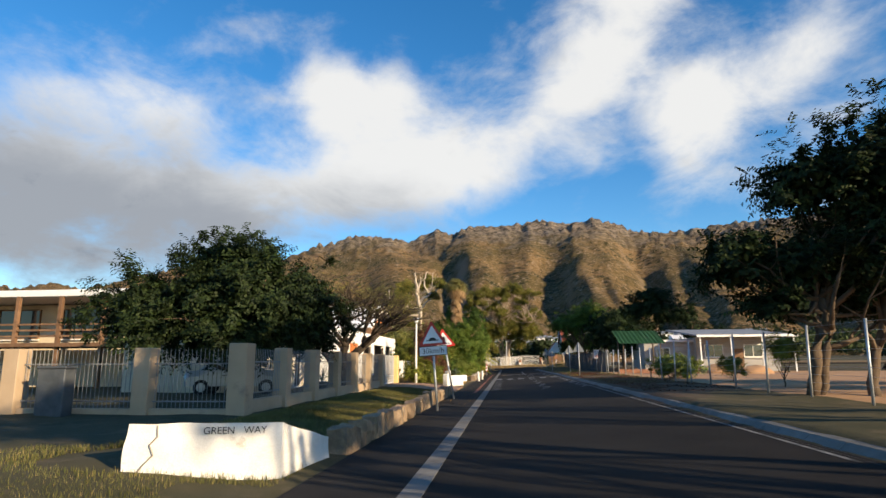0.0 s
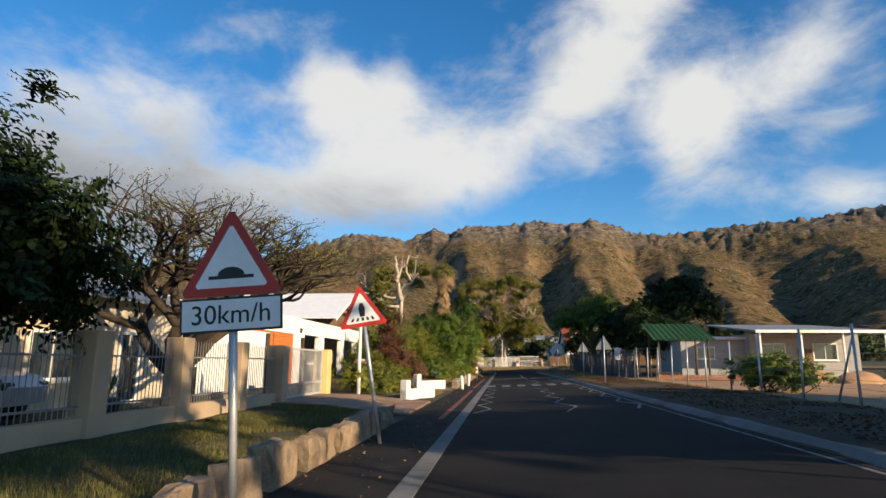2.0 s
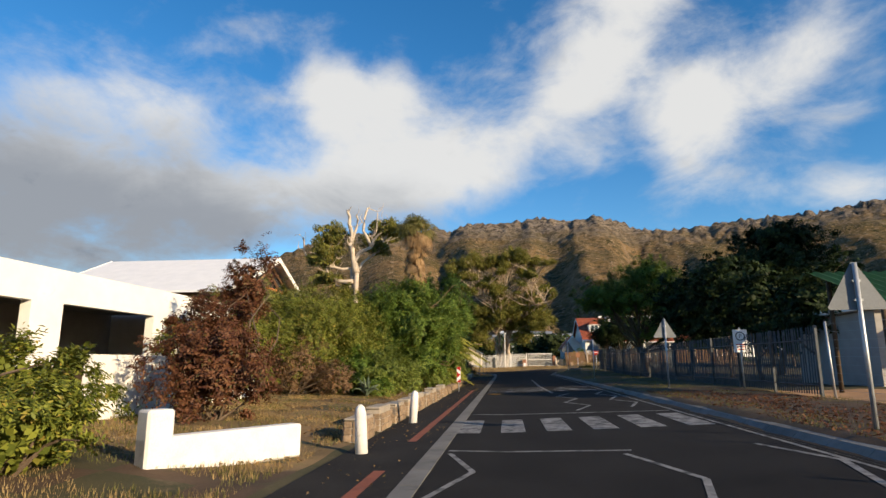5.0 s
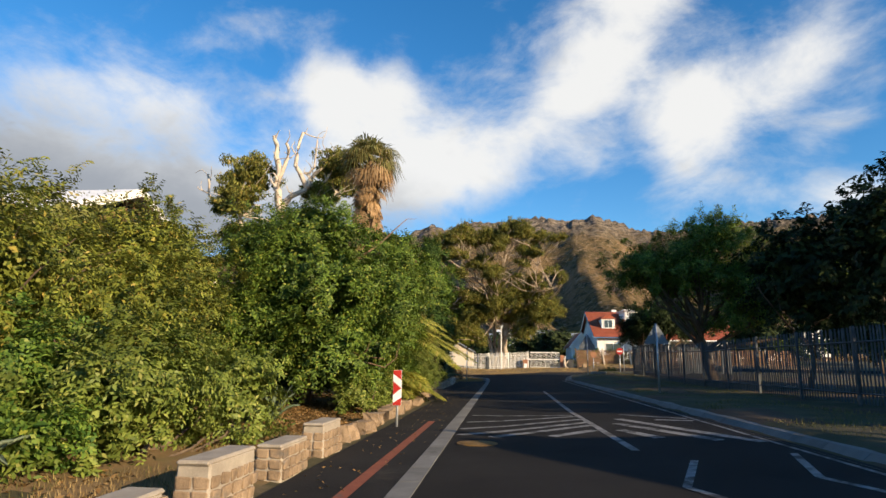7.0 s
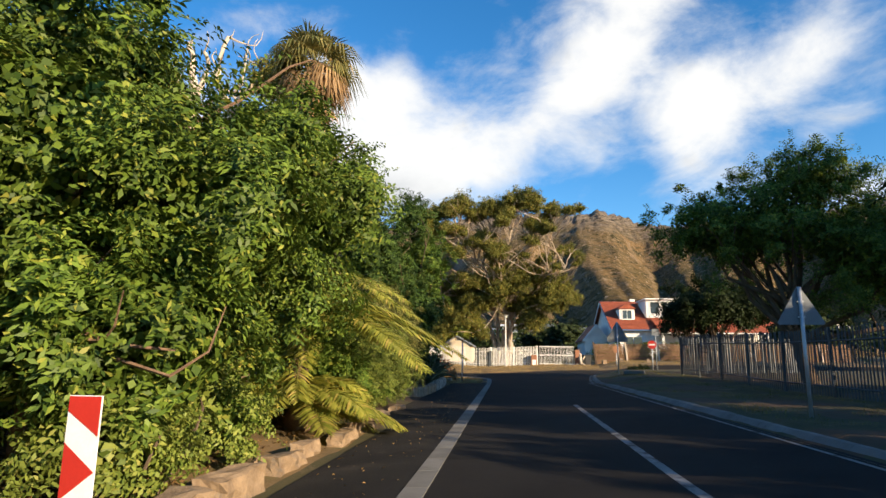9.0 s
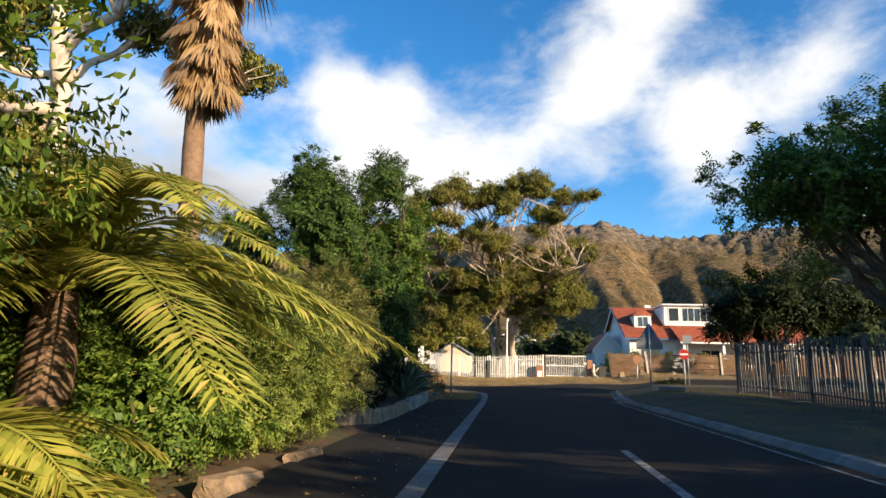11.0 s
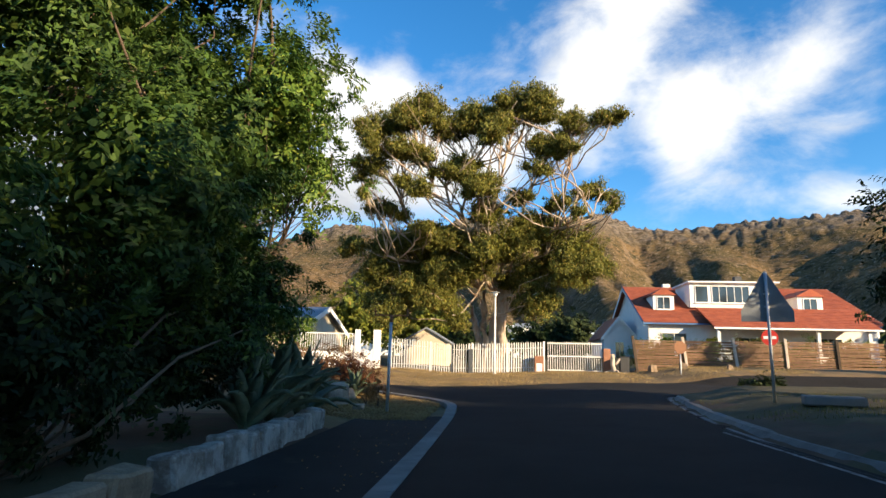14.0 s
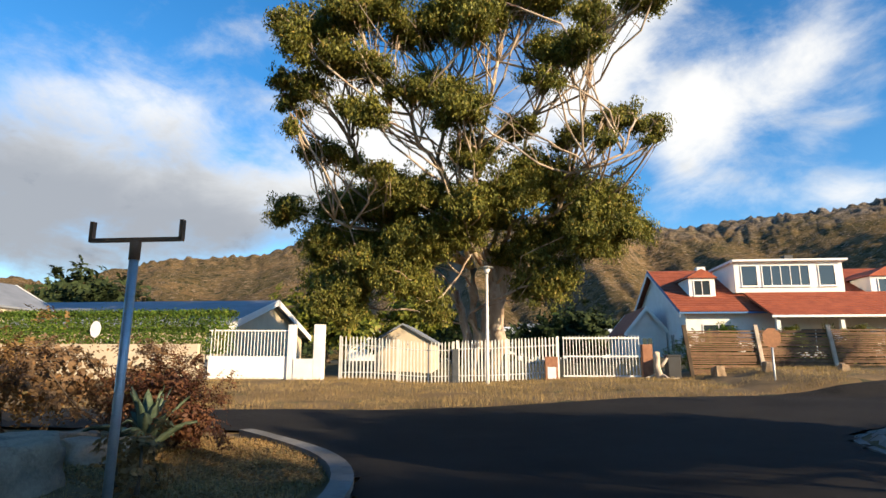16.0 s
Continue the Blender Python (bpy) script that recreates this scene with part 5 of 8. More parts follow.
def garage_house():
    t = thing("garage_building", (-12, 41.5, 0), "long white flat-roofed garage and carport with an orange double door", "house")
    off = Vector((-12, 41.5, 0))

    def P(bm):
        bmesh.ops.translate(bm, verts=bm.verts, vec=-off)
        return bm
    holes = [(40.95, 46.85, 0.2, 2.95), (48.6, 51.5, 0.2, 3.0), (52.6, 56.8, 0.2, 3.0), (57.6, 61.0, 0.2, 3.0)]
    part("front_wall", P(wall_with_holes(-12, 39.95, 62.6, -0.3, 3.9, holes, 0.3)), M["white"], t)
    part("side_wall", P(wall_with_holes(40.1, -20.5, -12.15, -0.3, 3.62, [], 0.3, False)), M["white"], t)
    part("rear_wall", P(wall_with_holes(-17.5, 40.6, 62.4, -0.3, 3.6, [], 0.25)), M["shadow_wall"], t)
    bm = bmesh.new()
    box(bm, (-14.8, 51.5, 3.55), (5.3, 21.6, 0.12))
    part("roof_slab", P(bm), M["roof_grey"], t)
    bm = bmesh.new()
    box(bm, (-16.3, 40.0, 3.68), (8.5, 0.5, 0.07))
    part("fascia", P(bm), M["roof_grey"], t, "corrugated grey roof edge")
    door = part("garage_door", P(wall_with_holes(-11.95, 40.95, 46.85, 0.15, 2.95, [], 0.06)), M["orange_door"], t, "orange timber double garage door")
    for k in range(9):
        bm = bmesh.new()
        box(bm, (-11.916, 43.9, 0.35 + k * 0.3), (0.012, 5.85, 0.012))
        part("board_joint", P(bm), M["wood"], door)
    bm = bmesh.new()
    box(bm, (-11.91, 43.9, 1.5), (0.03, 0.05, 2.7))
    part("centre_stile", P(bm), M["wood"], door)
    bm = bmesh.new()
    box(bm, (-14.9, 62.5, 1.7), (5.4, 0.2, 3.8))
    part("end_wall", P(bm), M["white"], t)
    bm = bmesh.new()
    box(bm, (-14.9, 47.7, 1.7), (5.2, 0.2, 3.6))
    part("partition", P(bm), M["white"], t)
    # drive bay wall lamp
    lamp = thing("wall_lamp", (-11.8, 47.8, 3.05), "small dark wall lantern on the white wall", "wall lamp")
    bm = bmesh.new()
    tube(bm, [(0, 0, 0), (0, 0, 0.22), (0, 0, 0.3)], [0.05, 0.11, 0.02], 6)
    part("lantern", bm, M["sign_black"], lamp)
    bm = bmesh.new()
    box(bm, (-0.04, 0, 0.27), (0.1, 0.03, 0.03))
    part("bracket", bm, M["sign_black"], lamp)


garage_house()

screen = thing("timber_screen", (-6.25, 38.5, ground_z(-6.3, 41)), "low brown timber slat screen in front of the carport", "fence")
screen.rotation_euler = (0, 0, radians(7))
slat = bmesh.new()
box(slat, (0, 0, 0.62), (0.03, 0.19, 1.35), bevel=0.005)
slat = mesh_of("slat", slat)
for k in range(25):
    ob = part("slat", slat, M["wood"], screen)
    ob.location = (0, k * 0.215, 0.02)
for zr in (0.35, 1.05):
    bm = bmesh.new()
    box(bm, (-0.045, 2.6, zr), (0.05, 5.3, 0.08))
    part("rail", bm, M["wood"], screen)


def gabled(name, label, x0, x1, y0, y1, eave, apex, along_x, wall_m, roof_m, base, windows=(), barge=None, over=0.4):
    """A gabled house: walls with thickness, two roof slopes, barge boards, windows with frame, sill and panes."""
    cx, cy = (x0 + x1) / 2, (y0 + y1) / 2
    t = thing(name, (cx, cy, base), label, "house")
    bm = bmesh.new()
    poly = [(x0 - cx, y0 - cy), (x1 - cx, y0 - cy), (x1 - cx, y1 - cy), (x0 - cx, y1 - cy)]
    prism(bm, poly, -0.6, eave - base)
    hx, hy = (x1 - x0) / 2, (y1 - y0) / 2
    for s in (-1, 1):
        if along_x:
            tri_ = [(s * hx, -hy, eave - base), (s * hx, hy, eave - base), (s * hx, 0, apex - base)]
            inn = [(s * (hx - 0.25), y, z) for _, y, z in tri_]
        else:
            tri_ = [(-hx, s * hy, eave - base), (hx, s * hy, eave - base), (0, s * hy, apex - base)]
            inn = [(x, s * (hy - 0.25), z) for x, _, z in tri_]
        a = [bm.verts.new(p) for p in tri_]
        b = [bm.verts.new(p) for p in inn]
        bm.faces.new(a)
        bm.faces.new(b[::-1])
        for i in range(3):
            bm.faces.new((a[i], b[i], b[(i + 1) % 3], a[(i + 1) % 3]))
    bmesh.ops.recalc_face_normals(bm, faces=bm.faces)
    part("wall", bm, wall_m, t)
    half = hy if along_x else hx
    rise = apex - eave
    ext = over / half
    for s in (-1, 1):
        bm = bmesh.new()
        e = (s * half * (1 + ext), eave - base - rise * ext)
        length = (hx if along_x else hy) + over
        pr = []
        for u in (-length, length):
            for w, z in ((0, apex - base), e):
                for lf in (0.015, 0.13):
                    pr.append(bm.verts.new((u, w, z + lf) if along_x else (w, u, z + lf)))
        a0, a1, b0, b1, c0, c1, d0, d1 = pr
        for q in ((a0, b0, d0, c0), (a1, c1, d1, b1), (a0, a1, b1, b0), (c0, d0, d1, c1), (a0, c0, c1, a1), (b0, b1, d1, d0)):
            bm.faces.new(q)
        bmesh.ops.recalc_face_normals(bm, faces=bm.faces)
        part("roof", bm, roof_m, t)
        if barge:
            for u in (-length, length):
                bm = bmesh.new()
                d = Vector((0, e[0], e[1] - (apex - base))) if along_x else Vector((e[0], 0, e[1] - (apex - base)))
                st = Vector((u, 0, apex - base)) if along_x else Vector((0, u, apex - base))
                o = Vector((math.copysign(0.03, u), 0, 0)) if along_x else Vector((0, math.copysign(0.03, u), 0))
                vs = [bm.verts.new(st + d * k + o * j + Vector((0, 0, z))) for k in (0, 1) for j in (0.05, 1) for z in (-0.22, 0.17)]
                bmesh.ops.convex_hull(bm, input=vs)
                part("barge_board", bm, barge, t)
    for wx, wy, wz, ww, wh, face in windows:
        add_window(t, (wx - cx, wy - cy, wz - base), ww, wh, face)
    return t


def add_window(t, c, w, h, face, frame_m=None, panes=2):
    """A framed window: face is 'x+', 'x-', 'y+' or 'y-'."""
    ax = face[0]
    s = 1 if face[1] == "+" else -1
    fr = bmesh.new()

    def bx(bm, da, dz, wa, wz, d, th):
        if ax == "y":
            box(bm, (c[0] + da, c[1] + s * d, c[2] + dz), (wa, th, wz))
        else:
            box(bm, (c[0] + s * d, c[1] + da, c[2] + dz), (th, wa, wz))
    for sg in (-1, 1):
        bx(fr, sg * (w / 2 - 0.03), 0, 0.07, h, 0.01, 0.10)
        bx(fr, 0, sg * (h / 2 - 0.03), w - 0.14, 0.07, 0.01, 0.10)
    for k in range(1, panes):
        bx(fr, -w / 2 + w * k / panes, 0, 0.045, h - 0.12, 0.01, 0.08)
    f = part("window", fr, frame_m or M["white_bars"], t)
    for k in range(panes):
        bm = bmesh.new()
        bx(bm, -w / 2 + w * (k + 0.5) / panes, 0, w / panes - 0.06, h - 0.1, 0.004, 0.02)
        part("pane", bm, M["glass"], f, "dark glass pane")
    bm = bmesh.new()
    bx(bm, 0, -h / 2 - 0.04, w + 0.12, 0.06, 0.05, 0.14)
    part("sill", bm, M["white"], f)
    return f


GH = gabled("gable_house", "white-roofed house with a glazed brown timber gable end", -29, -17.6, 72.8, 86.4, 6.1, 9.0, True, M["wood"], M["roof_white"], 1.2, (), M["white_bars"], 1.0)


def gable_timbers(t):
    """Glass between exposed rafters, a king post and a tie beam in the open gable."""
    hx, rise = 5.7, 2.9
    bm = bmesh.new()
    vs = [bm.verts.new((hx + d, y, 4.9 + z)) for d in (0.02, 0.06) for y, z in ((-5.2, 0.3), (5.2, 0.3), (0, rise - 0.35))]
    bmesh.ops.convex_hull(bm, input=vs)
    part("glazing", bm, M["glass"], t, "dark gable glazing")
    for name, a, b in (("rafter", (-6.0, 0.05), (0, rise - 0.2)), ("rafter", (6.0, 0.05), (0, rise - 0.2)), ("king_post", (0, 0.5), (0, rise - 0.2)), ("tie_beam", (-4.6, 0.75), (4.6, 0.75)), ("strut", (-2.4, 0.75), (-0.2, 1.9)), ("strut", (2.4, 0.75), (0.2, 1.9))):
        bm = bmesh.new()
        tube(bm, [(hx + 0.2, a[0], 4.9 + a[1]), (hx + 0.2, b[0], 4.9 + b[1])], [0.12, 0.12], 4)
        part(name, bm, M["orange_door"] if name == "tie_beam" else M["wood"], t)


gable_timbers(GH)
gabled("cream_house", "cream plastered house with a pale eave behind the fence", -17.5, -11, 25.8, 33.5, 3.2, 4.4, False, M["cream"], M["roof_grey"], 0.1,
       ((-11, 27.5, 1.5, 1.6, 1.2, "x+"), (-11, 30.5, 1.2, 1.0, 2.0, "x+")), M["white_bars"], 0.5)
bm = wall_with_holes(-11.2, 33.8, 41.3, -0.2, 2.75, [], 0.25)
solid("garden_wall", bm, M["white"], "white rendered wall between the house and garage", "wall", kind="structure")


def deck_house():
    t = thing("deck_house", (-24, 31, 0.3), "house with brown timber deck, posts and white roof edge", "house")
    bm = bmesh.new()
    box(bm, (-1, 4.5, 2.2), (13, 8, 4.6))
    part("wall", bm, M["cream"], t)
    bm = bmesh.new()
    box(bm, (-0.5, 3, 4.75), (15, 12, 0.35), bevel=0.03)
    part("roof", bm, M["roof_white"], t, "white flat roof edge")
    bm = bmesh.new()
    box(bm, (0, -1.6, 2.1), (13.5, 3.2, 0.2))
    part("deck", bm, M["wood"], t, "brown timber deck")
    for k in range(6):
        bm = bmesh.new()
        box(bm, (-6 + k * 2.4, -2.9, 2.3), (0.18, 0.18, 4.7))
        part("deck_post", bm, M["wood"], t)
    for z in (2.55, 2.85, 3.15):
        bm = bmesh.new()
        box(bm, (0, -2.95, z), (12.2, 0.05, 0.09))
        part("deck_rail", bm, M["wood"], t)
    for k in range(3):
        add_window(t, (-4 + k * 4, 0.45, 3.4), 2.6, 1.7, "y-", M["wood"], 2)
    bm = bmesh.new()
    box(bm, (5.0, 2, 5.3), (0.6, 0.6, 0.9), taper=0.7)
    part("chimney", bm, M["brick"], t)


deck_house()


bm = wall_with_holes(-9.0, 50.0, 58.5, 0.0, 1.6, [], 0.22)
solid("garden_wall", bm, M["white"], "white garden wall half hidden by shrubs", "wall", kind="structure")

# paved drive
drive = thing("driveway", (-5, 34, 0), "worn brick and concrete paved drive", "driveway", kind="structure")
bm0 = bmesh.new()
box(bm0, (0, 0, 0), (0.98, 0.98, 0.06), bevel=0.012)
slab_me = mesh_of("paver", bm0)
random.seed(4)
for i in range(9):
    for j in range(8):
        x, y = -2.95 - i * 0.5, 31.2 + j * 0.68
        ob = part("paver", slab_me, M["paving"], drive)
        zz = ground_z(x, y)
        ob.location = (x + 5, y - 34, zz + 0.03 + random.uniform(-0.006, 0.006))
        sl_ = ground_z(x + 0.25, y) - ground_z(x - 0.25, y)
        ob.rotation_euler = (0, -math.atan2(sl_, 0.5), 0)
        ob.scale = (0.505, 0.685, 1)


# ---- right side: fences, shelter, school buildings ----
def chain_fence():
    t = thing("wire_fence", (8.5, 20, ground_z(8.5, 20)), "leaning steel posts with strained wires along the sandy lot", "fence")
    random.seed(9)
    prev = None
    y = 12.0
    tops = []
    while y < 56:
        x = 8.4 + 0.018 * (y - 20)
        z = ground_z(x, y)
        lx, ly = random.uniform(-0.07, 0.07), random.uniform(-0.05, 0.05)
        h = random.uniform(1.85, 2.1)
        bm = bmesh.new()
        tube(bm, [(x - 8.5, y - 20, z - t.location.z - 0.3), (x - 8.5 + lx, y - 20 + ly, z - t.location.z + h)], [0.035, 0.035], 8)
        part("post", bm, M["steel"], t)
        tops.append((Vector((x - 8.5, y - 20, z - t.location.z)), Vector((x - 8.5 + lx, y - 20 + ly, z - t.location.z + h))))
        y += 2.9
    for k in range(9):
        u = 0.1 + 0.87 * k / 8
        bm = bmesh.new()
        pts = [b + (e - b) * u for b, e in tops]
        tube(bm, pts, [0.004] * len(pts), 3)
        part("wire", bm, M["steel"], t)
    for i in (6, 13):
        b, e = tops[i]
        bm = bmesh.new()
        tube(bm, [b + (e - b) * 0.85, b + Vector((0.2, 1.4, 0.0))], [0.03, 0.03], 6)
        part("brace", bm, M["steel"], t)


chain_fence()


def pale_mesh(h, w=0.065):
    bm = bmesh.new()
    pts = [(-w / 2, 0), (w / 2, 0), (w / 2, h - 0.1), (w * 0.18, h), (0, h - 0.05), (-w * 0.18, h), (-w / 2, h - 0.1)]
    lo = [bm.verts.new((x, 0.0, z)) for x, z in pts]
    mid = [bm.verts.new((x * 0.3, 0.022, z)) for x, z in pts]
    n = len(pts)
    bm.faces.new(lo)
    bm.faces.new(mid[::-1])
    for i in range(n):
        bm.faces.new((lo[i], mid[i], mid[(i + 1) % n], lo[(i + 1) % n]))
    bmesh.ops.recalc_face_normals(bm, faces=bm.faces)
    return mesh_of("pale", bm)


def palisade(name, pts, h, material, label, step=0.155, post_every=3.0, group="palisade fences", lean=0.0, post_m=None):
    pm = pale_mesh(h)
    t = thing(name, (pts[0][0], pts[0][1], ground_z(*pts[0])), label, "fence", group)
    random.seed(len(label))
    base = t.location.copy()
    for (x0, y0), (x1, y1) in zip(pts, pts[1:]):
        l = math.hypot(x1 - x0, y1 - y0)
        a = math.atan2(y1 - y0, x1 - x0)
        n = int(l / step)
        for k in range(n):
            u = (k + 0.5) / n
            x, y = x0 + (x1 - x0) * u, y0 + (y1 - y0) * u
            ob = part("pale", pm, material, t)
            ob.location = Vector((x, y, ground_z(x, y) + 0.04)) - base
            ob.rotation_euler = (lean + random.uniform(-0.015, 0.015), random.uniform(-0.012, 0.012), a)
        m = max(1, round(l / post_every))
        for k in range(m + 1):
            u = k / m
            x, y = x0 + (x1 - x0) * u, y0 + (y1 - y0) * u
            bm = bmesh.new()
            box(bm, (0, 0, h / 2 - 0.1), (0.09, 0.07, h + 0.3))
            ob = part("post", bm, post_m or material, t)
            ob.location = Vector((x - 0.06 * math.sin(a), y + 0.06 * math.cos(a), ground_z(x, y))) - base
            ob.rotation_euler = (lean, 0, a)
        for zr in (0.3, h - 0.35):
            bm = bmesh.new()
            q = 8
            pp = [Vector((x0 + (x1 - x0) * i / q - 0.035 * math.sin(a), y0 + (y1 - y0) * i / q + 0.035 * math.cos(a), ground_z(x0 + (x1 - x0) * i / q, y0 + (y1 - y0) * i / q) + zr)) - base for i in range(q + 1)]
            tube(bm, pp, [0.022] * (q + 1), 4)
            part("rail", bm, material, t)
    return t


palisade("palisade_fence", [(9.0, 56.0), (9.3, 98.4)], 1.95, M["grey_pale"], "weathered grey steel palisade fence beside the verge")
palisade("palisade_fence", [(9.4, 98.6), (17.0, 101.5)], 1.95, M["grey_pale"], "weathered grey steel palisade fence turning away at the junction")
palisade("palisade_fence", [(-6.5, 122.6), (-1.75, 124.6)], 1.8, M["pale_steel"], "pale steel palisade fence on the dry verge", 0.16)
palisade("palisade_fence", [(-1.6, 124.6), (2.95, 124.6)], 1.85, M["white_bars"], "white steel palisade fence in front of the gum tree", 0.15)

ygate = thing("yard_gate", (3.15, 124.55, ground_z(5, 124.6) + 0.03), "white steel sliding gate with upright bars", "gate")
for zr in (0.04, 0.9, 1.7):
    bm = bmesh.new()
    box(bm, (1.68, 0, zr), (3.36, 0.05, 0.07))
    part("rail", bm, M["white_bars"], ygate)
gb2 = bar_mesh(1.78, 0.018, False)
for k in range(24):
    ob = part("bar", gb2, M["white_bars"], ygate)
    ob.location = (0.04 + k * 0.1425, 0, 0.02)
pier(6.8, 124.6, 0.42, 1.45, ground_z(6.8, 124.6), M["brick"], "brown brick gate pier")
t = thing("electric_box", (2.6, 124.2, ground_z(2.6, 124.2)), "small brick meter box with a pale door by the gate", "meter box")
bm = bmesh.new()
box(bm, (0, 0, 0.45), (0.55, 0.4, 1.1), bevel=0.01)
part("body", bm, M["brick"], t)
bm = bmesh.new()
box(bm, (0, -0.205, 0.3), (0.36, 0.02, 0.5))
part("door", bm, M["sign_white"], t)
pier(-1.67, 124.5, 0.28, 1.5, ground_z(-1.7, 124.5), M["grey_pale"], "blue-grey steel end post of the palisade", "end_post")
t = thing("wheelie_bin", (7.7, 123.9, ground_z(7.7, 123.9)), "dark wheeled bin on the verge", "bin")
bm = bmesh.new()
box(bm, (0, 0, 0.45), (0.5, 0.55, 0.95), taper=1.12, bevel=0.03)
part("body", bm, M["dark_bars"], t)
bm = bmesh.new()
box(bm, (0, 0.02, 0.96), (0.6, 0.66, 0.07), bevel=0.02)
part("lid", bm, M["dark_bars"], t)

# white entrance gate and wall at the left of the junction
wg = thing("entrance_gate", (-11.95, 121.6, ground_z(-10, 121.6)), "white half-solid entrance gate with bars above", "gate")
wg.rotation_euler = (0, 0, radians(7))
bm = bmesh.new()
box(bm, (1.7, 0, 0.5), (3.4, 0.06, 0.95), bevel=0.01)
part("panel", bm, M["white_bars"], wg)
for k in range(24):
    ob = part("bar", gb2, M["white_bars"], wg)
    ob.location = (0.08 + k * 0.141, 0, 0.25)
bm = bmesh.new()
box(bm, (1.7, 0, 2.05), (3.4, 0.05, 0.06))
part("rail", bm, M["white_bars"], wg)
for x, w in ((-8.45, 0.3), (-7.25, 0.4), (-12.1, 0.3)):
    pier(x, 122.0, w, 2.3, ground_z(x, 122), M["white"], "white plastered gate pier")
bm = wall_with_holes(121.9, -8.3, -7.45, 0.2, 1.7, [], 0.18, False)
solid("garden_wall", bm, M["white"], "short white wall between gate piers", "wall", kind="structure")
bm = wall_with_holes(121.4, -30, -12.3, 0.0, 2.3, [], 0.22, False)
solid("boundary_wall", bm, M["cream"], "cream rendered boundary wall under the hedge", "wall", kind="structure")


def slat_fence():
    t = thing("timber_fence", (8.4, 124, ground_z(8.4, 124)), "see-through weathered fence of thin timber laths with pale leaning posts", "fence")
    bm0 = bmesh.new()
    box(bm0, (1.5, 0, 0), (3.0, 0.025, 0.062), jitter=0.006)
    sl = mesh_of("slat", bm0)
    random.seed(2)
    for s in range(8):
        for k in range(21):
            ob = part("slat", sl, M["wood"] if (k + s) % 7 == 0 else M["old_wood"], t)
            ob.location = (s * 3.0, random.uniform(-0.02, 0.02) + s * 0.12, 0.16 + k * 0.09 + random.uniform(-0.012, 0.012) + (s * 0.03))
            ob.rotation_euler = (0, random.uniform(-0.012, 0.012), 0.04)
    for s in range(9):
        bm = bmesh.new()
        box(bm, (0, -0.07, 1.0), (0.16, 0.10, 2.5), rot=(0, random.uniform(-12, -2), 0), bevel=0.01)
        ob = part("post", bm, M["dead_wood"] if s % 4 else M["old_wood"], t)
        ob.location = (s * 3.0, s * 0.12, 0)


slat_fence()


def shelter():
    x, y = 12.0, 56.5
    t = thing("shelter", (x, y, ground_z(x, y)), "open shelter with a green corrugated roof on timber posts", "shelter")
    for i, j in ((-1.6, -1.3), (1.6, -1.3), (-1.6, 1.3), (1.6, 1.3)):
        bm = bmesh.new()
        tube(bm, [(i, j, -0.2), (i, j, 2.68 if j < 0 else 3.6)], [0.07, 0.07], 8)
        part("post", bm, M["old_wood"], t)
    n = 44
    bm = bmesh.new()
    rows = []
    for v in (-1.7, 1.9):
        rows.append([bm.verts.new((-2.0 + 4.0 * k / n, v, 2.55 + (v + 1.7) * 0.36 + 0.03 * math.cos(k * math.pi / 2 * 1.0))) for k in range(n + 1)])
    for a, b, c, d in zip(rows[0], rows[0][1:], rows[1][1:], rows[1]):
        bm.faces.new((a, b, c, d))
    bmesh.ops.solidify(bm, geom=bm.faces[:], thickness=0.02)
    part("roof_sheet", bm, M["roof_green"], t, "green corrugated sheet")
    b = thing("bench", (x - 1.6, y - 3.3, ground_z(x - 1.6, y - 3.3)), "plain weathered timber bench behind the fence", "bench")
    bm = bmesh.new()
    box(bm, (0, 0, 0.44), (1.5, 0.36, 0.05))
    part("seat", bm, M["old_wood"], b)
    for k in (-0.6, 0.6):
        bm = bmesh.new()
        box(bm, (k, 0, 0.2), (0.08, 0.32, 0.42))
        part("leg", bm, M["old_wood"], b)


shelter()


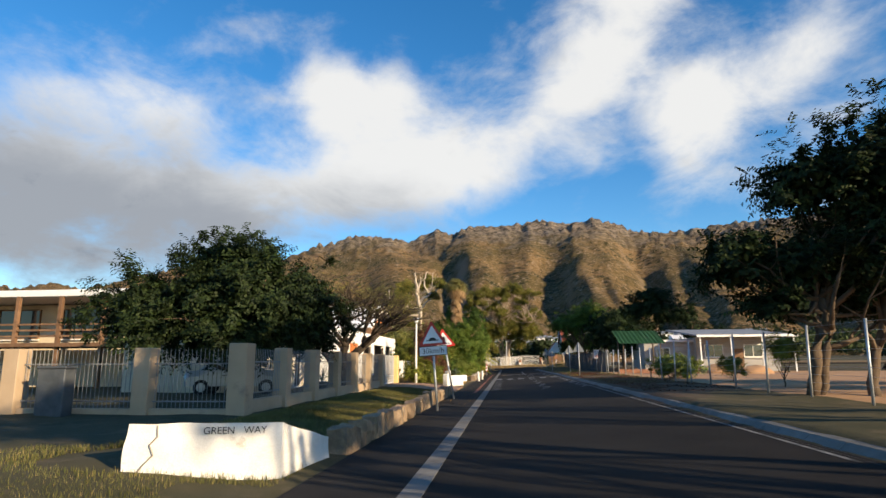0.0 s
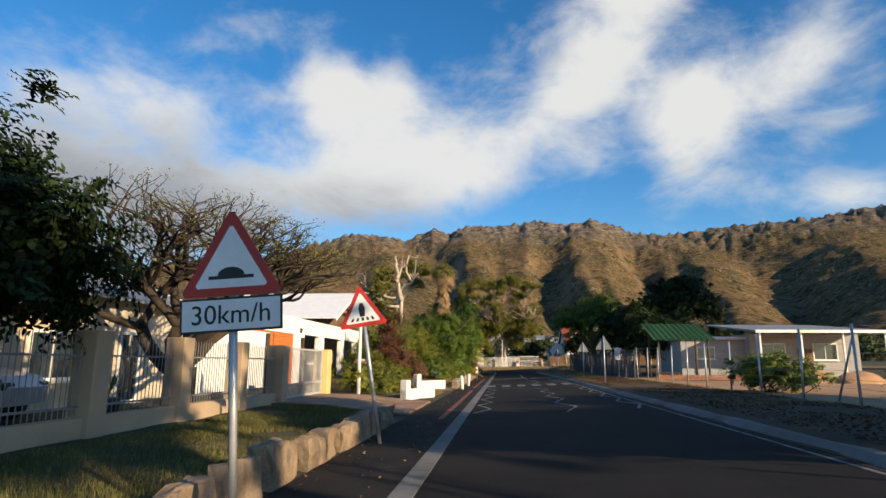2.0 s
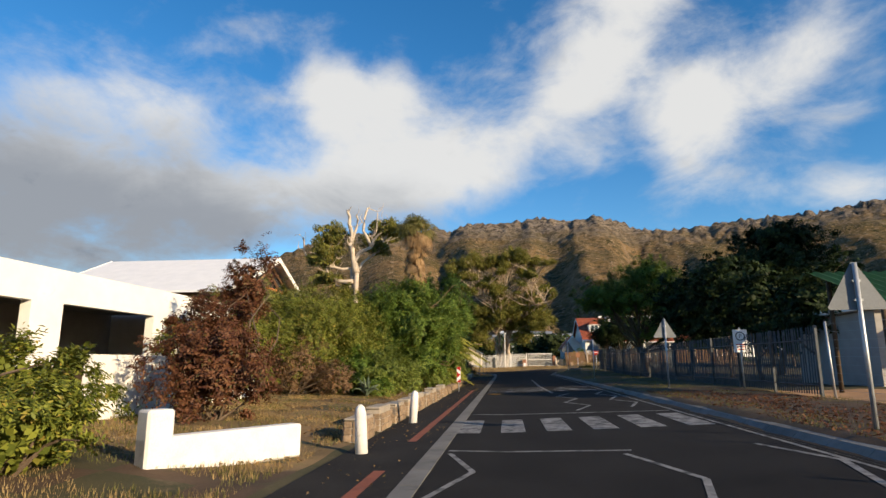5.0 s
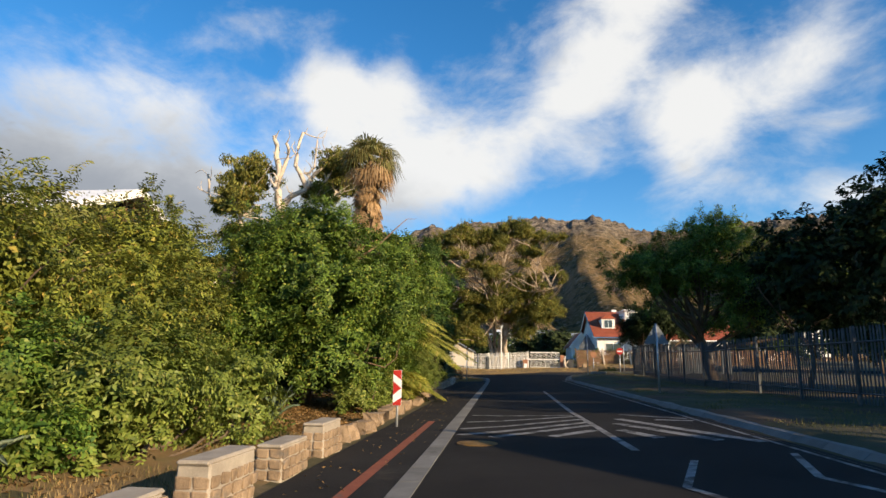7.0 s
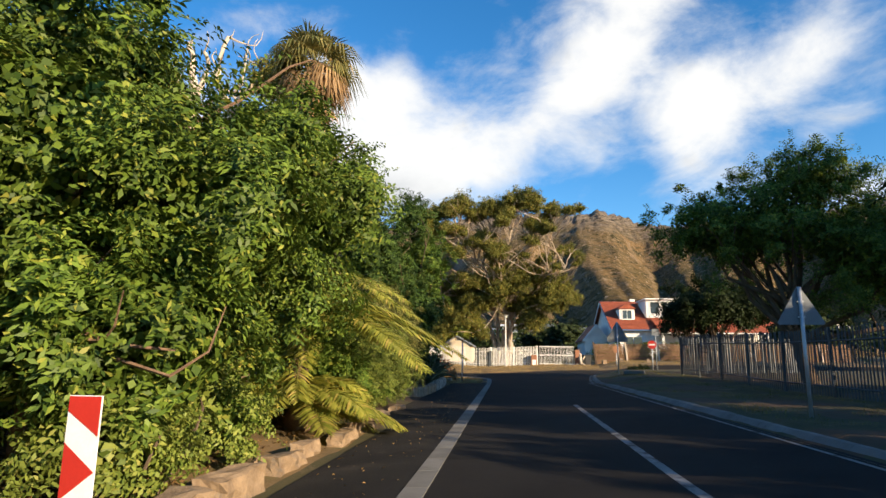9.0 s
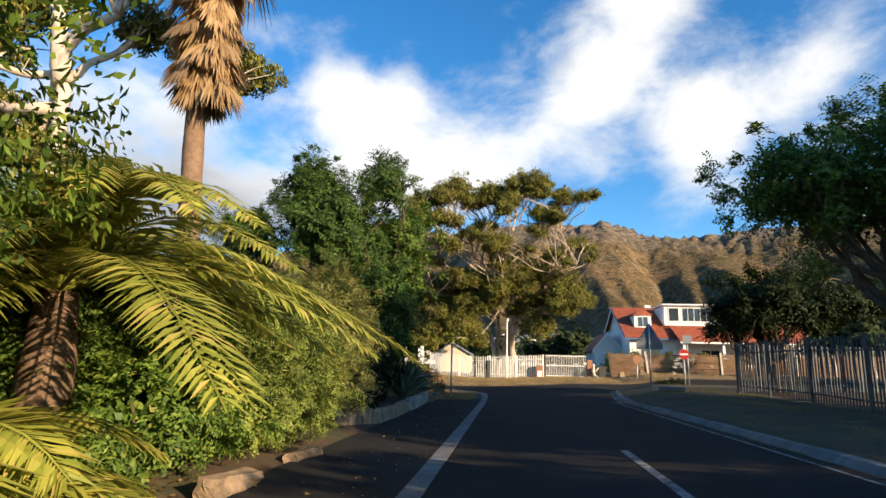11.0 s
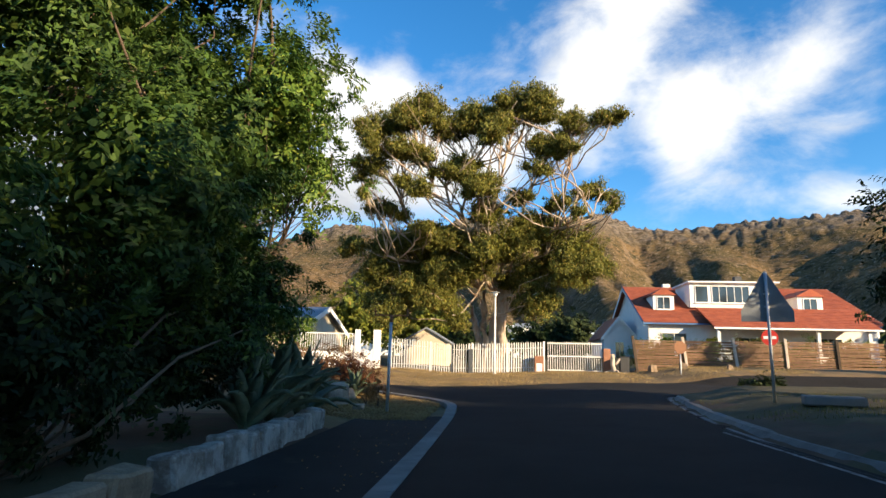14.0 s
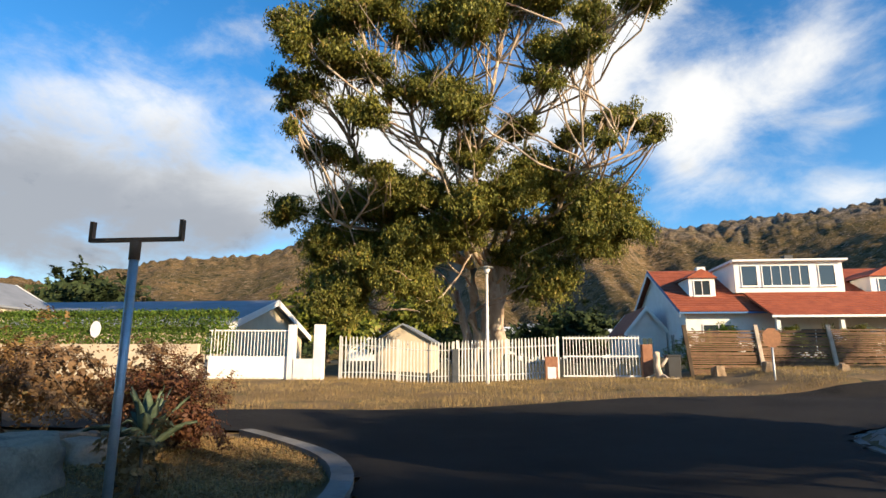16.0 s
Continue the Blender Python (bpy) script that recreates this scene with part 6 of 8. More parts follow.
def school():
    t = thing("prefab_building", (16.2, 64, 0.45), "white single-storey prefabricated building with a flat roof", "building")
    bm = bmesh.new()
    box(bm, (0.0, 0, 1.3), (5.4, 6, 3.0))
    # white building, its walls greyed to stand in for shade
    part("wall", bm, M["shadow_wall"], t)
    bm = bmesh.new()
    box(bm, (0.0, 0, 2.95), (6.0, 6.6, 0.22), bevel=0.02)
    part("roof", bm, M["roof_white"], t)
    for k in (-0.9,):
        add_window(t, (k, -3.02, 1.85), 1.3, 0.9, "y-")
    t = thing("verandah_building", (21.6, 61.0, 0.5), "long grey building with a verandah roof on white posts", "building")
    bm = bmesh.new()
    box(bm, (0.4, 2.6, 1.5), (7.6, 7, 3.4))
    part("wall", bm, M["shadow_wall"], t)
    bm = bmesh.new()
    vs = [bm.verts.new((x, y, z + h)) for x in (-4.3, 4.4) for y, z in ((-4.4, 3.16), (6.4, 4.2)) for h in (0.0, 0.12)]
    bmesh.ops.convex_hull(bm, input=vs)
    part("roof", bm, M["roof_grey"], t, "pale grey sheet roof")
    bm = bmesh.new()
    box(bm, (0.05, -4.46, 3.2), (8.8, 0.06, 0.2))
    part("fascia", bm, M["white_bars"], t)
    for k in range(4):
        bm = bmesh.new()
        box(bm, (-4.0 + 2.7 * k, -4.2, 1.5), (0.11, 0.11, 3.4))
        part("verandah_post", bm, M["white_bars"], t)
    for k in range(2):
        add_window(t, (-1.8 + k * 3.6, -0.92, 1.9), 1.7, 1.2, "y-")
    bm = bmesh.new()
    box(bm, (0.4, -0.93, 1.05), (1.0, 0.06, 2.1))
    part("door", bm, M["wood"], t, "brown timber door")


school()

# loose brick wall and heaps on the sandy lot
t = thing("brick_wall", (13, 51.0, ground_z(13, 51)), "low rough brick wall on the sandy lot", "wall")
bm0 = bmesh.new()
box(bm0, (0, 0, 0), (0.22, 0.11, 0.07), bevel=0.006)
bme = mesh_of("brick", bm0)
random.seed(3)
for r in range(4):
    for k in range(34):
        ob = part("brick", bme, M["brick"], t)
        ob.location = (-3.8 + k * 0.232 + (r % 2) * 0.11, random.uniform(-0.01, 0.01), 0.05 + r * 0.08)
for x, y, s in ((16.5, 48.5, 1.0), (18.6, 47.5, 0.8)):
    bm = bmesh.new()
    bmesh.ops.create_icosphere(bm, subdivisions=3, radius=1)
    for v in bm.verts:
        v.co.z = max(v.co.z, -0.1) * 0.75 * (1 + 0.0)
        v.co.x *= 1.6
        v.co += noise.noise_vector(v.co * 2) * 0.12
        v.co *= s
    ob = solid("sand_heap", bm, M["sand"], "heap of orange sand on the lot", "heap", "sand heaps")
    ob.location = (x, y, ground_z(x, y))

t = thing("concrete_slab", (7.0, 99.6, ground_z(7.0, 99.6)), "loose pale concrete slab lying on the verge", "slab")
bm = bmesh.new()
box(bm, (0, 0, 0.09), (1.1, 0.55, 0.2), bevel=0.03, rot=(0, 0, -18), jitter=0.02)
part("slab", bm, M["concrete"], t)
for x, y, s in ((10.2, 120.5, 0.3), (12.4, 119.8, 0.22), (9.0, 122.2, 0.35), (4.6, 92.4, 0.15)):
    if x > 5:
        ob = solid("rock", rough_stone(s * 1.5, s * 1.2, s, int(x * 7)), M["stone"], "rough brown rock on the dry verge", "rock", "loose rocks")
        ob.location = (x, y, ground_z(x, y))


# ---- red-roofed house at the junction ----
def tile_roof(t, corners, rows, cols, name, lift=0.05):
    """Roof tiles laid on a slope given by (eave left, eave right, ridge right, ridge left), as courses of stepped tiles in one mesh."""
    el, er, rr, rl = [Vector(c) for c in corners]
    n = (er - el).cross(rl - el).normalized()
    bm = bmesh.new()
    for r in range(rows):
        for c in range(cols):
            u0, u1, v0, v1 = c / cols, (c + 0.96) / cols, r / rows, (r + 1.12) / rows
            q = []
            for u, v, h in ((u0, v0, lift + 0.04), (u1, v0, lift + 0.04), (u1, v1, lift), (u0, v1, lift)):
                a, b = el + (er - el) * u, rl + (rr - rl) * u
                q.append(a + (b - a) * min(v, 1.0) + n * h)
            top = [bm.verts.new(p) for p in q]
            bm.faces.new(top)
            lo = [bm.verts.new(q[0] - n * 0.04), bm.verts.new(q[1] - n * 0.04)]
            bm.faces.new((lo[0], lo[1], top[1], top[0]))
    return part(name, bm, M["roof_red"], t, "courses of red roof tiles")


def red_house():
    x0, x1, y0, y1, base, eave, apex = 13.4, 32.6, 141.0, 157.5, 1.3, 5.3, 9.3
    t = gabled("red_roofed_house", "white house with a red tiled roof, dormers and blue gutters", x0, x1, y0, y1, eave, apex, True, M["white"], M["roof_red"], base,
               ((x0, 144.5, 3.2, 1.0, 1.3, "x-"), (x0, 147.6, 3.2, 0.7, 1.3, "x-"), (15.6, y0, 3.6, 2.2, 1.5, "y-"), (28.5, y0, 3.3, 2.4, 1.6, "y-"), (22, y0, 3.2, 2.0, 1.7, "y-")), M["white_bars"], 0.5)
    cx, cy = (x0 + x1) / 2, (y0 + y1) / 2
    ox, oy = x0 - 0.5 - cx, x1 + 0.5 - cx
    ye = y0 - cy - 0.5
    sl = (apex - eave) / ((y1 - y0) / 2)
    ze = eave - base - 0.5 * sl + 0.12
    tile_roof(t, ((ox, ye, ze), (oy, ye, ze), (oy, 0, apex - base + 0.12), (ox, 0, apex - base + 0.12)), 26, 64, "roof_tiles")
    bm = bmesh.new()
    box(bm, (0, ye - 0.06, ze - 0.06), (x1 - x0 + 1.2, 0.12, 0.12))
    part("gutter", bm, M["blue"], t, "blue painted gutter")
    for s in (-1, 1):
        bm = bmesh.new()
        vs = [bm.verts.new(p) for p in ((ox - 0.05, s * ye if s < 0 else ye, ze - 0.12), (ox - 0.05, s * -ye if s < 0 else ye, ze + 0.14), (ox - 0.05, 0, apex - base + 0.28), (ox - 0.05, 0, apex - base), (ox - 0.02, 0, apex - base))]
        bmesh.ops.convex_hull(bm, input=vs)
        if s > 0:
            part("verge_board", bm, M["blue"], t, "blue verge board")
        else:
            bm.free()
    # small gabled dormers
    for dx, w in ((15.4, 1.9), (28.4, 2.2)):
        yf = y0 + 2.2
        zf = eave + 2.2 * sl
        bm = bmesh.new()
        box(bm, (dx - cx, yf - cy + 1.3, zf - base + 0.75), (w, 2.6, 1.7))
        d = part("dormer", bm, M["white"], t, "white gabled dormer")
        bm = bmesh.new()
        hw = w / 2 + 0.2
        vs = [bm.verts.new(p) for p in ((dx - cx - hw, yf - cy - 0.2, zf - base + 1.6), (dx - cx + hw, yf - cy - 0.2, zf - base + 1.6), (dx - cx, yf - cy - 0.2, zf - base + 2.3),
                                        (dx - cx - hw, yf - cy + 4.0, zf - base + 1.6), (dx - cx + hw, yf - cy + 4.0, zf - base + 1.6), (dx - cx, yf - cy + 4.0, zf - base + 2.3))]
        bmesh.ops.convex_hull(bm, input=vs)
        part("dormer_roof", bm, M["roof_red"], d, "red dormer roof")
        add_window(t, (dx - cx, yf - cy - 0.0, zf - base + 0.85), 1.25, 1.2, "y-", None, 2)
    # long white dormer with a wide window, and the lower tiled roof before it
    yf = y0 + 2.4
    bm = bmesh.new()
    box(bm, (21.7 - cx, yf - cy + 2.2, 9.0 - base - 1.0), (7.7, 4.6, 2.3))
    d = part("long_dormer", bm, M["white"], t, "long flat-roofed white dormer")
    bm = bmesh.new()
    box(bm, (21.7 - cx, yf - cy + 2.1, 9.22 - base), (8.2, 5.2, 0.16), bevel=0.02)
    part("dormer_roof", bm, M["roof_white"], d)
    for dx, w in ((18.9, 1.2), (21.5, 3.4), (24.4, 1.2)):
        add_window(t, (dx - cx, yf - cy - 0.1, 8.1 - base), w, 1.6, "y-", None, 5 if w > 2 else 1)
    x2, x3 = 18.2, 31.5
    tile_roof(t, ((x2 - cx, y0 - cy - 2.6, 4.75 - base), (x3 - cx, y0 - cy - 2.6, 4.75 - base), (x3 - cx, y0 - cy + 1.9, 6.75 - base), (x2 - cx, y0 - cy + 1.9, 6.75 - base)), 12, 32, "verandah_tiles")
    bm = bmesh.new()
    vs = [bm.verts.new(p) for p in ((x2 - cx, y0 - cy - 2.6, 4.66 - base), (x3 - cx, y0 - cy - 2.6, 4.66 - base), (x3 - cx, y0 - cy + 1.9, 6.66 - base), (x2 - cx, y0 - cy + 1.9, 6.66 - base),
                                    (x2 - cx, y0 - cy - 2.6, 4.78 - base), (x3 - cx, y0 - cy - 2.6, 4.78 - base), (x3 - cx, y0 - cy + 1.9, 6.76 - base), (x2 - cx, y0 - cy + 1.9, 6.76 - base))]
    bmesh.ops.convex_hull(bm, input=vs)
    part("verandah_roof", bm, M["roof_red"], t)
    bm = bmesh.new()
    box(bm, ((x2 + x3) / 2 - cx, y0 - cy - 2.68, 4.68 - base), (x3 - x2 + 0.2, 0.12, 0.16), bevel=0.02)
    part("verandah_gutter", bm, M["white_bars"], t, "white gutter along the verandah eave")
    for k in range(4):
        bm = bmesh.new()
        box(bm, (x2 + 0.4 + k * 4.0 - cx, y0 - cy - 2.3, 1.6), (0.25, 0.25, 3.9))
        part("verandah_pillar", bm, M["white"], t)
    for dx, h in ((24.6, 1.5), (17.4, 0.6)):
        bm = bmesh.new()
        box(bm, (dx - cx, 0.3, apex - base + h / 2 - 0.1), (0.7, 0.6, h), bevel=0.02)
        part("chimney", bm, M["dark_bars"] if h > 1 else M["white"], t, "dark chimney stack" if h > 1 else "white chimney")
    g = gabled("outbuilding", "small white outbuilding with a red roof", 10.3, 13.3, 146, 154, 4.2, 6.0, False, M["white"], M["roof_red"], 1.35, ((11.8, 146, 2.7, 0.9, 1.9, "y-"),), M["white_bars"], 0.3)


red_house()

# grey-roofed house beyond the hedge, and two more behind the gate
gabled("hedge_house", "low house with a grey sheet roof behind the hedge", -31, -14.0, 127, 139, 3.5, 5.3, True, M["cream"], M["roof_grey"], 0.6, ((-20, 127, 2.2, 1.6, 1.2, "y-"),), M["white_bars"], 0.5)
gabled("cream_gable_house", "cream house with a plain gable behind the hedge", -33, -27, 122, 131, 4.6, 6.2, False, M["cream"], M["roof_grey"], 0.6, (), M["white_bars"], 0.2)
gabled("yard_shed", "low white shed behind the palisade", -7.5, -4.0, 134, 139, 2.9, 3.9, False, M["cream"], M["roof_grey"], 1.0, (), None, 0.2)


def far_town():
    random.seed(12)
    spots = []
    for k in range(46):
        az = random.uniform(-10, 26) if k < 34 else random.uniform(-40, 45)
        r = random.uniform(170, 320)
        spots.append((r * math.sin(radians(az)), 45 + r * math.cos(radians(az)), r))
    for x, y, r in spots:
        if abs(x - 24) < 16 and y < 200:
            continue
        w, d, h = random.uniform(8, 13), random.uniform(6, 9), random.uniform(3, 6)
        z = ground_z(x, min(y, 330)) + max(0, (r - 170)) * 0.055
        t = thing("distant_house", (x, y, z), "small pale house among trees at the mountain foot", "house", "distant houses")
        bm = bmesh.new()
        box(bm, (0, 0, h / 2 - 2), (w, d, h + 4))
        part("wall", bm, M["white"], t)
        bm = bmesh.new()
        vs = [bm.verts.new(p) for p in ((-w / 2 - 0.4, -d / 2 - 0.4, h), (w / 2 + 0.4, -d / 2 - 0.4, h), (w / 2 + 0.4, d / 2 + 0.4, h), (-w / 2 - 0.4, d / 2 + 0.4, h), (-w / 2, 0, h + 1.4), (w / 2, 0, h + 1.4))]
        bmesh.ops.convex_hull(bm, input=vs)
        part("roof", bm, random.choice([M["roof_grey"], M["roof_red"], M["roof_white"], M["roof_grey"]]), t)
        for i in range(3):
            bm = bmesh.new()
            box(bm, (-w / 3 + i * w / 3, -d / 2 - 0.01, h * 0.5), (1.4, 0.06, 1.2))
            part("window", bm, M["glass"], t)


far_town()


# ---- trees and shrubs ----
def shrub(name, ellipsoids, material, label, seed, clump=0.34, length=0.095, width=0.045, cover=1.35, stems=6, group="", low=-0.8, core=0.45, pack=1.0):
    c0 = ellipsoids[0][0]
    z = ground_z(c0[0], c0[1])
    t = thing(name, (c0[0], c0[1], z), label, "shrub", group)
    rng = np.random.default_rng(seed)
    bm = bmesh.new()
    for p in clumps_on(ellipsoids, 2.0, seed + 3, -0.2, 0.7)[:stems * len(ellipsoids)]:
        limb(bm, Vector((rng.uniform(-0.3, 0.3), rng.uniform(-0.3, 0.3), -0.1)), Vector(p) - t.location, 0.035, 0.01, rng, 0.12, 5, 4)
    part("stemwork", bm, M["bark"], t)
    foliage("foliage", ellipsoids, material, seed, clump, length, width, cover, t, low, floor=z - 0.05, core=core, pack=pack)
    return t


D, G_, O_, LT = M["leaf_dark"], M["leaf_mid"], M["leaf_olive"], M["leaf_light"]

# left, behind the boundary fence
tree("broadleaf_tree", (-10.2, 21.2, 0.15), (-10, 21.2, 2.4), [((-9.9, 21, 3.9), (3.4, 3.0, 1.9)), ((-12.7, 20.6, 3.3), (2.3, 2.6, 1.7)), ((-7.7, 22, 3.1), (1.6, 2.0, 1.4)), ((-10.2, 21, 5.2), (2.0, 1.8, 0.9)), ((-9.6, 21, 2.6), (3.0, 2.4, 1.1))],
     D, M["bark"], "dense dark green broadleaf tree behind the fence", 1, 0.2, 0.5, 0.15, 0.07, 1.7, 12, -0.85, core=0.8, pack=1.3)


def coral_tree(base, seed=5):
    rng = np.random.default_rng(seed)
    t = thing("spreading_tree", base, "almost leafless spreading tree with thick dark forked limbs", "tree")
    bm, tips = bmesh.new(), []

    def grow(p, d, l, r, depth):
        q = p + d * l
        limb(bm, p, q, r, r * 0.68, rng, 0.07, 7 if depth < 2 else 4, 4 if depth < 4 else 3)
        if depth == 6:
            tips.append(q)
            return
        n = 3 if depth in (1, 2, 3) else 2
        for k in range(n):
            a = Vector(rng.normal(size=3))
            a.z = abs(a.z) * 0.5
            nd = (d * 0.85 + a * 0.62)
            nd.z = max(nd.z, -0.05) * (0.9 if depth < 2 else 0.75)
            grow(q, nd.normalized(), l * rng.uniform(0.66, 0.86), r * (0.6 if depth == 0 else 0.66 if depth < 3 else 0.56), depth + 1)
    for a in (20, 110, 200, 290, 340):
        d = Vector((math.cos(radians(a)) * 0.75, math.sin(radians(a)) * 0.75, 1.15)).normalized()
        grow(Vector((0, 0, 1.1)), d, 1.6, 0.2, 0)
    tube(bm, [(0.05, 0, -0.2), (0, 0, 0.5), (0, 0.0, 1.35)], [0.42, 0.36, 0.34], 10)
    part("limbwork", bm, M["dark_bark"], t)
    P0 = np.array([list(p) for p in tips])
    idx = rng.integers(len(P0), size=7000)
    pts = P0[idx] + rng.normal(size=(len(idx), 3)) * 0.07
    me = mesh_arrays("leaves", leaf_quads(pts, rng.normal(size=pts.shape), 0.06, 0.026, None, rng), 4, M["leaf_gum"])
    part("foliage", me, None, t, "sparse small leaves at the twig ends")
    t.scale = (1.08, 1.0, 0.82)


coral_tree((-7.6, 27.4, 0.15))

# shrubs by the drive and the lamp
shrub("shrub", [((-5.2, 39.3, 0.6), (1.0, 1.0, 0.62)), ((-5.3, 40.8, 0.45), (0.75, 1.1, 0.5)), ((-4.9, 41.6, 0.4), (0.7, 0.9, 0.45)), ((-6.0, 37.9, 0.8), (0.8, 0.6, 0.85))], O_, "grey-green needle-leaved shrub beside the drive", 21, 0.26, 0.10, 0.034)
shrub("shrub", [((-5.6, 44.4, 0.6), (0.8, 1.0, 0.7)), ((-6.6, 45.5, 0.9), (1.0, 1.2, 0.9))], O_, "grey-green shrub on the verge", 22, 0.26, 0.10, 0.034)
shrub("shrub", [((-6.6, 50.8, 1.3), (1.2, 1.2, 1.3)), ((-7.2, 52.2, 1.7), (1.0, 1.2, 1.4)), ((-8.0, 55.5, 3.6), (0.75, 0.7, 1.3))], M["leaf_bronze"], "bronze-red shrub near the white wall", 23, 0.34, 0.091, 0.047)
shrub("shrub", [((-12.2, 65.2, 2.5), (2.0, 2.0, 2.0)), ((-10.0, 67.0, 2.0), (1.6, 1.8, 1.7))], M["leaf_deep"], "tall green shrubs beside the white carport", 24, 0.36, 0.11, 0.05)
shrub("shrub", [((-9.2, 56.6, 1.6), (1.7, 2.0, 1.5)), ((-9.9, 58.6, 1.9), (1.5, 1.6, 1.5))], O_, "dense olive-green shrub bank above the grass", 25, 0.3, 0.085, 0.038)
shrub("shrub", [((-8.2, 60.6, 1.25), (1.3, 1.1, 1.3)), ((-6.5, 60.4, 0.8), (0.8, 0.8, 0.8))], M["twigs"], "dry pinkish-brown twiggy shrub on the bank", 26, 0.24, 0.07, 0.022, cover=0.5, core=0.1, stems=14)
shrub("shrub", [((-6.0, 61.8, 1.0), (0.9, 0.9, 1.0)), ((-5.0, 60.9, 0.5), (0.5, 0.5, 0.45))], G_, "small green shrub beside the dry one", 126, 0.26, 0.075, 0.035)
shrub("shrub", [((-8.9, 63.0, 2.5), (2.6, 3.0, 1.95)), ((-7.2, 65.5, 1.9), (1.8, 2.0, 1.8)), ((-7.9, 67.2, 3.3), (1.6, 2.0, 1.6))], O_, "large olive-green feathery shrub on the bank", 27, 0.34, 0.10, 0.036, cover=1.0, core=0.5, pack=1.8)
shrub("shrub", [((-5.0, 62.4, 0.95), (1.2, 1.7, 1.1)), ((-4.6, 64.4, 0.8), (0.9, 1.1, 0.85))], LT, "bright green shrub above the kerb blocks", 28, 0.26, 0.08, 0.036)
shrub("shrub", [((-11.5, 67, 3.2), (2.4, 3.0, 2.2)), ((-9.4, 69, 3.3), (1.8, 2.0, 1.8)), ((-12.2, 64.8, 3.9), (2.0, 2.0, 1.5)), ((-9.7, 66.0, 3.5), (1.8, 1.9, 1.5))], M["leaf_sage"], "olive shrub below the gable house", 29, 0.38, 0.14, 0.06, pack=1.8)
tree("broadleaf_tree", (-5.6, 71.6, 0.25), (-5.4, 71.4, 2.4), [((-5.6, 71.3, 3.6), (2.5, 2.7, 1.7)), ((-5.6, 71.7, 5.2), (1.5, 1.6, 1.0)), ((-6.9, 71.2, 4.6), (1.2, 1.6, 1.0)), ((-3.7, 71.9, 3.3), (1.3, 1.9, 1.1)), ((-3.7, 71.0, 1.6), (0.9, 1.5, 1.1)), ((-4.3, 74.6, 2.9), (1.5, 2.1, 1.6)), ((-2.9, 75.0, 4.2), (0.9, 1.3, 0.9)), ((-3.7, 74.4, 4.8), (1.2, 1.4, 1.0)), ((-4.6, 70.8, 1.7), (1.4, 1.9, 1.2)), ((-6.7, 70.4, 2.3), (1.5, 1.5, 1.3))],
     M["leaf_rich"], M["palm_bark"], "broad glossy-leaved tree leaning over the footpath", 31, 0.17, 0.42, 0.105, 0.042, 1.35, 14, -0.85, core=0.7, pack=1.3)
# leaf colour kept deep to carry the shade below the leaning tree
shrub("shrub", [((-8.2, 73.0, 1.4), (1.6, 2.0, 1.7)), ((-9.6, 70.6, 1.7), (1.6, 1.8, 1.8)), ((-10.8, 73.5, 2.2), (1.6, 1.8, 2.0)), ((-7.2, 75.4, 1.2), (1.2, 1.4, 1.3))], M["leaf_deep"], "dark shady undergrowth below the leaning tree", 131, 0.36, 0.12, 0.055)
shrub("shrub", [((-4.5, 80.0, 0.75), (1.2, 1.7, 0.9)), ((-5.2, 81.2, 1.2), (1.1, 1.1, 1.1))], G_, "low leafy green shrub by the kerb stones", 132, 0.24, 0.075, 0.034)
shrub("shrub", [((-3.8, 70.6, 0.6), (0.6, 1.1, 0.6)), ((-4.0, 72.8, 0.7), (0.8, 1.3, 0.8))], LT, "low bright green ground shrub under the tree", 32, 0.24, 0.075, 0.036)
shrub("shrub", [((-5.6, 79.6, 2.2), (1.2, 1.4, 2.0)), ((-6.6, 77.6, 2.8), (1.3, 1.6, 1.9))], G_, "tall green shrub behind the stones", 33, 0.34, 0.09, 0.04)
shrub("shrub", [((-4.5, 83.4, 1.5), (1.5, 2.2, 1.6)), ((-4.3, 82.6, 0.7), (1.3, 2.4, 0.95)), ((-5.4, 84.6, 2.0), (1.6, 1.6, 1.35))], LT, "big rounded pale green shrub hanging over the footpath", 34, 0.2, 0.052, 0.024, cover=1.15, core=0.3, pack=1.7)
shrub("shrub", [((-4.9, 88.3, 2.2), (1.4, 1.8, 2.1)), ((-5.3, 86.6, 2.0), (1.4, 1.4, 1.8)), ((-4.7, 87.4, 0.8), (1.1, 1.9, 0.8))], M["leaf_sage"], "tall olive-brown twiggy shrub above the stone wall", 35, 0.26, 0.062, 0.022, cover=0.95, core=0.25, pack=1.5)
# the deep leaf colour stands in for shade on this tree
tree("broadleaf_tree", (-6.6, 95.6, 0.4), (-6.3, 96, 3.2), [((-6.0, 96.8, 5.4), (2.5, 2.8, 2.6)), ((-4.8, 93.8, 3.7), (1.7, 2.0, 1.9)), ((-6.8, 93.6, 6.6), (2.0, 2.0, 2.0)), ((-5.6, 96.0, 2.4), (1.7, 2.6, 1.8)), ((-5.2, 96.4, 9.0), (1.3, 1.4, 1.4)), ((-8.6, 97, 9.0), (1.9, 1.8, 1.7)), ((-7.4, 96.8, 7.2), (2.1, 2.0, 1.7)), ((-11.4, 97, 6.9), (1.7, 1.8, 1.5)), ((-5.3, 98.5, 2.5), (1.4, 1.5, 1.2)), ((-5.4, 91.0, 2.6), (1.4, 1.7, 2.0))],
     M["leaf_deep"], M["bark"], "tall leafy tree with drooping leaves above the wall, darkened as in shade", 36, 0.2, 0.42, 0.13, 0.05, 0.95, 16, -0.9)
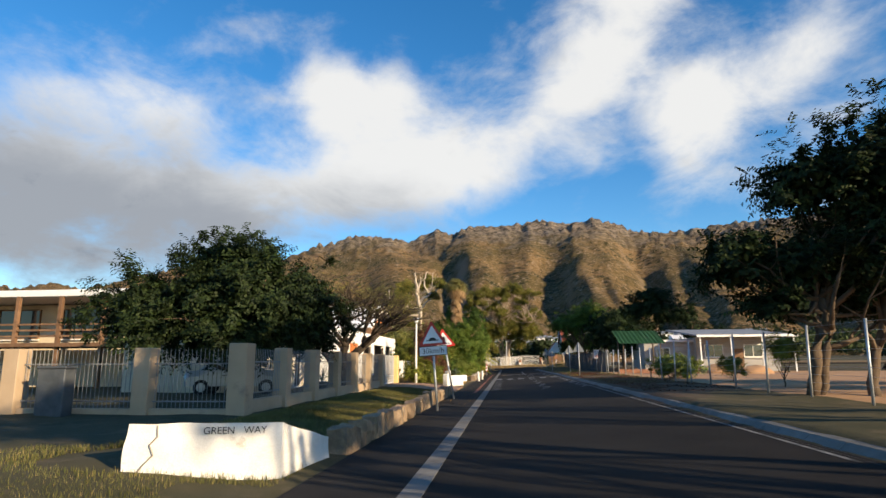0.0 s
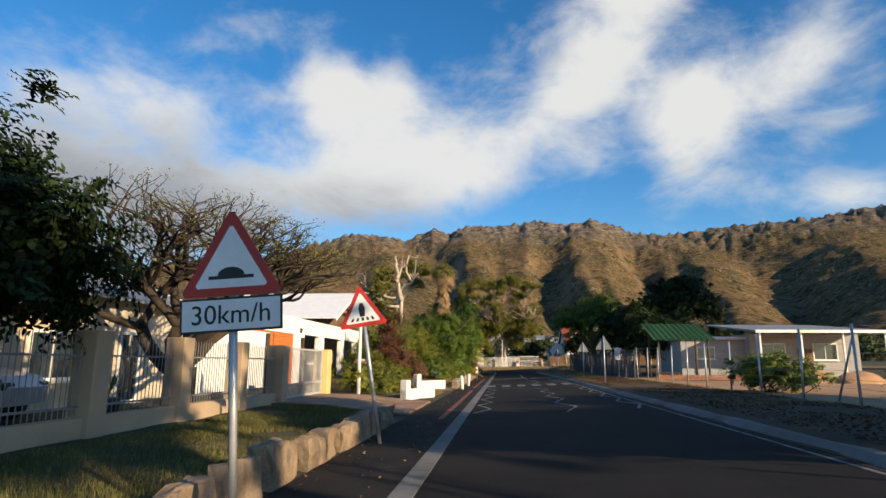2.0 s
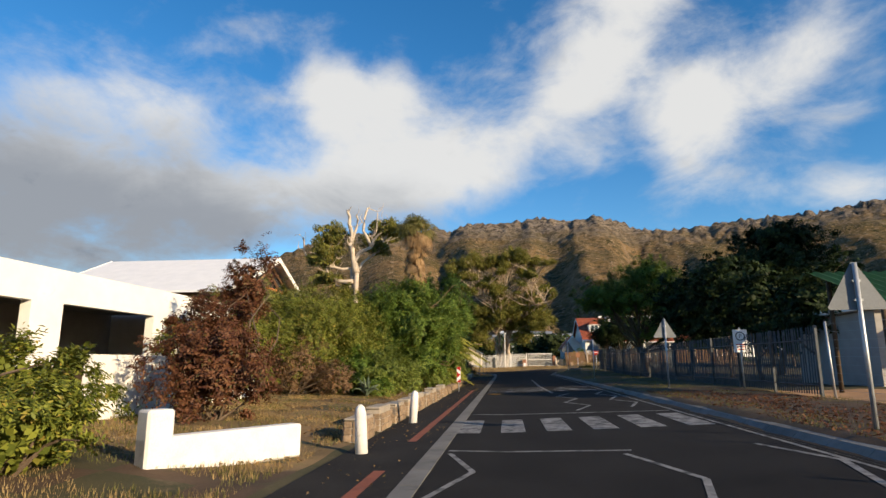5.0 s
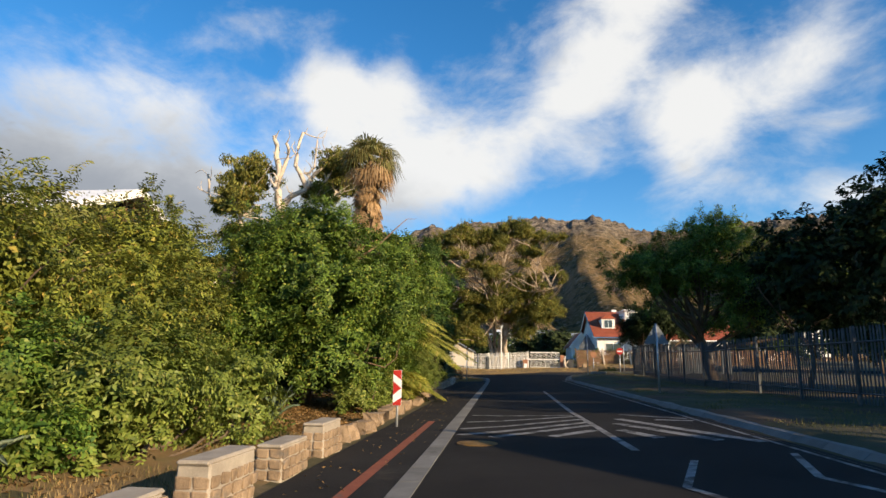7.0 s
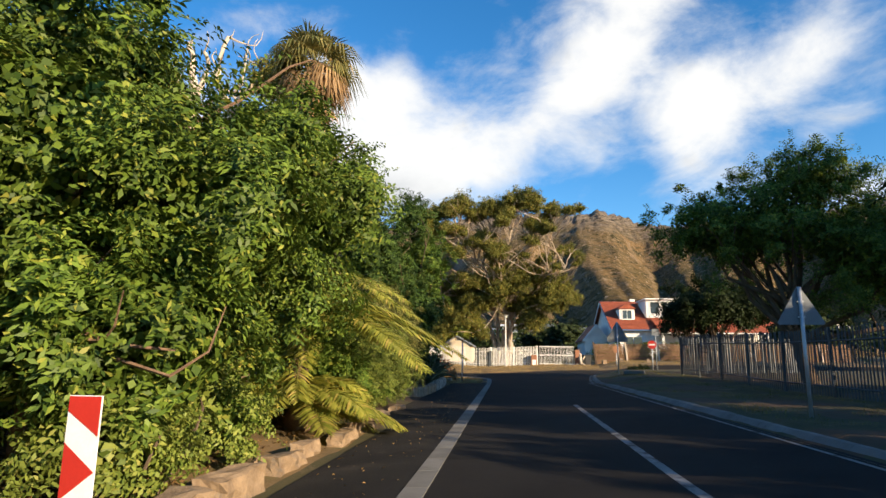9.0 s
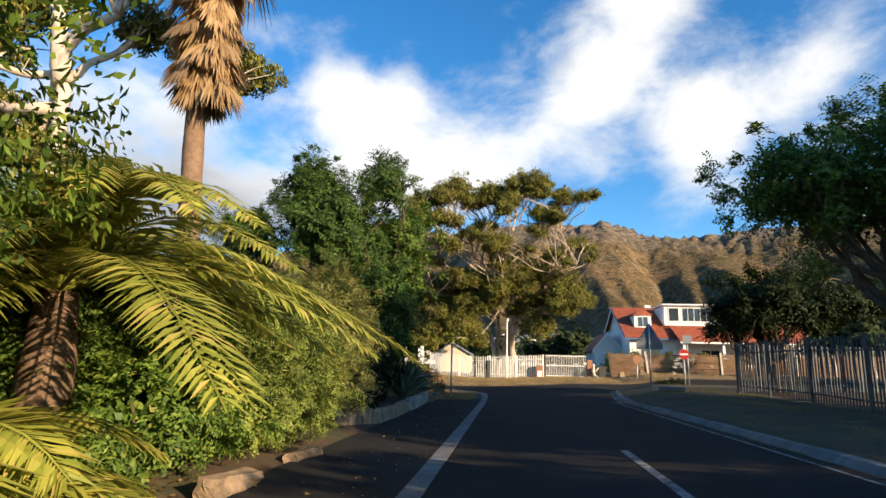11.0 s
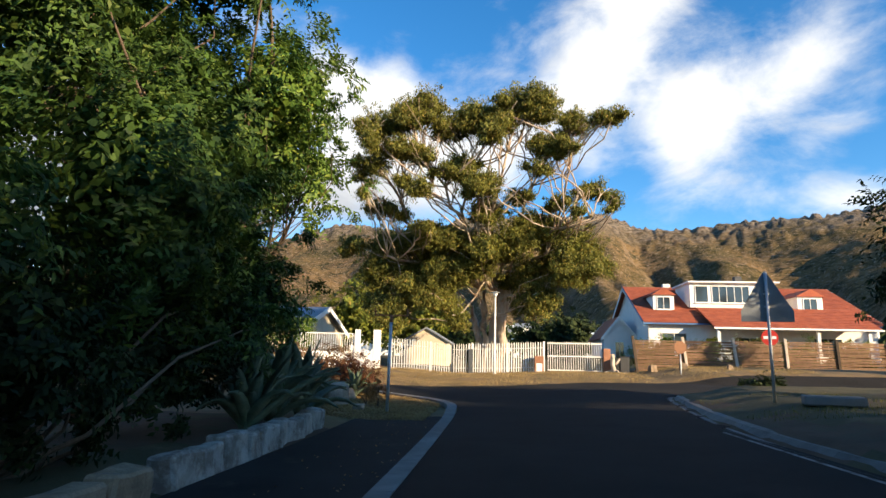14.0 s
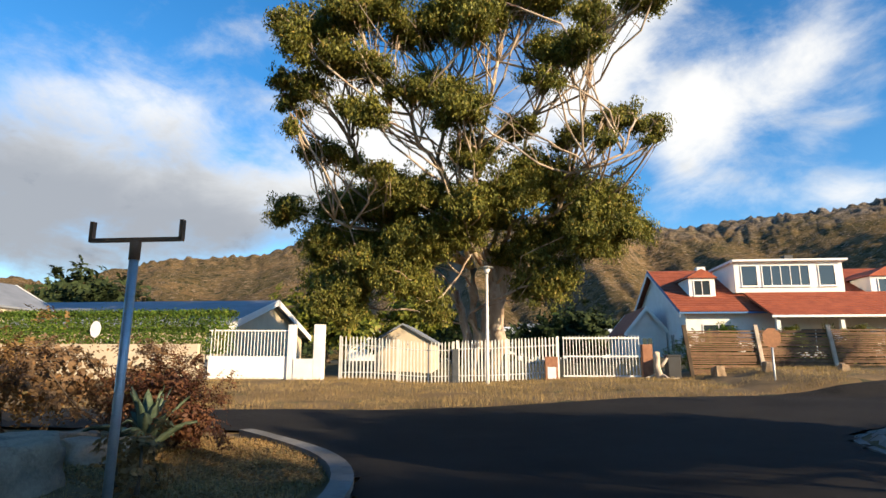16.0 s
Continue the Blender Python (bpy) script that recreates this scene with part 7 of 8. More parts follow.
tree("broadleaf_tree", (-6.9, 101.2, 0.4), (-6.3, 101, 3.4), [((-4.6, 97.8, 7.0), (1.4, 1.5, 1.5)), ((-5.2, 100.2, 6.0), (1.7, 1.9, 1.9)), ((-6.6, 101.6, 7.4), (1.6, 1.6, 1.3)), ((-7.3, 101.4, 4.6), (1.2, 1.3, 0.9)), ((-4.9, 99.6, 8.0), (1.0, 1.1, 0.8))],
     G_, M["bark"], "slender bright green tree with open feathery sprays", 38, 0.12, 0.36, 0.14, 0.055, 0.85, 14, -0.8, core=0.2)
# near-black leaves fill in the shade under the tree by colour
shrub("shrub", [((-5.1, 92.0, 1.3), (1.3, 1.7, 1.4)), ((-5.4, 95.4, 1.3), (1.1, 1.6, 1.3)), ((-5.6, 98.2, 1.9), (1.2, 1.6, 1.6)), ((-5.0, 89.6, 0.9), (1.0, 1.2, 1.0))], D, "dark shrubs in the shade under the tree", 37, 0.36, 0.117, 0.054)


def fan_palm(x, y, h):
    z = ground_z(x, y)
    t = thing("fan_palm", (x, y, z), "tall fan palm with a skirt of dead brown fronds", "palm")
    rng = np.random.default_rng(3)
    bm = bmesh.new()
    tube(bm, [(0.1 * math.sin(k * 0.5), 0, -0.2 + k * (h + 0.2) / 14) for k in range(15)], [0.27 - 0.006 * k + 0.015 * (k % 2) for k in range(15)], 12)
    part("trunk", bm, M["palm_bark"], t)
    top = Vector((0.1 * math.sin(7), 0, h))
    for k in range(210):
        dead = k >= 70
        az = k * 2.399 + rng.uniform(-0.3, 0.3)
        el = math.asin(rng.uniform(-0.75, 1.0)) if not dead else rng.uniform(-1.45, -0.85)
        d = Vector((math.cos(az) * math.cos(el), math.sin(az) * math.cos(el), math.sin(el)))
        s = top + (Vector((0, 0, rng.uniform(-0.25, 0.2))) if not dead else Vector((math.cos(az) * 0.24, math.sin(az) * 0.24, -rng.uniform(0.3, 4.0))))
        c = s + d * (rng.uniform(0.65, 1.05) if not dead else rng.uniform(0.2, 0.5)) + Vector((0, 0, -0.08))
        bm = bmesh.new()
        tube(bm, [s, c], [0.022, 0.014], 4)
        side = d.cross(Vector((0, 0, 1))).normalized()
        R = rng.uniform(0.65, 1.1) if dead else rng.uniform(0.8, 1.3)
        for i in range(21):
            a = (-1.75 + 3.5 * i / 20) * (0.3 if dead else 1) + rng.uniform(-0.05, 0.05)
            ray = d * math.cos(a) + side * math.sin(a)
            w = (side * math.cos(a) - d * math.sin(a)) * 0.035
            m0 = c + ray * R * 0.6 + Vector((0, 0, 0.05 * R))
            droop = (rng.uniform(0.05, 0.4) if el > 0.3 else rng.uniform(0.3, 0.75)) if not dead else 0.1
            tip = c + ray * R * rng.uniform(0.85, 1.0) + Vector((0, 0, -droop * R))
            v = [bm.verts.new(p) for p in (c, m0 - w, tip, m0 + w)]
            bm.faces.new(v)
        part("dead_frond" if dead else "frond", bm, M["frond_dry"] if dead or el < -0.45 else M["frond_fan"], t)


fan_palm(-7.2, 84.9, 12.0)


def feather_palm(x, y, h, n, L, seed, label):
    z = ground_z(x, y)
    t = thing("feather_palm", (x, y, z), label, "palm")
    rng = np.random.default_rng(seed)
    bm = bmesh.new()
    tube(bm, [(0, 0, -0.2), (0, 0, h * 0.6), (0, 0, h)], [0.3, 0.28, 0.2], 10)
    part("trunk", bm, M["palm_bark"], t)
    for k in range(n):
        az = k * 2.399 + rng.uniform(-0.2, 0.2)
        el = rng.uniform(0.0, 1.3)
        ln = L * rng.uniform(0.8, 1.15)
        hd = Vector((math.cos(az), math.sin(az), 0))
        side = Vector((-math.sin(az), math.cos(az), 0))
        pts = []
        for i in range(9):
            u = i / 8
            pts.append(Vector((0, 0, h)) + hd * (ln * math.cos(el) * u + 0.25 * ln * u * u * math.sin(el)) + Vector((0, 0, ln * math.sin(el) * u - ln * 0.75 * u * u * (0.6 + 0.5 * math.sin(el)))))
        bm = bmesh.new()
        tube(bm, pts, [0.022 - 0.002 * i for i in range(9)], 4)
        for i in range(66):
            u = 0.1 + 0.88 * i / 65
            f = u * 8
            j = min(int(f), 7)
            p = pts[j].lerp(pts[j + 1], f - j)
            tang = (pts[j + 1] - pts[j]).normalized()
            l = 0.52 * math.sin(math.pi * min(0.12 + u * 0.88, 0.97)) ** 0.6 + 0.06
            for s in (-1, 1):
                d = (side * s * 0.8 + tang * 0.65 + Vector((0, 0, rng.uniform(-0.25, 0.12)))).normalized()
                tip = p + d * l + Vector((0, 0, -0.1 * l))
                w = tang * 0.03
                bm.faces.new([bm.verts.new(q) for q in (p - w, p + d * l * 0.5 - w * 1.1 + Vector((0, 0, 0.015)), tip, p + d * l * 0.5 + w * 1.1 + Vector((0, 0, 0.015)))])
        part("frond", bm, M["frond"], t)


feather_palm(-5.0, 78.8, 2.0, 50, 3.9, 6, "feather palm with long arching yellow-green fronds")
feather_palm(-4.1, 76.6, 0.4, 26, 2.0, 8, "small feather palm with fine arching fronds by the stones")


def cluster_tree(name, label, base, clusters, bark, leaf, seed, stems, fork_z, r, clump=0.6, length=0.32, width=0.12, hang=True, cover=1.2):
    """A gum: pale stems forking into long bare limbs, each ending in a separate cloud of hanging leaves."""
    rng = np.random.default_rng(seed)
    t = thing(name, base, label, "tree")
    b0 = Vector(base)
    bm = bmesh.new()
    forks = []
    for dx, dy, k in stems:
        p0, p1 = Vector((dx * 0.25, dy * 0.25, -0.3)), Vector((dx, dy, fork_z * k))
        pts = limb(bm, p0, p1, r, r * 0.72, rng, 0.04, 10, 6)
        forks.append((pts[-1], r * 0.62))
    part("trunk", bm, bark, t)
    bm = bmesh.new()
    nodes = list(forks)
    for (c, rad) in sorted(clusters, key=lambda q: q[0][2]):
        q = Vector(c) - b0
        best = min(nodes, key=lambda f: (q - f[0]).length + (6 if f[0].z > q.z - 0.3 else 0) + 0.25 * abs(f[0].z - q.z))
        rr = max(0.085, best[1] * 0.82)
        pts = limb(bm, best[0], q - Vector((0, 0, rad[2] * 0.3)), rr, rr * 0.5, rng, 0.07, 7, 7)
        nodes.append((pts[3], rr * 0.85))
        nodes.append((pts[5], rr * 0.7))
        for i in range(7):
            e = q + Vector((rng.normal() * rad[0] * 0.6, rng.normal() * rad[1] * 0.6, abs(rng.normal()) * rad[2] * 0.55))
            limb(bm, pts[int(rng.integers(4, 7))], e, rr * 0.35, 0.012, rng, 0.1, 4, 4)
    part("limbwork", bm, bark, t)
    foliage("crown", clusters, leaf, seed, clump, length, width, cover, t, -0.45, hang, core=0.35)
    return t


def gum_tree(x, y):
    """A towering gum: pale stems, boughs fanning out, flat-topped leaf clouds leaning out over the street above a denser skirt."""
    rng = np.random.default_rng(77)
    z0 = ground_z(x, y)
    t = thing("gum_tree", (x, y, z0), "towering gum tree with pale peeling trunks and separate leaf clouds", "tree")
    # x and height of each cloud over the foot, half width, half height
    caps = [(-6.5, 13.2, 0.80, 1.09), (-5.7, 14.0, 0.86, 0.71), (-4.6, 14.1, 1.01, 0.92), (-3.4, 14.6, 1.01, 1.09), (-1.4, 14.4, 1.15, 1.01), (-0.2, 14.4, 0.71, 1.01), (1.5, 15.1, 1.37, 1.09), (2.7, 14.9, 1.09, 1.01)]
    caps += [(0.7, 14.1, 0.86, 0.63), (5.1, 14.4, 0.92, 0.71), (6.2, 13.9, 0.86, 0.43), (3.3, 13.0, 1.01, 0.63), (4.1, 12.5, 0.63, 0.63), (0.1, 12.8, 0.80, 0.52), (-2.8, 13.8, 0.80, 0.63)]
    tufts_ = [(-5.2, 12.5, 1.21, 0.66), (-4.0, 12.3, 0.84, 0.60), (-6.8, 11.7, 0.91, 0.60), (-7.5, 11.3, 0.54, 0.48), (-1.7, 12.1, 0.75, 0.54), (-2.2, 11.3, 0.91, 0.60), (-4.9, 10.8, 0.54, 0.42), (-6.4, 9.7, 0.96, 0.60), (-3.8, 10.2, 0.66, 0.54), (-7.4, 10.2, 0.36, 0.42)]
    tufts_ += [(-3.7, 8.3, 0.60, 0.30), (-0.3, 10.5, 1.08, 0.84), (-0.2, 9.5, 1.26, 0.84), (2.8, 11.4, 0.60, 0.48), (3.9, 10.1, 0.60, 0.54), (1.6, 10.2, 0.73, 0.42), (6.1, 11.0, 0.91, 0.54), (5.4, 10.6, 0.42, 0.30), (7.2, 9.9, 0.42, 0.66), (5.0, 9.1, 0.42, 0.30)]
    skirt = [(-8.7, 7.8, 0.94, 0.66), (-6.7, 8.2, 1.40, 0.94), (-4.6, 8.0, 1.60, 1.01), (-2.6, 8.0, 1.54, 1.01), (-0.6, 8.0, 1.47, 1.01), (1.6, 8.0, 1.60, 1.07), (3.1, 8.7, 1.60, 1.01), (4.8, 8.5, 1.34, 1.07), (5.8, 7.2, 1.27, 1.40), (4.2, 7.0, 1.60, 1.34), (4.6, 5.9, 1.34, 0.94), (-7.3, 6.5, 1.20, 0.94)]
    skirt += [(-5.0, 6.5, 1.60, 0.94), (-2.6, 6.1, 1.67, 1.14), (-0.9, 6.6, 1.54, 1.1), (2.4, 6.3, 1.40, 1.1), (-4.5, 5.0, 1.20, 0.80), (-3.2, 4.4, 1.30, 0.90), (-7.4, 4.6, 1.07, 1.20), (-5.9, 3.8, 1.20, 1.14), (2.9, 4.4, 1.14, 1.27), (-1.9, 3.2, 0.70, 0.80)]
    bm, nodes = bmesh.new(), []
    for dx, dy, h, r in ((-1.3, -0.6, 4.4, 0.26), (1.5, -1.6, 6.6, 0.56), (0.3, -1.9, 6.4, 0.4), (-0.4, -1.2, 5.4, 0.3)):
        pts = limb(bm, Vector((-0.2 + dx * 0.25, dy * 0.1, -0.3)), Vector((dx, dy, h)), r, r * 0.7, rng, 0.05, 10, 7)
        nodes += [(p, r * 0.6) for p in pts[4:]]
    part("trunk", bm, M["pale_bark"], t)
    bm = bmesh.new()
    for ex, ey, ez, r in ((-5.2, -6.6, 10.7, 0.14), (-3.3, -8.2, 11.5, 0.14), (-0.9, -6.6, 12.3, 0.13), (1.0, -8.2, 12.5, 0.14), (3.0, -6.6, 12.1, 0.14), (4.7, -7.8, 12.4, 0.12), (-6.4, -4.7, 7.1, 0.17), (4.8, -3.1, 7.3, 0.17), (5.8, -7.1, 8.9, 0.10)):
        f = min(nodes[:16], key=lambda n: abs(n[0].x - ex * 0.2) + abs(n[0].z - 5.5))
        pts = limb(bm, f[0], Vector((ex, ey, ez)), r, r * 0.45, rng, 0.09, 8, 9)
        nodes += [(p, r * (1 - 0.055 * k)) for k, p in enumerate(pts) if k > 2]
    for grp, out, low, hi in ((caps, -8.7, -0.75, 4), (tufts_, -7.2, -0.8, 3), (skirt, -3.9, -0.85, 1)):
        cl = []
        for cx, cz, rx, rz in grp:
            c = Vector((cx, out + rng.uniform(-1.7, 1.7), cz))
            cl.append(((x + c.x, y + c.y, z0 + c.z), (rx * 1.06, rx * 1.1, rz * 1.18)))
            for q in range(3 if hi > 1 else 2):
                o = Vector((rng.uniform(-1.15, 1.15) * rx, rng.uniform(-1.1, 1.1) * rx, rng.uniform(-0.75, 0.45) * rz))
                k = rng.uniform(0.45, 0.75)
                cl.append(((x + c.x + o.x, y + c.y + o.y, z0 + c.z + o.z), (rx * k, rx * k, rz * k * 1.1)))
            below = sorted(nodes, key=lambda n: (c - n[0]).length + (9 if n[0].z > c.z - 1.2 else 0))
            for k in range(hi):
                f = below[min(k * 2, len(below) - 1)]
                e = c + Vector((rng.uniform(-0.6, 0.6) * rx, rng.uniform(-0.6, 0.6) * rx, -0.1 * rz))
                r = max(0.045, f[1] * 0.28)
                pts = limb(bm, f[0], e, r, 0.04, rng, 0.08, 6, 6)
                for q in range(5):
                    limb(bm, pts[2 + q], c + Vector((rng.normal() * rx * 0.55, rng.normal() * rx * 0.55, rng.uniform(-0.1, 0.5) * rz)), r * 0.4, 0.015, rng, 0.1, 4, 4)
        foliage("crown", cl, M["leaf_gum"], 74 + hi, 0.32, 0.16, 0.055, 0.85 if hi > 1 else 0.95, t, low, True, core=0.45 if hi > 1 else 0.7, pack=2.0)
    part("limbwork", bm, M["pale_bark"], t)


gum_tree(-0.5, 127.0)

# part-dead gum with bleached limbs beside the palm
dgx, dgy = -12.9, 87.0
dead = [((-15.0, 87.2, 12.0), (1.5, 1.4, 1.5)), ((-15.5, 86.6, 10.3), (1.6, 1.5, 1.2)), ((-15.3, 87.4, 8.6), (1.2, 1.3, 1.0)), ((-9.9, 87.6, 12.9), (1.3, 1.3, 1.0)), ((-11.0, 88, 11.2), (1.0, 1.0, 0.7)), ((-11.9, 96.6, 14.2), (1.7, 1.4, 1.0)), ((-13.6, 96.2, 13.6), (1.3, 1.2, 0.9)), ((-12.6, 95.6, 14.9), (1.2, 1.2, 0.7)), ((-13.8, 87.6, 7.2), (1.3, 1.3, 1.0))]
dg = cluster_tree("half_dead_gum", "part-dead gum with bleached bare limbs and a few leaf tufts", (dgx, dgy, ground_z(dgx, dgy)), dead, M["dead_wood"], M["leaf_gum"], 78, ((0.3, 0, 1.0), (-0.2, 0.3, 1.02)), 8.6, 0.27, 0.4, 0.2, 0.07, True, 1.5)
rng_d = np.random.default_rng(4)
for p0, p1, ra in (((0.3, 0, 8.3), (-0.3, 0.1, 11.0), 0.17), ((-0.3, 0.1, 11.0), (-0.75, 0.2, 14.0), 0.12), ((-0.3, 0.1, 11.0), (0.1, 0.0, 13.4), 0.08), ((0.3, 0, 8.3), (1.5, 0.2, 10.6), 0.15), ((1.5, 0.2, 10.6), (1.1, 0.1, 14.1), 0.09),
                   ((1.5, 0.2, 10.6), (2.4, 0.1, 11.9), 0.09), ((1.3, 0.2, 11.6), (2.0, 0.1, 13.6), 0.05), ((0, 0, 7.6), (-2.4, 0.1, 9.6), 0.11), ((-2.4, 0.1, 9.6), (-4.6, 0, 11.6), 0.07), ((2.4, 0.1, 11.9), (2.7, 0.1, 13.0), 0.05)):
    bm = bmesh.new()
    pts = limb(bm, p0, p1, ra * 1.7, ra * 0.9, rng_d, 0.12, 8, 7)
    for k in range(4):
        a = pts[int(rng_d.integers(2, 8))]
        limb(bm, a, a + Vector((rng_d.normal() * 0.5, rng_d.normal() * 0.3, rng_d.uniform(0.2, 1.1))), ra * 0.5, 0.012, rng_d, 0.2, 5, 5)
    part("bare_limb", bm, M["dead_wood"], dg, "bleached bare limb")

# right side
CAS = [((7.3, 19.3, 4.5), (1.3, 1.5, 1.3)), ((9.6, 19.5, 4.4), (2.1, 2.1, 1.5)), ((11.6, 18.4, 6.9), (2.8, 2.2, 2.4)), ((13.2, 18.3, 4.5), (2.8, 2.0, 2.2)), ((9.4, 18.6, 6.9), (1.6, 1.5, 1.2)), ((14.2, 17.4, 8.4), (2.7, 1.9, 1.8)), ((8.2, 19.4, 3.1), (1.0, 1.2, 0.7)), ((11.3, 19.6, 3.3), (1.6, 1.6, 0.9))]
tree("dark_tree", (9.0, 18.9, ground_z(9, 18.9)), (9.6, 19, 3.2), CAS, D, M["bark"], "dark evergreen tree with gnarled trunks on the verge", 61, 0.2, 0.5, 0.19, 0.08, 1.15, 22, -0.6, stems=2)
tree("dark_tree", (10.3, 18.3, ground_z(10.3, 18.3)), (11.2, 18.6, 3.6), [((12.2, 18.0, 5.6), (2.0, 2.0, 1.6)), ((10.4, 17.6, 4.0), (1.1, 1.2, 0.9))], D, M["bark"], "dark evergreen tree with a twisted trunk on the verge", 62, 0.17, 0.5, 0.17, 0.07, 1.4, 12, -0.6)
# trees right of the view, never seen, added to cast the street's shade
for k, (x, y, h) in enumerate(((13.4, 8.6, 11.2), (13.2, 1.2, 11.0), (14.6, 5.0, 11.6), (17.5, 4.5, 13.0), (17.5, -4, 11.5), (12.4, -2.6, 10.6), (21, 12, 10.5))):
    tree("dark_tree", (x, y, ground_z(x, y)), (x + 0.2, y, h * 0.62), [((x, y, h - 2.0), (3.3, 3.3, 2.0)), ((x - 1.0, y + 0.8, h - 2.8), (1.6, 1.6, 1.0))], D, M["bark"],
         "unseen bare-trunked dark evergreen tree, added to shade the street", 163 + k, 0.2, 0.7, 0.42, 0.24, 1.0, 10, -0.5, core=0.4, stems=2)
# more unseen trees, added so that shade crosses the road farther on
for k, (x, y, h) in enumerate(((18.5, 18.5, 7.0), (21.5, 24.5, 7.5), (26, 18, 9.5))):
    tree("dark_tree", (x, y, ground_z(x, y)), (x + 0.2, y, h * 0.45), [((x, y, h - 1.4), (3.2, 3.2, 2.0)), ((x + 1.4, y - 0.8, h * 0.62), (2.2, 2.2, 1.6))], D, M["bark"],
         "unseen dark evergreen tree, added to shade the road ahead", 193 + k, 0.22, 0.7, 0.42, 0.24, 1.0, 10, -0.6, core=0.4)
# unseen pines, added to throw shade on the left-hand tree and the road
for k, (x, y, h) in enumerate(((40, 61.0, 22), (42, 64.5, 23.5), (39, 67, 21.5))):
    tree("shade_pine", (x, y, ground_z(x, y)), (x, y, h * 0.55), [((x, y, h - 4), (3.6, 3.4, 4.0)), ((x + 1, y - 0.8, h * 0.5), (3.4, 3.0, 4.5))], D, M["bark"], "unseen tall dark pine, added to shade the street and its left-hand trees", 203 + k, 0.35, 0.9, 0.6, 0.32, 1.2, 12, -0.7, core=0.5)
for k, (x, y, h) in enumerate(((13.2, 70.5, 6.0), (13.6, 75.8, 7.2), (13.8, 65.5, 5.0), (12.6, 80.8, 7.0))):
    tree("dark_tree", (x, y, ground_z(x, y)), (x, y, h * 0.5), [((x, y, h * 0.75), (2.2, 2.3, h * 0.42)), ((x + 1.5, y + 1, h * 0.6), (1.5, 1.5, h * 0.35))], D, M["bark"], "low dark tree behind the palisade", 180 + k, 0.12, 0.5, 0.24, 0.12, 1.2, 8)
shrub("shrub", [((9.7, 37.2, 1.25), (1.15, 1.2, 0.85)), ((10.5, 36.6, 1.0), (0.8, 0.9, 0.6))], LT, "rounded bright green shrub inside the wire fence", 71, 0.32, 0.117, 0.068)
tree("sapling", (10.6, 24.5, ground_z(10.6, 24.5)), (10.7, 24.5, 1.2), [((10.7, 24.5, 1.9), (0.7, 0.7, 0.6))], O_, M["bark"], "thin twiggy sapling on the sandy lot", 72, 0.04, 0.3, 0.069, 0.034, 1.4, 9)
tree("sapling", (11.0, 31.0, ground_z(11, 31)), (11, 31, 0.8), [((11, 31, 1.3), (0.6, 0.6, 0.5))], O_, M["bark"], "thin twiggy sapling on the sandy lot", 73, 0.03, 0.3, 0.069, 0.034, 1.4, 9)
tree("broadleaf_tree", (12.0, 90.4, ground_z(12.0, 90.4)), (11.6, 90.4, 3.6), [((11.4, 90.4, 7.0), (4.0, 3.3, 2.7)), ((8.3, 90.4, 6.9), (2.1, 2.3, 1.7)), ((14.2, 88.4, 5.2), (3.0, 2.8, 2.6)), ((12.4, 90, 9.0), (2.4, 2.2, 1.1)), ((17.2, 90.2, 6.6), (3.0, 2.8, 2.3))],
     M["leaf_rich"], M["bark"], "large spreading broadleaf tree behind the palisade", 64, 0.3, 0.55, 0.14, 0.06, 0.9, 20, -0.8, core=0.3)
tree("dark_tree", (11.8, 100.8, ground_z(11.8, 100.8)), (11.8, 100.8, 2.6), [((11.6, 100.4, 4.6), (2.7, 2.6, 1.6)), ((9.9, 99.8, 3.9), (1.5, 1.6, 1.1)), ((14, 101, 4.6), (2.4, 2.4, 1.8))], D, M["bark"], "dark rounded tree at the junction's corner", 65, 0.25, 0.6, 0.172, 0.069, 1.4, 12)
tree("pine_tree", (18.8, 81.5, ground_z(18.8, 81.5)), (18.8, 81.5, 5.5), [((18.8, 81.5, 8.4), (4.6, 3.8, 1.5)), ((16, 81, 7.0), (2.4, 2.4, 1.0)), ((22, 82.5, 7.3), (2.8, 2.6, 1.1)), ((19.3, 80.5, 10.0), (2.9, 2.7, 0.9)), ((18.2, 82, 5.9), (2.6, 2.4, 0.9))], D, M["bark"], "flat-topped dark pine beyond the school roofs", 66, 0.26, 0.5, 0.24, 0.10, 1.2, 16)
tree("conifer", (33, 110, ground_z(33, 110)), (33, 110, 5), [((33, 110, 4), (2.4, 2.4, 2.5)), ((33, 110, 7), (1.8, 1.8, 2.0)), ((33, 110, 10), (1.0, 1.0, 2.0))], D, M["bark"], "dark conical conifer behind the houses", 67, 0.2, 0.5, 0.3, 0.12, 1.4, 8)
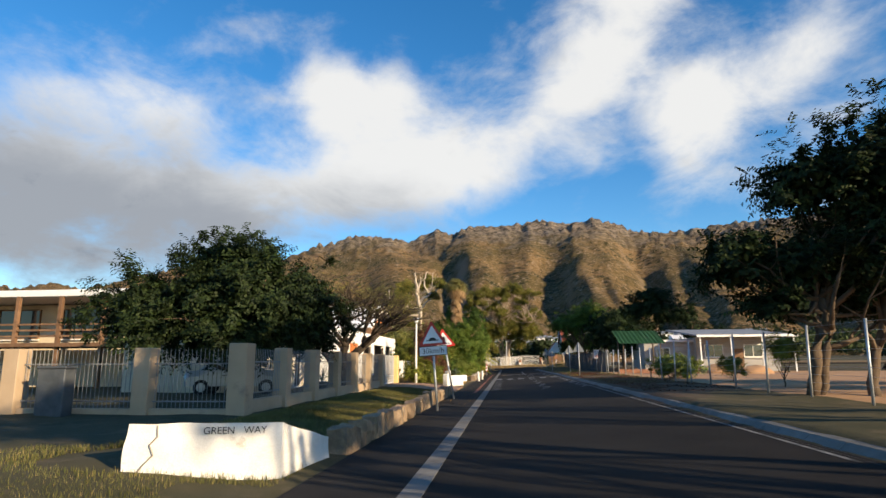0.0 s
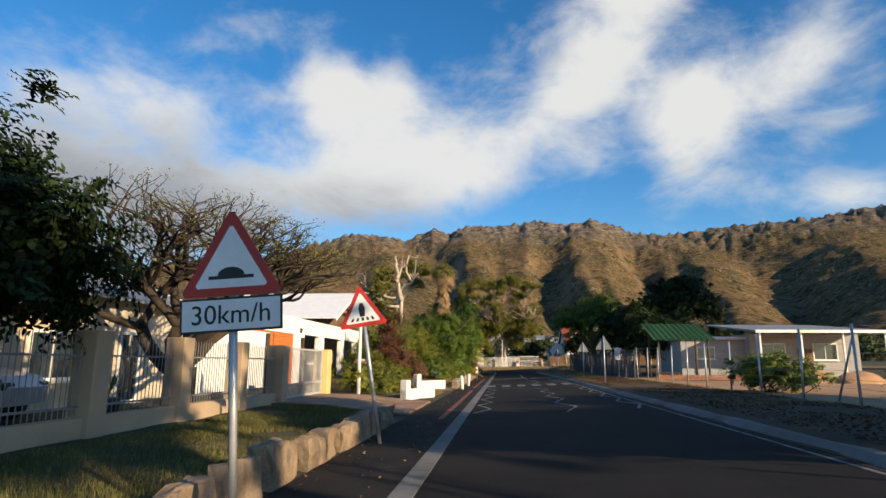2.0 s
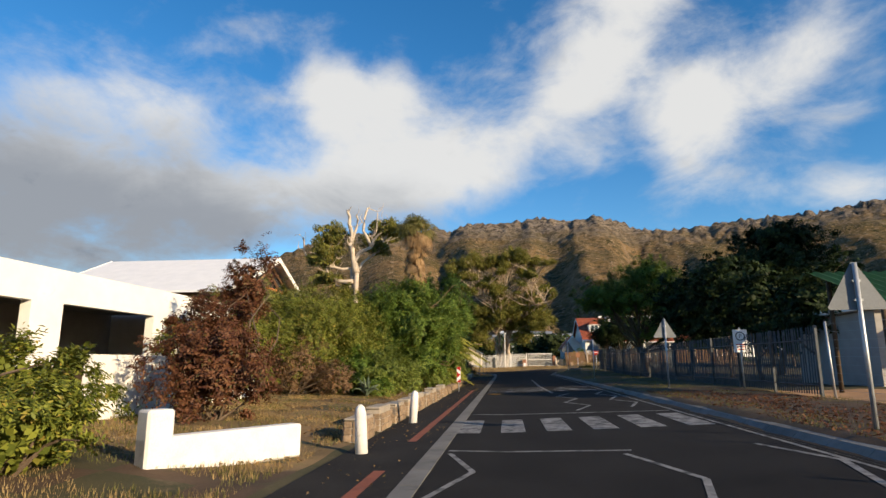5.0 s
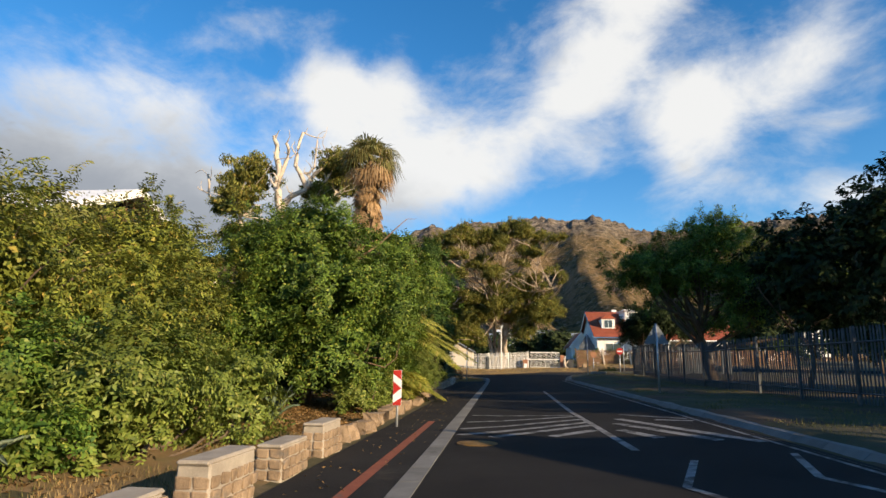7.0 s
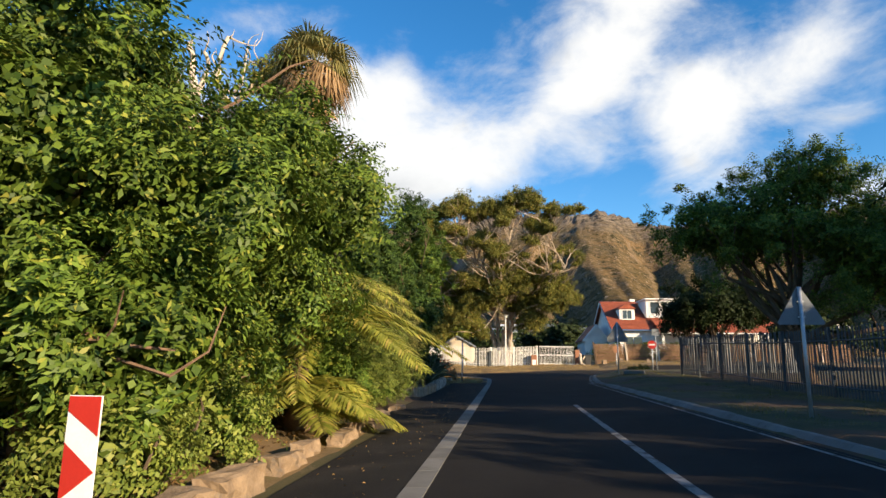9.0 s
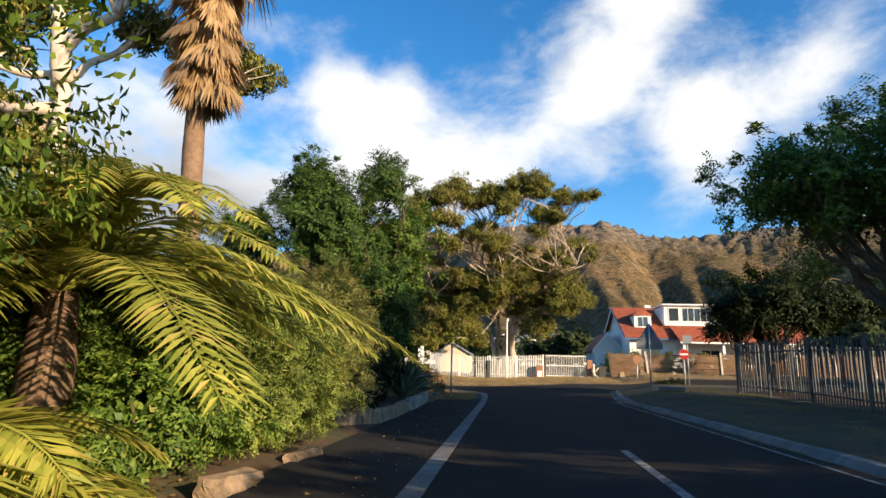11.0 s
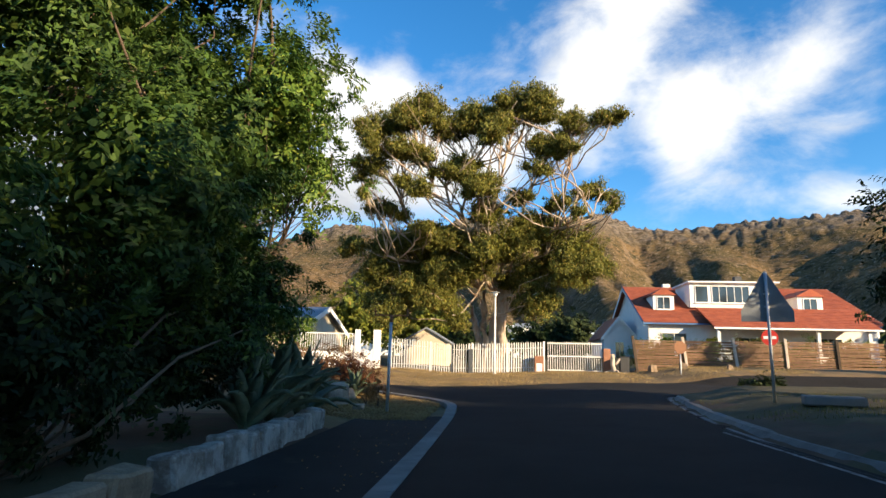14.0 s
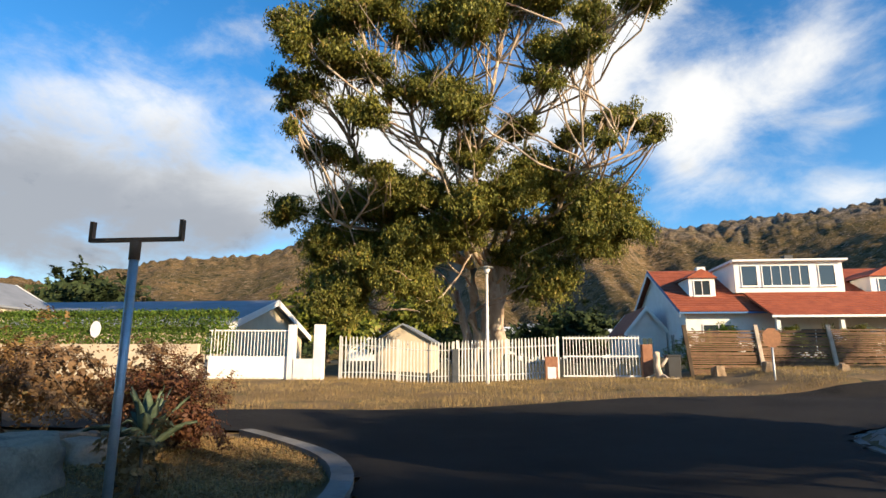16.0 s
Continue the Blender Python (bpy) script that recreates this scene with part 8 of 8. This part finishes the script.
for k, (x, y, r, h) in enumerate(((38, 100, 5, 6), (46, 112, 6, 7), (30, 128, 5, 7), (45, 132, 6, 9), (-32, 140, 5, 9), (-14, 146, 5, 9), (-7, 150, 4.5, 8), (5, 152, 4, 6), (-22, 112, 4, 5), (-24, 98, 5, 8), (9, 165, 5, 8), (22, 168, 6, 10), (33, 160, 5, 9), (-3, 143, 2.6, 5))):
    tree("broadleaf_tree", (x, y, ground_z(x, y)), (x, y, h * 0.45), [((x, y, h * 0.7), (r * 0.8, r * 0.8, h * 0.32)), ((x + r * 0.4, y - 1, h * 0.5), (r * 0.5, r * 0.5, h * 0.25)), ((x - r * 0.4, y, h * 0.55), (r * 0.5, r * 0.5, h * 0.25))],
         M["leaf_olive"] if k in (5, 6) else (D if k % 2 else M["leaf_far"]), M["bark"], "dark leafy garden tree among the houses", 90 + k, 0.22, 0.8, 0.5, 0.24, 1.2, 6)


def hedge():
    t = thing("hedge", (-20, 122.3, 1.8), "clipped dense green hedge above the cream wall", "hedge")
    rng = np.random.default_rng(15)
    n = 48000
    p = np.stack([rng.uniform(-29, -11.3, n), rng.uniform(121.7, 123.0, n), rng.uniform(1.9, 3.75, n)], 1)
    face = rng.integers(0, 3, n)
    p[face == 0, 1] = 121.7 + rng.normal(0, 0.05, (face == 0).sum())
    p[face == 1, 2] = 3.7 + rng.normal(0, 0.07, (face == 1).sum())
    nn = np.where((face == 1)[:, None], [0, 0, 1.0], [0, -1.0, 0.2]) + rng.normal(size=(n, 3)) * 0.5
    me = mesh_arrays("leaves", leaf_quads(p, nn, 0.10, 0.06, None, rng) - np.array(t.location), 4, G_)
    part("foliage", me, None, t)


hedge()

# dry shrubs on the corner verge
shrub("shrub", [((-4.9, 106.6, 0.9), (0.85, 0.8, 0.7)), ((-4.2, 106.0, 0.6), (0.6, 0.6, 0.45))], M["leaf_bronze"], "dark twiggy bush on the corner bank", 181, 0.26, 0.07, 0.03, cover=0.7, core=0.3, stems=14)
shrub("shrub", [((-5.9, 107.6, 1.1), (0.9, 0.9, 0.75)), ((-6.9, 106.7, 1.2), (1.0, 0.9, 0.8))], M["twigs"], "reddish-brown twiggy shrub on the corner", 81, 0.32, 0.078, 0.041, cover=0.6, core=0.15)
shrub("shrub", [((-8.6, 107.4, 1.3), (1.4, 1.1, 0.9)), ((-10.5, 107.6, 1.3), (1.4, 1.1, 0.9))], M["leaf_dry"], "dry orange-brown shrub on the corner", 82, 0.34, 0.091, 0.047, cover=0.6, core=0.15)
shrub("shrub", [((-3.55, 103.9, 0.42), (0.38, 0.4, 0.4))], M["leaf_dry"], "yellowing small shrub by the pole", 83, 0.22, 0.078, 0.047, cover=0.6, core=0.15)
shrub("shrub", [((-5.0, 102.6, 0.35), (0.5, 0.6, 0.3))], LT, "low grey-green plant by the boulder", 84, 0.2, 0.078, 0.047)
shrub("shrub", [((9.2, 108.0, 0.8), (0.7, 0.6, 0.35))], D, "low dark shrub on the corner verge", 85, 0.26, 0.078, 0.041)
for k, x in enumerate((9.8, 12.6, 15.8, 18.5, 21.6, 25.0, 28.5)):
    shrub("shrub", [((x, 125.8, 1.8), (1.4, 0.8, 1.25)), ((x + 0.9, 126.2, 2.3), (0.9, 0.7, 1.0)), ((x - 0.6, 123.4, 0.7), (0.6, 0.35, 0.4))], (G_, O_, M["leaf_gum"])[k % 3], "garden shrub growing through the timber fence", 86 + k, 0.32, 0.12, 0.05, group="garden shrubs")


def agave(x, y, s, seed):
    z = ground_z(x, y)
    t = thing("agave", (x, y, z + 0.05), "large blue-grey agave with thick pointed leaves", "agave", "agaves by the wall")
    rng = np.random.default_rng(seed)
    for k in range(22):
        az = k * 2.4
        el = 0.8 + 0.7 * (k / 22) + rng.uniform(-0.15, 0.15)
        L = s * rng.uniform(0.8, 1.15)
        hd, side = Vector((math.cos(az), math.sin(az), 0)), Vector((-math.sin(az), math.cos(az), 0))
        bm = bmesh.new()
        prev = None
        droop = rng.uniform(0.05, 0.9) if k < 14 else rng.uniform(0.0, 0.2)
        for i in range(7):
            u = i / 6
            p = hd * (L * u * math.cos(el) + 0.12 * L * u * u) + Vector((0, 0, L * u * math.sin(el) - droop * L * u ** 3 * 0.6))
            w = s * 0.10 * (math.sin(math.pi * (0.25 + 0.75 * u)) ** 0.7 if u < 1 else 0.02)
            row = [bm.verts.new(p - side * w + Vector((0, 0, 0.3 * w))), bm.verts.new(p - Vector((0, 0, 0.25 * w))), bm.verts.new(p + side * w + Vector((0, 0, 0.3 * w))), bm.verts.new(p - Vector((0, 0, 0.25 * w + 0.03)))]
            if prev:
                for a in range(4):
                    f = bm.faces.new((prev[a], prev[(a + 1) % 4], row[(a + 1) % 4], row[a]))
                    f.smooth = True
            prev = row
        bmesh.ops.recalc_face_normals(bm, faces=bm.faces)
        part("leaf", bm, M["agave"], t)


for x, y, s, k in ((-4.2, 96.6, 1.5, 1), (-4.3, 98.0, 1.7, 2), (-4.2, 99.4, 1.6, 3), (-4.7, 100.9, 1.3, 7), (-5.2, 60.2, 0.7, 4), (-4.6, 66.4, 0.75, 5), (-4.5, 105.6, 1.0, 6)):
    agave(x, y, s, k)


# ---- low stone wall, boulders, pole on the corner ----
def wall_run(name, pts, h, w, material, label):
    t = thing(name, (pts[0][0], pts[0][1], ground_z(*pts[0])), label, "wall", "stone walls")
    base = t.location.copy()
    for k, ((x0, y0), (x1, y1)) in enumerate(zip(pts, pts[1:])):
        l = math.hypot(x1 - x0, y1 - y0)
        bm = bmesh.new()
        hh = h * (0.85 + 0.3 * noise.noise((k * 1.7, 3, 0)))
        box(bm, (0, 0, hh / 2 - 0.1), (w, l, hh + 0.2), taper=0.9, bevel=0.03)
        bmesh.ops.subdivide_edges(bm, edges=bm.edges[:], cuts=2, use_grid_fill=True)
        for v in bm.verts:
            v.co += noise.noise_vector(v.co * 3 + Vector((k * 5, 0, 0))) * 0.05
        ob = part("wall_piece", bm, material, t)
        ob.location = Vector(((x0 + x1) / 2, (y0 + y1) / 2, ground_z((x0 + x1) / 2, (y0 + y1) / 2))) - base
        ob.rotation_euler = (0, 0, math.atan2(y1 - y0, x1 - x0) - math.pi / 2)


wall_run("stone_wall", [(-4.1, 86.4), (-3.9, 87.0), (-3.75, 87.6), (-3.6, 88.2), (-3.5, 88.8), (-3.4, 89.4), (-3.35, 90.0), (-3.4, 90.8), (-3.4, 91.6), (-3.42, 92.3)], 0.36, 0.35, M["stone"], "low rubble stone wall under the shrubs")
# this wall's shade is painted in by its darker render
wall_run("rendered_wall", [(-3.4, 92.6), (-3.42, 93.3), (-3.5, 94.0), (-3.45, 94.7), (-3.55, 95.3), (-3.5, 96.0), (-3.6, 96.6), (-3.55, 97.4), (-3.65, 98.1), (-3.6, 98.8)], 0.4, 0.34, M["shaded_render"], "low crumbling pale rendered wall under the agaves, darkened as in shade")
def boulder(x, y, l, w, h, seed):
    bm = bmesh.new()
    bmesh.ops.create_icosphere(bm, subdivisions=4, radius=1.0)
    for v in bm.verts:
        p = v.co.copy()
        k = 1 + 0.35 * noise.noise(p * 1.1 + Vector((seed * 3.7, 0, 0))) + 0.10 * noise.noise(p * 3.1 + Vector((0, seed, 0))) + 0.05 * noise.noise(p * 8 + Vector((seed, seed, 0)))
        p = Vector((max(-0.75, min(0.75, p.x)), max(-0.8, min(0.8, p.y)), max(-0.5, min(0.66, p.z)))) * k
        v.co = (p.x * l, p.y * w, p.z * h)
    for f in bm.faces:
        f.smooth = True
    ob = solid("boulder", bm, M["boulder"], "pale weathered boulder on the corner bank", "rock", "boulders")
    ob.location = (x, y, ground_z(x, y) + h * 0.3)
    ob.rotation_euler = (0, 0, seed * 1.3)


for k, (x, y, l, w, h) in enumerate(((-4.6, 103.2, 0.75, 0.5, 0.55), (-5.7, 103.8, 0.5, 0.45, 0.4), (-4.8, 105.0, 0.5, 0.4, 0.3), (-5.6, 105.6, 0.45, 0.4, 0.3), (-3.6, 102.4, 0.2, 0.16, 0.14))):
    boulder(x, y, l, w, h, k + 1)

pole = thing("sign_pole", (-2.83, 102.4, ground_z(-2.83, 102.4)), "bare steel pole with an empty rusty bracket on top", "pole")
bm = bmesh.new()
tube(bm, [(0, 0, -0.3), (0.02, 0, 2.45)], [0.042, 0.042], 12)
part("shaft", bm, M["steel"], pole)
bm = bmesh.new()
tube(bm, [(0.02, 0, 2.38), (0.02, 0, 2.56)], [0.05, 0.05], 10)
part("collar", bm, M["rust"], pole, "rusty collar")
bm = bmesh.new()
box(bm, (0.02, 0, 2.57), (0.92, 0.05, 0.035))
for s in (-1, 1):
    box(bm, (0.02 + s * 0.445, 0, 2.66), (0.035, 0.05, 0.18))
part("bracket", bm, M["rust"], pole, "rusty U-shaped bracket")


# ---- the car behind the bars ----
def parked_car(x, y, turn):
    t = thing("parked_car", (x, y, ground_z(x, y)), "pale silver hatchback parked behind the bars", "car")
    t.rotation_euler = (0, 0, radians(turn))
    prof = [(-2.0, 0.35), (-2.05, 0.75), (-1.95, 0.95), (-1.5, 1.0), (-0.9, 1.42), (0.3, 1.46), (1.1, 1.05), (1.85, 0.92), (2.05, 0.7), (2.0, 0.35)]
    bm = bmesh.new()
    rings = []
    for yy, sc in ((-0.82, 0.94), (-0.7, 1.0), (0.7, 1.0), (0.82, 0.94)):
        rings.append([bm.verts.new((px_ * sc, yy, 0.35 + (pz - 0.35) * (1 if abs(yy) < 0.8 else 0.62))) for px_, pz in prof])
    n = len(prof)
    bm.faces.new(rings[0])
    bm.faces.new(rings[-1][::-1])
    for a, b in zip(rings, rings[1:]):
        for i in range(n):
            bm.faces.new((a[i], a[(i + 1) % n], b[(i + 1) % n], b[i]))
    bmesh.ops.recalc_face_normals(bm, faces=bm.faces)
    part("body", bm, M["car"], t)
    for s in (-1, 1):
        bm = bmesh.new()
        vs = [bm.verts.new(p) for p in ((-1.35, s * 0.79, 1.0), (0.95, s * 0.79, 1.02), (0.25, s * 0.735, 1.38), (-0.85, s * 0.735, 1.36))]
        bm.faces.new(vs)
        part("side_window", bm, M["glass"], t)
        for wx in (-1.3, 1.3):
            bm = bmesh.new()
            tube(bm, [(wx, s * 0.68, 0.31), (wx, s * 0.86, 0.31)], [0.31, 0.31], 18)
            w_ = part("wheel", bm, M["rubber"], t)
            bm = bmesh.new()
            tube(bm, [(wx, s * 0.855, 0.31), (wx, s * 0.875, 0.31)], [0.19, 0.17], 12)
            part("rim", bm, M["chrome"], w_)
        bm = bmesh.new()
        box(bm, (1.98, s * 0.6, 0.72), (0.1, 0.32, 0.16), bevel=0.03)
        part("headlight", bm, M["glass"], t)


parked_car(-11.4, 24.6, 12)
t = thing("cabinet", (-11.5, 14.3, 0.1), "grey utility cabinet against the fence", "cabinet")
bm = bmesh.new()
box(bm, (0, 0, 0.6), (0.75, 0.4, 1.25), bevel=0.02)
part("body", bm, M["grey_pale"], t)
bm = bmesh.new()
box(bm, (0, 0, 1.25), (0.82, 0.46, 0.07), bevel=0.02)
part("lid", bm, M["grey_pale"], t)


# ---- grass, litter, stones on the verge ----
def tufts(name, n, xr, yr, material, seed, h, keep, label, lean=0.5):
    rng = np.random.default_rng(seed)
    x, y = rng.uniform(*xr, n), rng.uniform(*yr, n)
    k = np.array([keep(a, b) for a, b in zip(x, y)])
    x, y = x[k], y[k]
    z = np.array([ground_z(float(a), float(b)) for a, b in zip(x, y)])
    p = np.stack([x, y, z], 1)
    m = len(p)
    a = rng.uniform(0, math.tau, m)
    hh = h * rng.uniform(0.4, 1.3, m)
    tip = p + np.stack([np.cos(a) * hh * lean, np.sin(a) * hh * lean, hh], 1)
    w = np.stack([-np.sin(a), np.cos(a), 0 * a], 1) * 0.007
    me = mesh_arrays(name, np.stack([p - w - [0, 0, 0.03], p + w - [0, 0, 0.03], tip], 1).reshape(-1, 3), 3, material)
    solid(name, me, None, label, "grass", kind="stuff")


def patch(s, lo):
    return lambda x, y: noise.noise((x * s, y * s, 3.3)) > lo


tufts("grass", 90000, (-6.3, -2.95), (9, 31), M["grass"], 1, 0.07, patch(0.6, -0.35), "short green and straw verge grass")
tufts("grass", 26000, (-7.5, -2.9), (0, 9), M["grass"], 2, 0.06, patch(0.6, -0.2), "short trodden grass at the side street")
tufts("dry_grass", 60000, (-10, -3.0), (39, 66), M["dry_grass"], 3, 0.065, patch(0.5, -0.15), "dry straw grass on the bank")
tufts("dry_grass", 22000, (-7, -1.6), (100.5, 108), M["dry_grass"], 4, 0.07, lambda x, y: x < corner_left(y) - 0.35 and noise.noise((x, y, 1)) > -0.3, "dry straw grass on the corner")
tufts("dry_grass", 40000, (4.9, 9.2), (30, 104), M["grass"], 5, 0.06, lambda x, y: x > corner_right(y) + 0.5 and noise.noise((x * 0.5, y * 0.4, 7)) > 0.02, "patchy grass on the sandy verge")
tufts("dry_grass", 52000, (-12, 16), (112.8, 124.4), M["dry_grass"], 6, 0.12, lambda x, y: y > far_edge(x) + 0.15 and noise.noise((x * 0.4, y * 0.5, 2)) > -0.3, "dry straw grass along the far verge")


def litter(name, n, xr, yr, material, seed, size, keep, label):
    rng = np.random.default_rng(seed)
    x, y = rng.uniform(*xr, n), rng.uniform(*yr, n)
    k = np.array([keep(a, b) for a, b in zip(x, y)])
    x, y = x[k], y[k]
    z = np.array([ground_z(float(a), float(b)) for a, b in zip(x, y)]) + 0.015
    nrm = np.tile([0, 0, 1.0], (len(x), 1)) + rng.normal(size=(len(x), 3)) * 0.35
    me = mesh_arrays(name, leaf_quads(np.stack([x, y, z], 1), nrm, size, size * 0.55, None, rng), 4, material)
    solid(name, me, None, label, "leaf litter", kind="stuff")


litter("leaf_litter", 9000, (4.9, 8.8), (22, 60), M["leaf_bronze"], 7, 0.09, patch(0.4, -0.2), "brown leaf litter on the sandy verge")
tufts("grass", 40000, (-9, -3.0), (39, 66), M["grass"], 13, 0.07, patch(0.8, 0.05), "green grass on the bank")
litter("leaf_litter", 8000, (-8, -3.0), (46, 80), M["leaf_dry"], 8, 0.08, patch(0.7, -0.2), "dry leaf litter under the shrubs")
litter("leaf_litter", 9000, (-6.5, -3.1), (66, 72), M["leaf_dry"], 18, 0.09, lambda x, y: True, "thick orange leaf litter under the tree")
litter("leaf_litter", 700, (-2.6, -1.3), (20, 100), M["leaf_dry"], 9, 0.05, lambda x, y: True, "scattered dry leaves on the footpath")
litter("leaf_litter", 20000, (-6.5, -1.6), (100.5, 108), M["leaf_dry"], 10, 0.065, lambda x, y: x < corner_left(y) - 0.35, "dry leaf litter on the corner")


def woods():
    """Woods and gardens round the foot of the mountain."""
    rng = np.random.default_rng(33)
    n = 520
    az, r = rng.uniform(-66, 66, n), rng.uniform(165, 340, n)
    x, y = r * np.sin(np.radians(az)), 45 + r * np.cos(np.radians(az))
    h = rng.uniform(3.0, 7.5, n)
    z = np.array([ground_z(float(a), float(min(b, 330))) for a, b in zip(x, y)]) + np.maximum(0, r - 170) * 0.05
    per = 70
    i = np.repeat(np.arange(n), per)
    d = rng.normal(size=(len(i), 3))
    d /= np.linalg.norm(d, axis=1, keepdims=True)
    rad = np.stack([h * 0.75, h * 0.75, h * 0.55], 1)
    p = np.stack([x, y, z + h * 0.5], 1)[i] + d * rad[i] * rng.uniform(0.6, 1.05, (len(i), 1)) + rng.normal(size=(len(i), 3)) * 0.25
    me = mesh_arrays("woods", leaf_quads(p, d + rng.normal(size=d.shape) * 0.5, 1.4, 1.0, None, rng), 4, M["leaf_far"])
    solid("woods", me, None, "belt of dark trees at the mountain foot", "trees", kind="stuff")


woods()



# ---- small things ----
t = thing("wall_plaque", (-17.2, 121.55, 2.95), "white oval plaque hung on the hedge", "plaque")
bm = bmesh.new()
plate_xz(bm, [(0.24 * math.cos(a), 0.36 * math.sin(a)) for a in np.linspace(0, math.tau, 24, endpoint=False)], 0.0, 0.03)
part("plate", bm, M["sign_white"], t)
t = thing("tree_stump", (7.15, 123.6, ground_z(7.15, 123.6)), "cut pale tree stump with roots beside the gate pier", "stump")
bm = bmesh.new()
rng_s = np.random.default_rng(8)
limb(bm, (0, 0, -0.1), (-0.15, 0, 1.1), 0.16, 0.12, rng_s, 0.06, 8, 5)
limb(bm, (0, 0, 0.5), (0.3, 0.1, 0.9), 0.08, 0.05, rng_s, 0.06, 6, 4)
part("trunk", bm, M["dead_wood"], t)
for k in range(4):
    bm = bmesh.new()
    a = k * 1.6
    limb(bm, (0, 0, 0.15), (0.7 * math.cos(a), 0.6 * math.sin(a), 0.02), 0.09, 0.03, rng_s, 0.1, 6, 4)
    part("root", bm, M["dead_wood"], t)
t = thing("manhole_cover", (-0.45, 65.5, ground_z(-0.45, 65.5) + 0.004), "round rusty iron manhole cover in the road", "manhole cover")
bm = bmesh.new()
tube(bm, [(0, 0, -0.03), (0, 0, 0.006)], [0.36, 0.36], 28)
part("rim", bm, M["ochre"], t)
bm = bmesh.new()
tube(bm, [(0, 0, -0.02), (0, 0, 0.012)], [0.30, 0.295], 28)
part("lid", bm, M["ochre"], t)
for y in (25.4, 28.2):
    t = thing("potted_plant", (-8.0, y, 0.15), "dark pot with a spiky plant behind the bars", "plant pot", "potted plants")
    bm = bmesh.new()
    tube(bm, [(0, 0, 0), (0, 0, 0.45), (0, 0, 0.5)], [0.2, 0.28, 0.3], 14)
    part("pot", bm, M["dark_bars"], t)
    for k in range(14):
        bm = bmesh.new()
        a, e = k * 2.4, 0.5 + 0.06 * k
        d = Vector((math.cos(a) * math.cos(e), math.sin(a) * math.cos(e), math.sin(e)))
        sd = Vector((-math.sin(a), math.cos(a), 0)) * 0.03
        p0 = Vector((0, 0, 0.48))
        bm.faces.new([bm.verts.new(q) for q in (p0 - sd, p0 + d * 0.35 - sd, p0 + d * 0.65, p0 + d * 0.35 + sd)])
        part("leaf", bm, M["leaf_mid"], t)
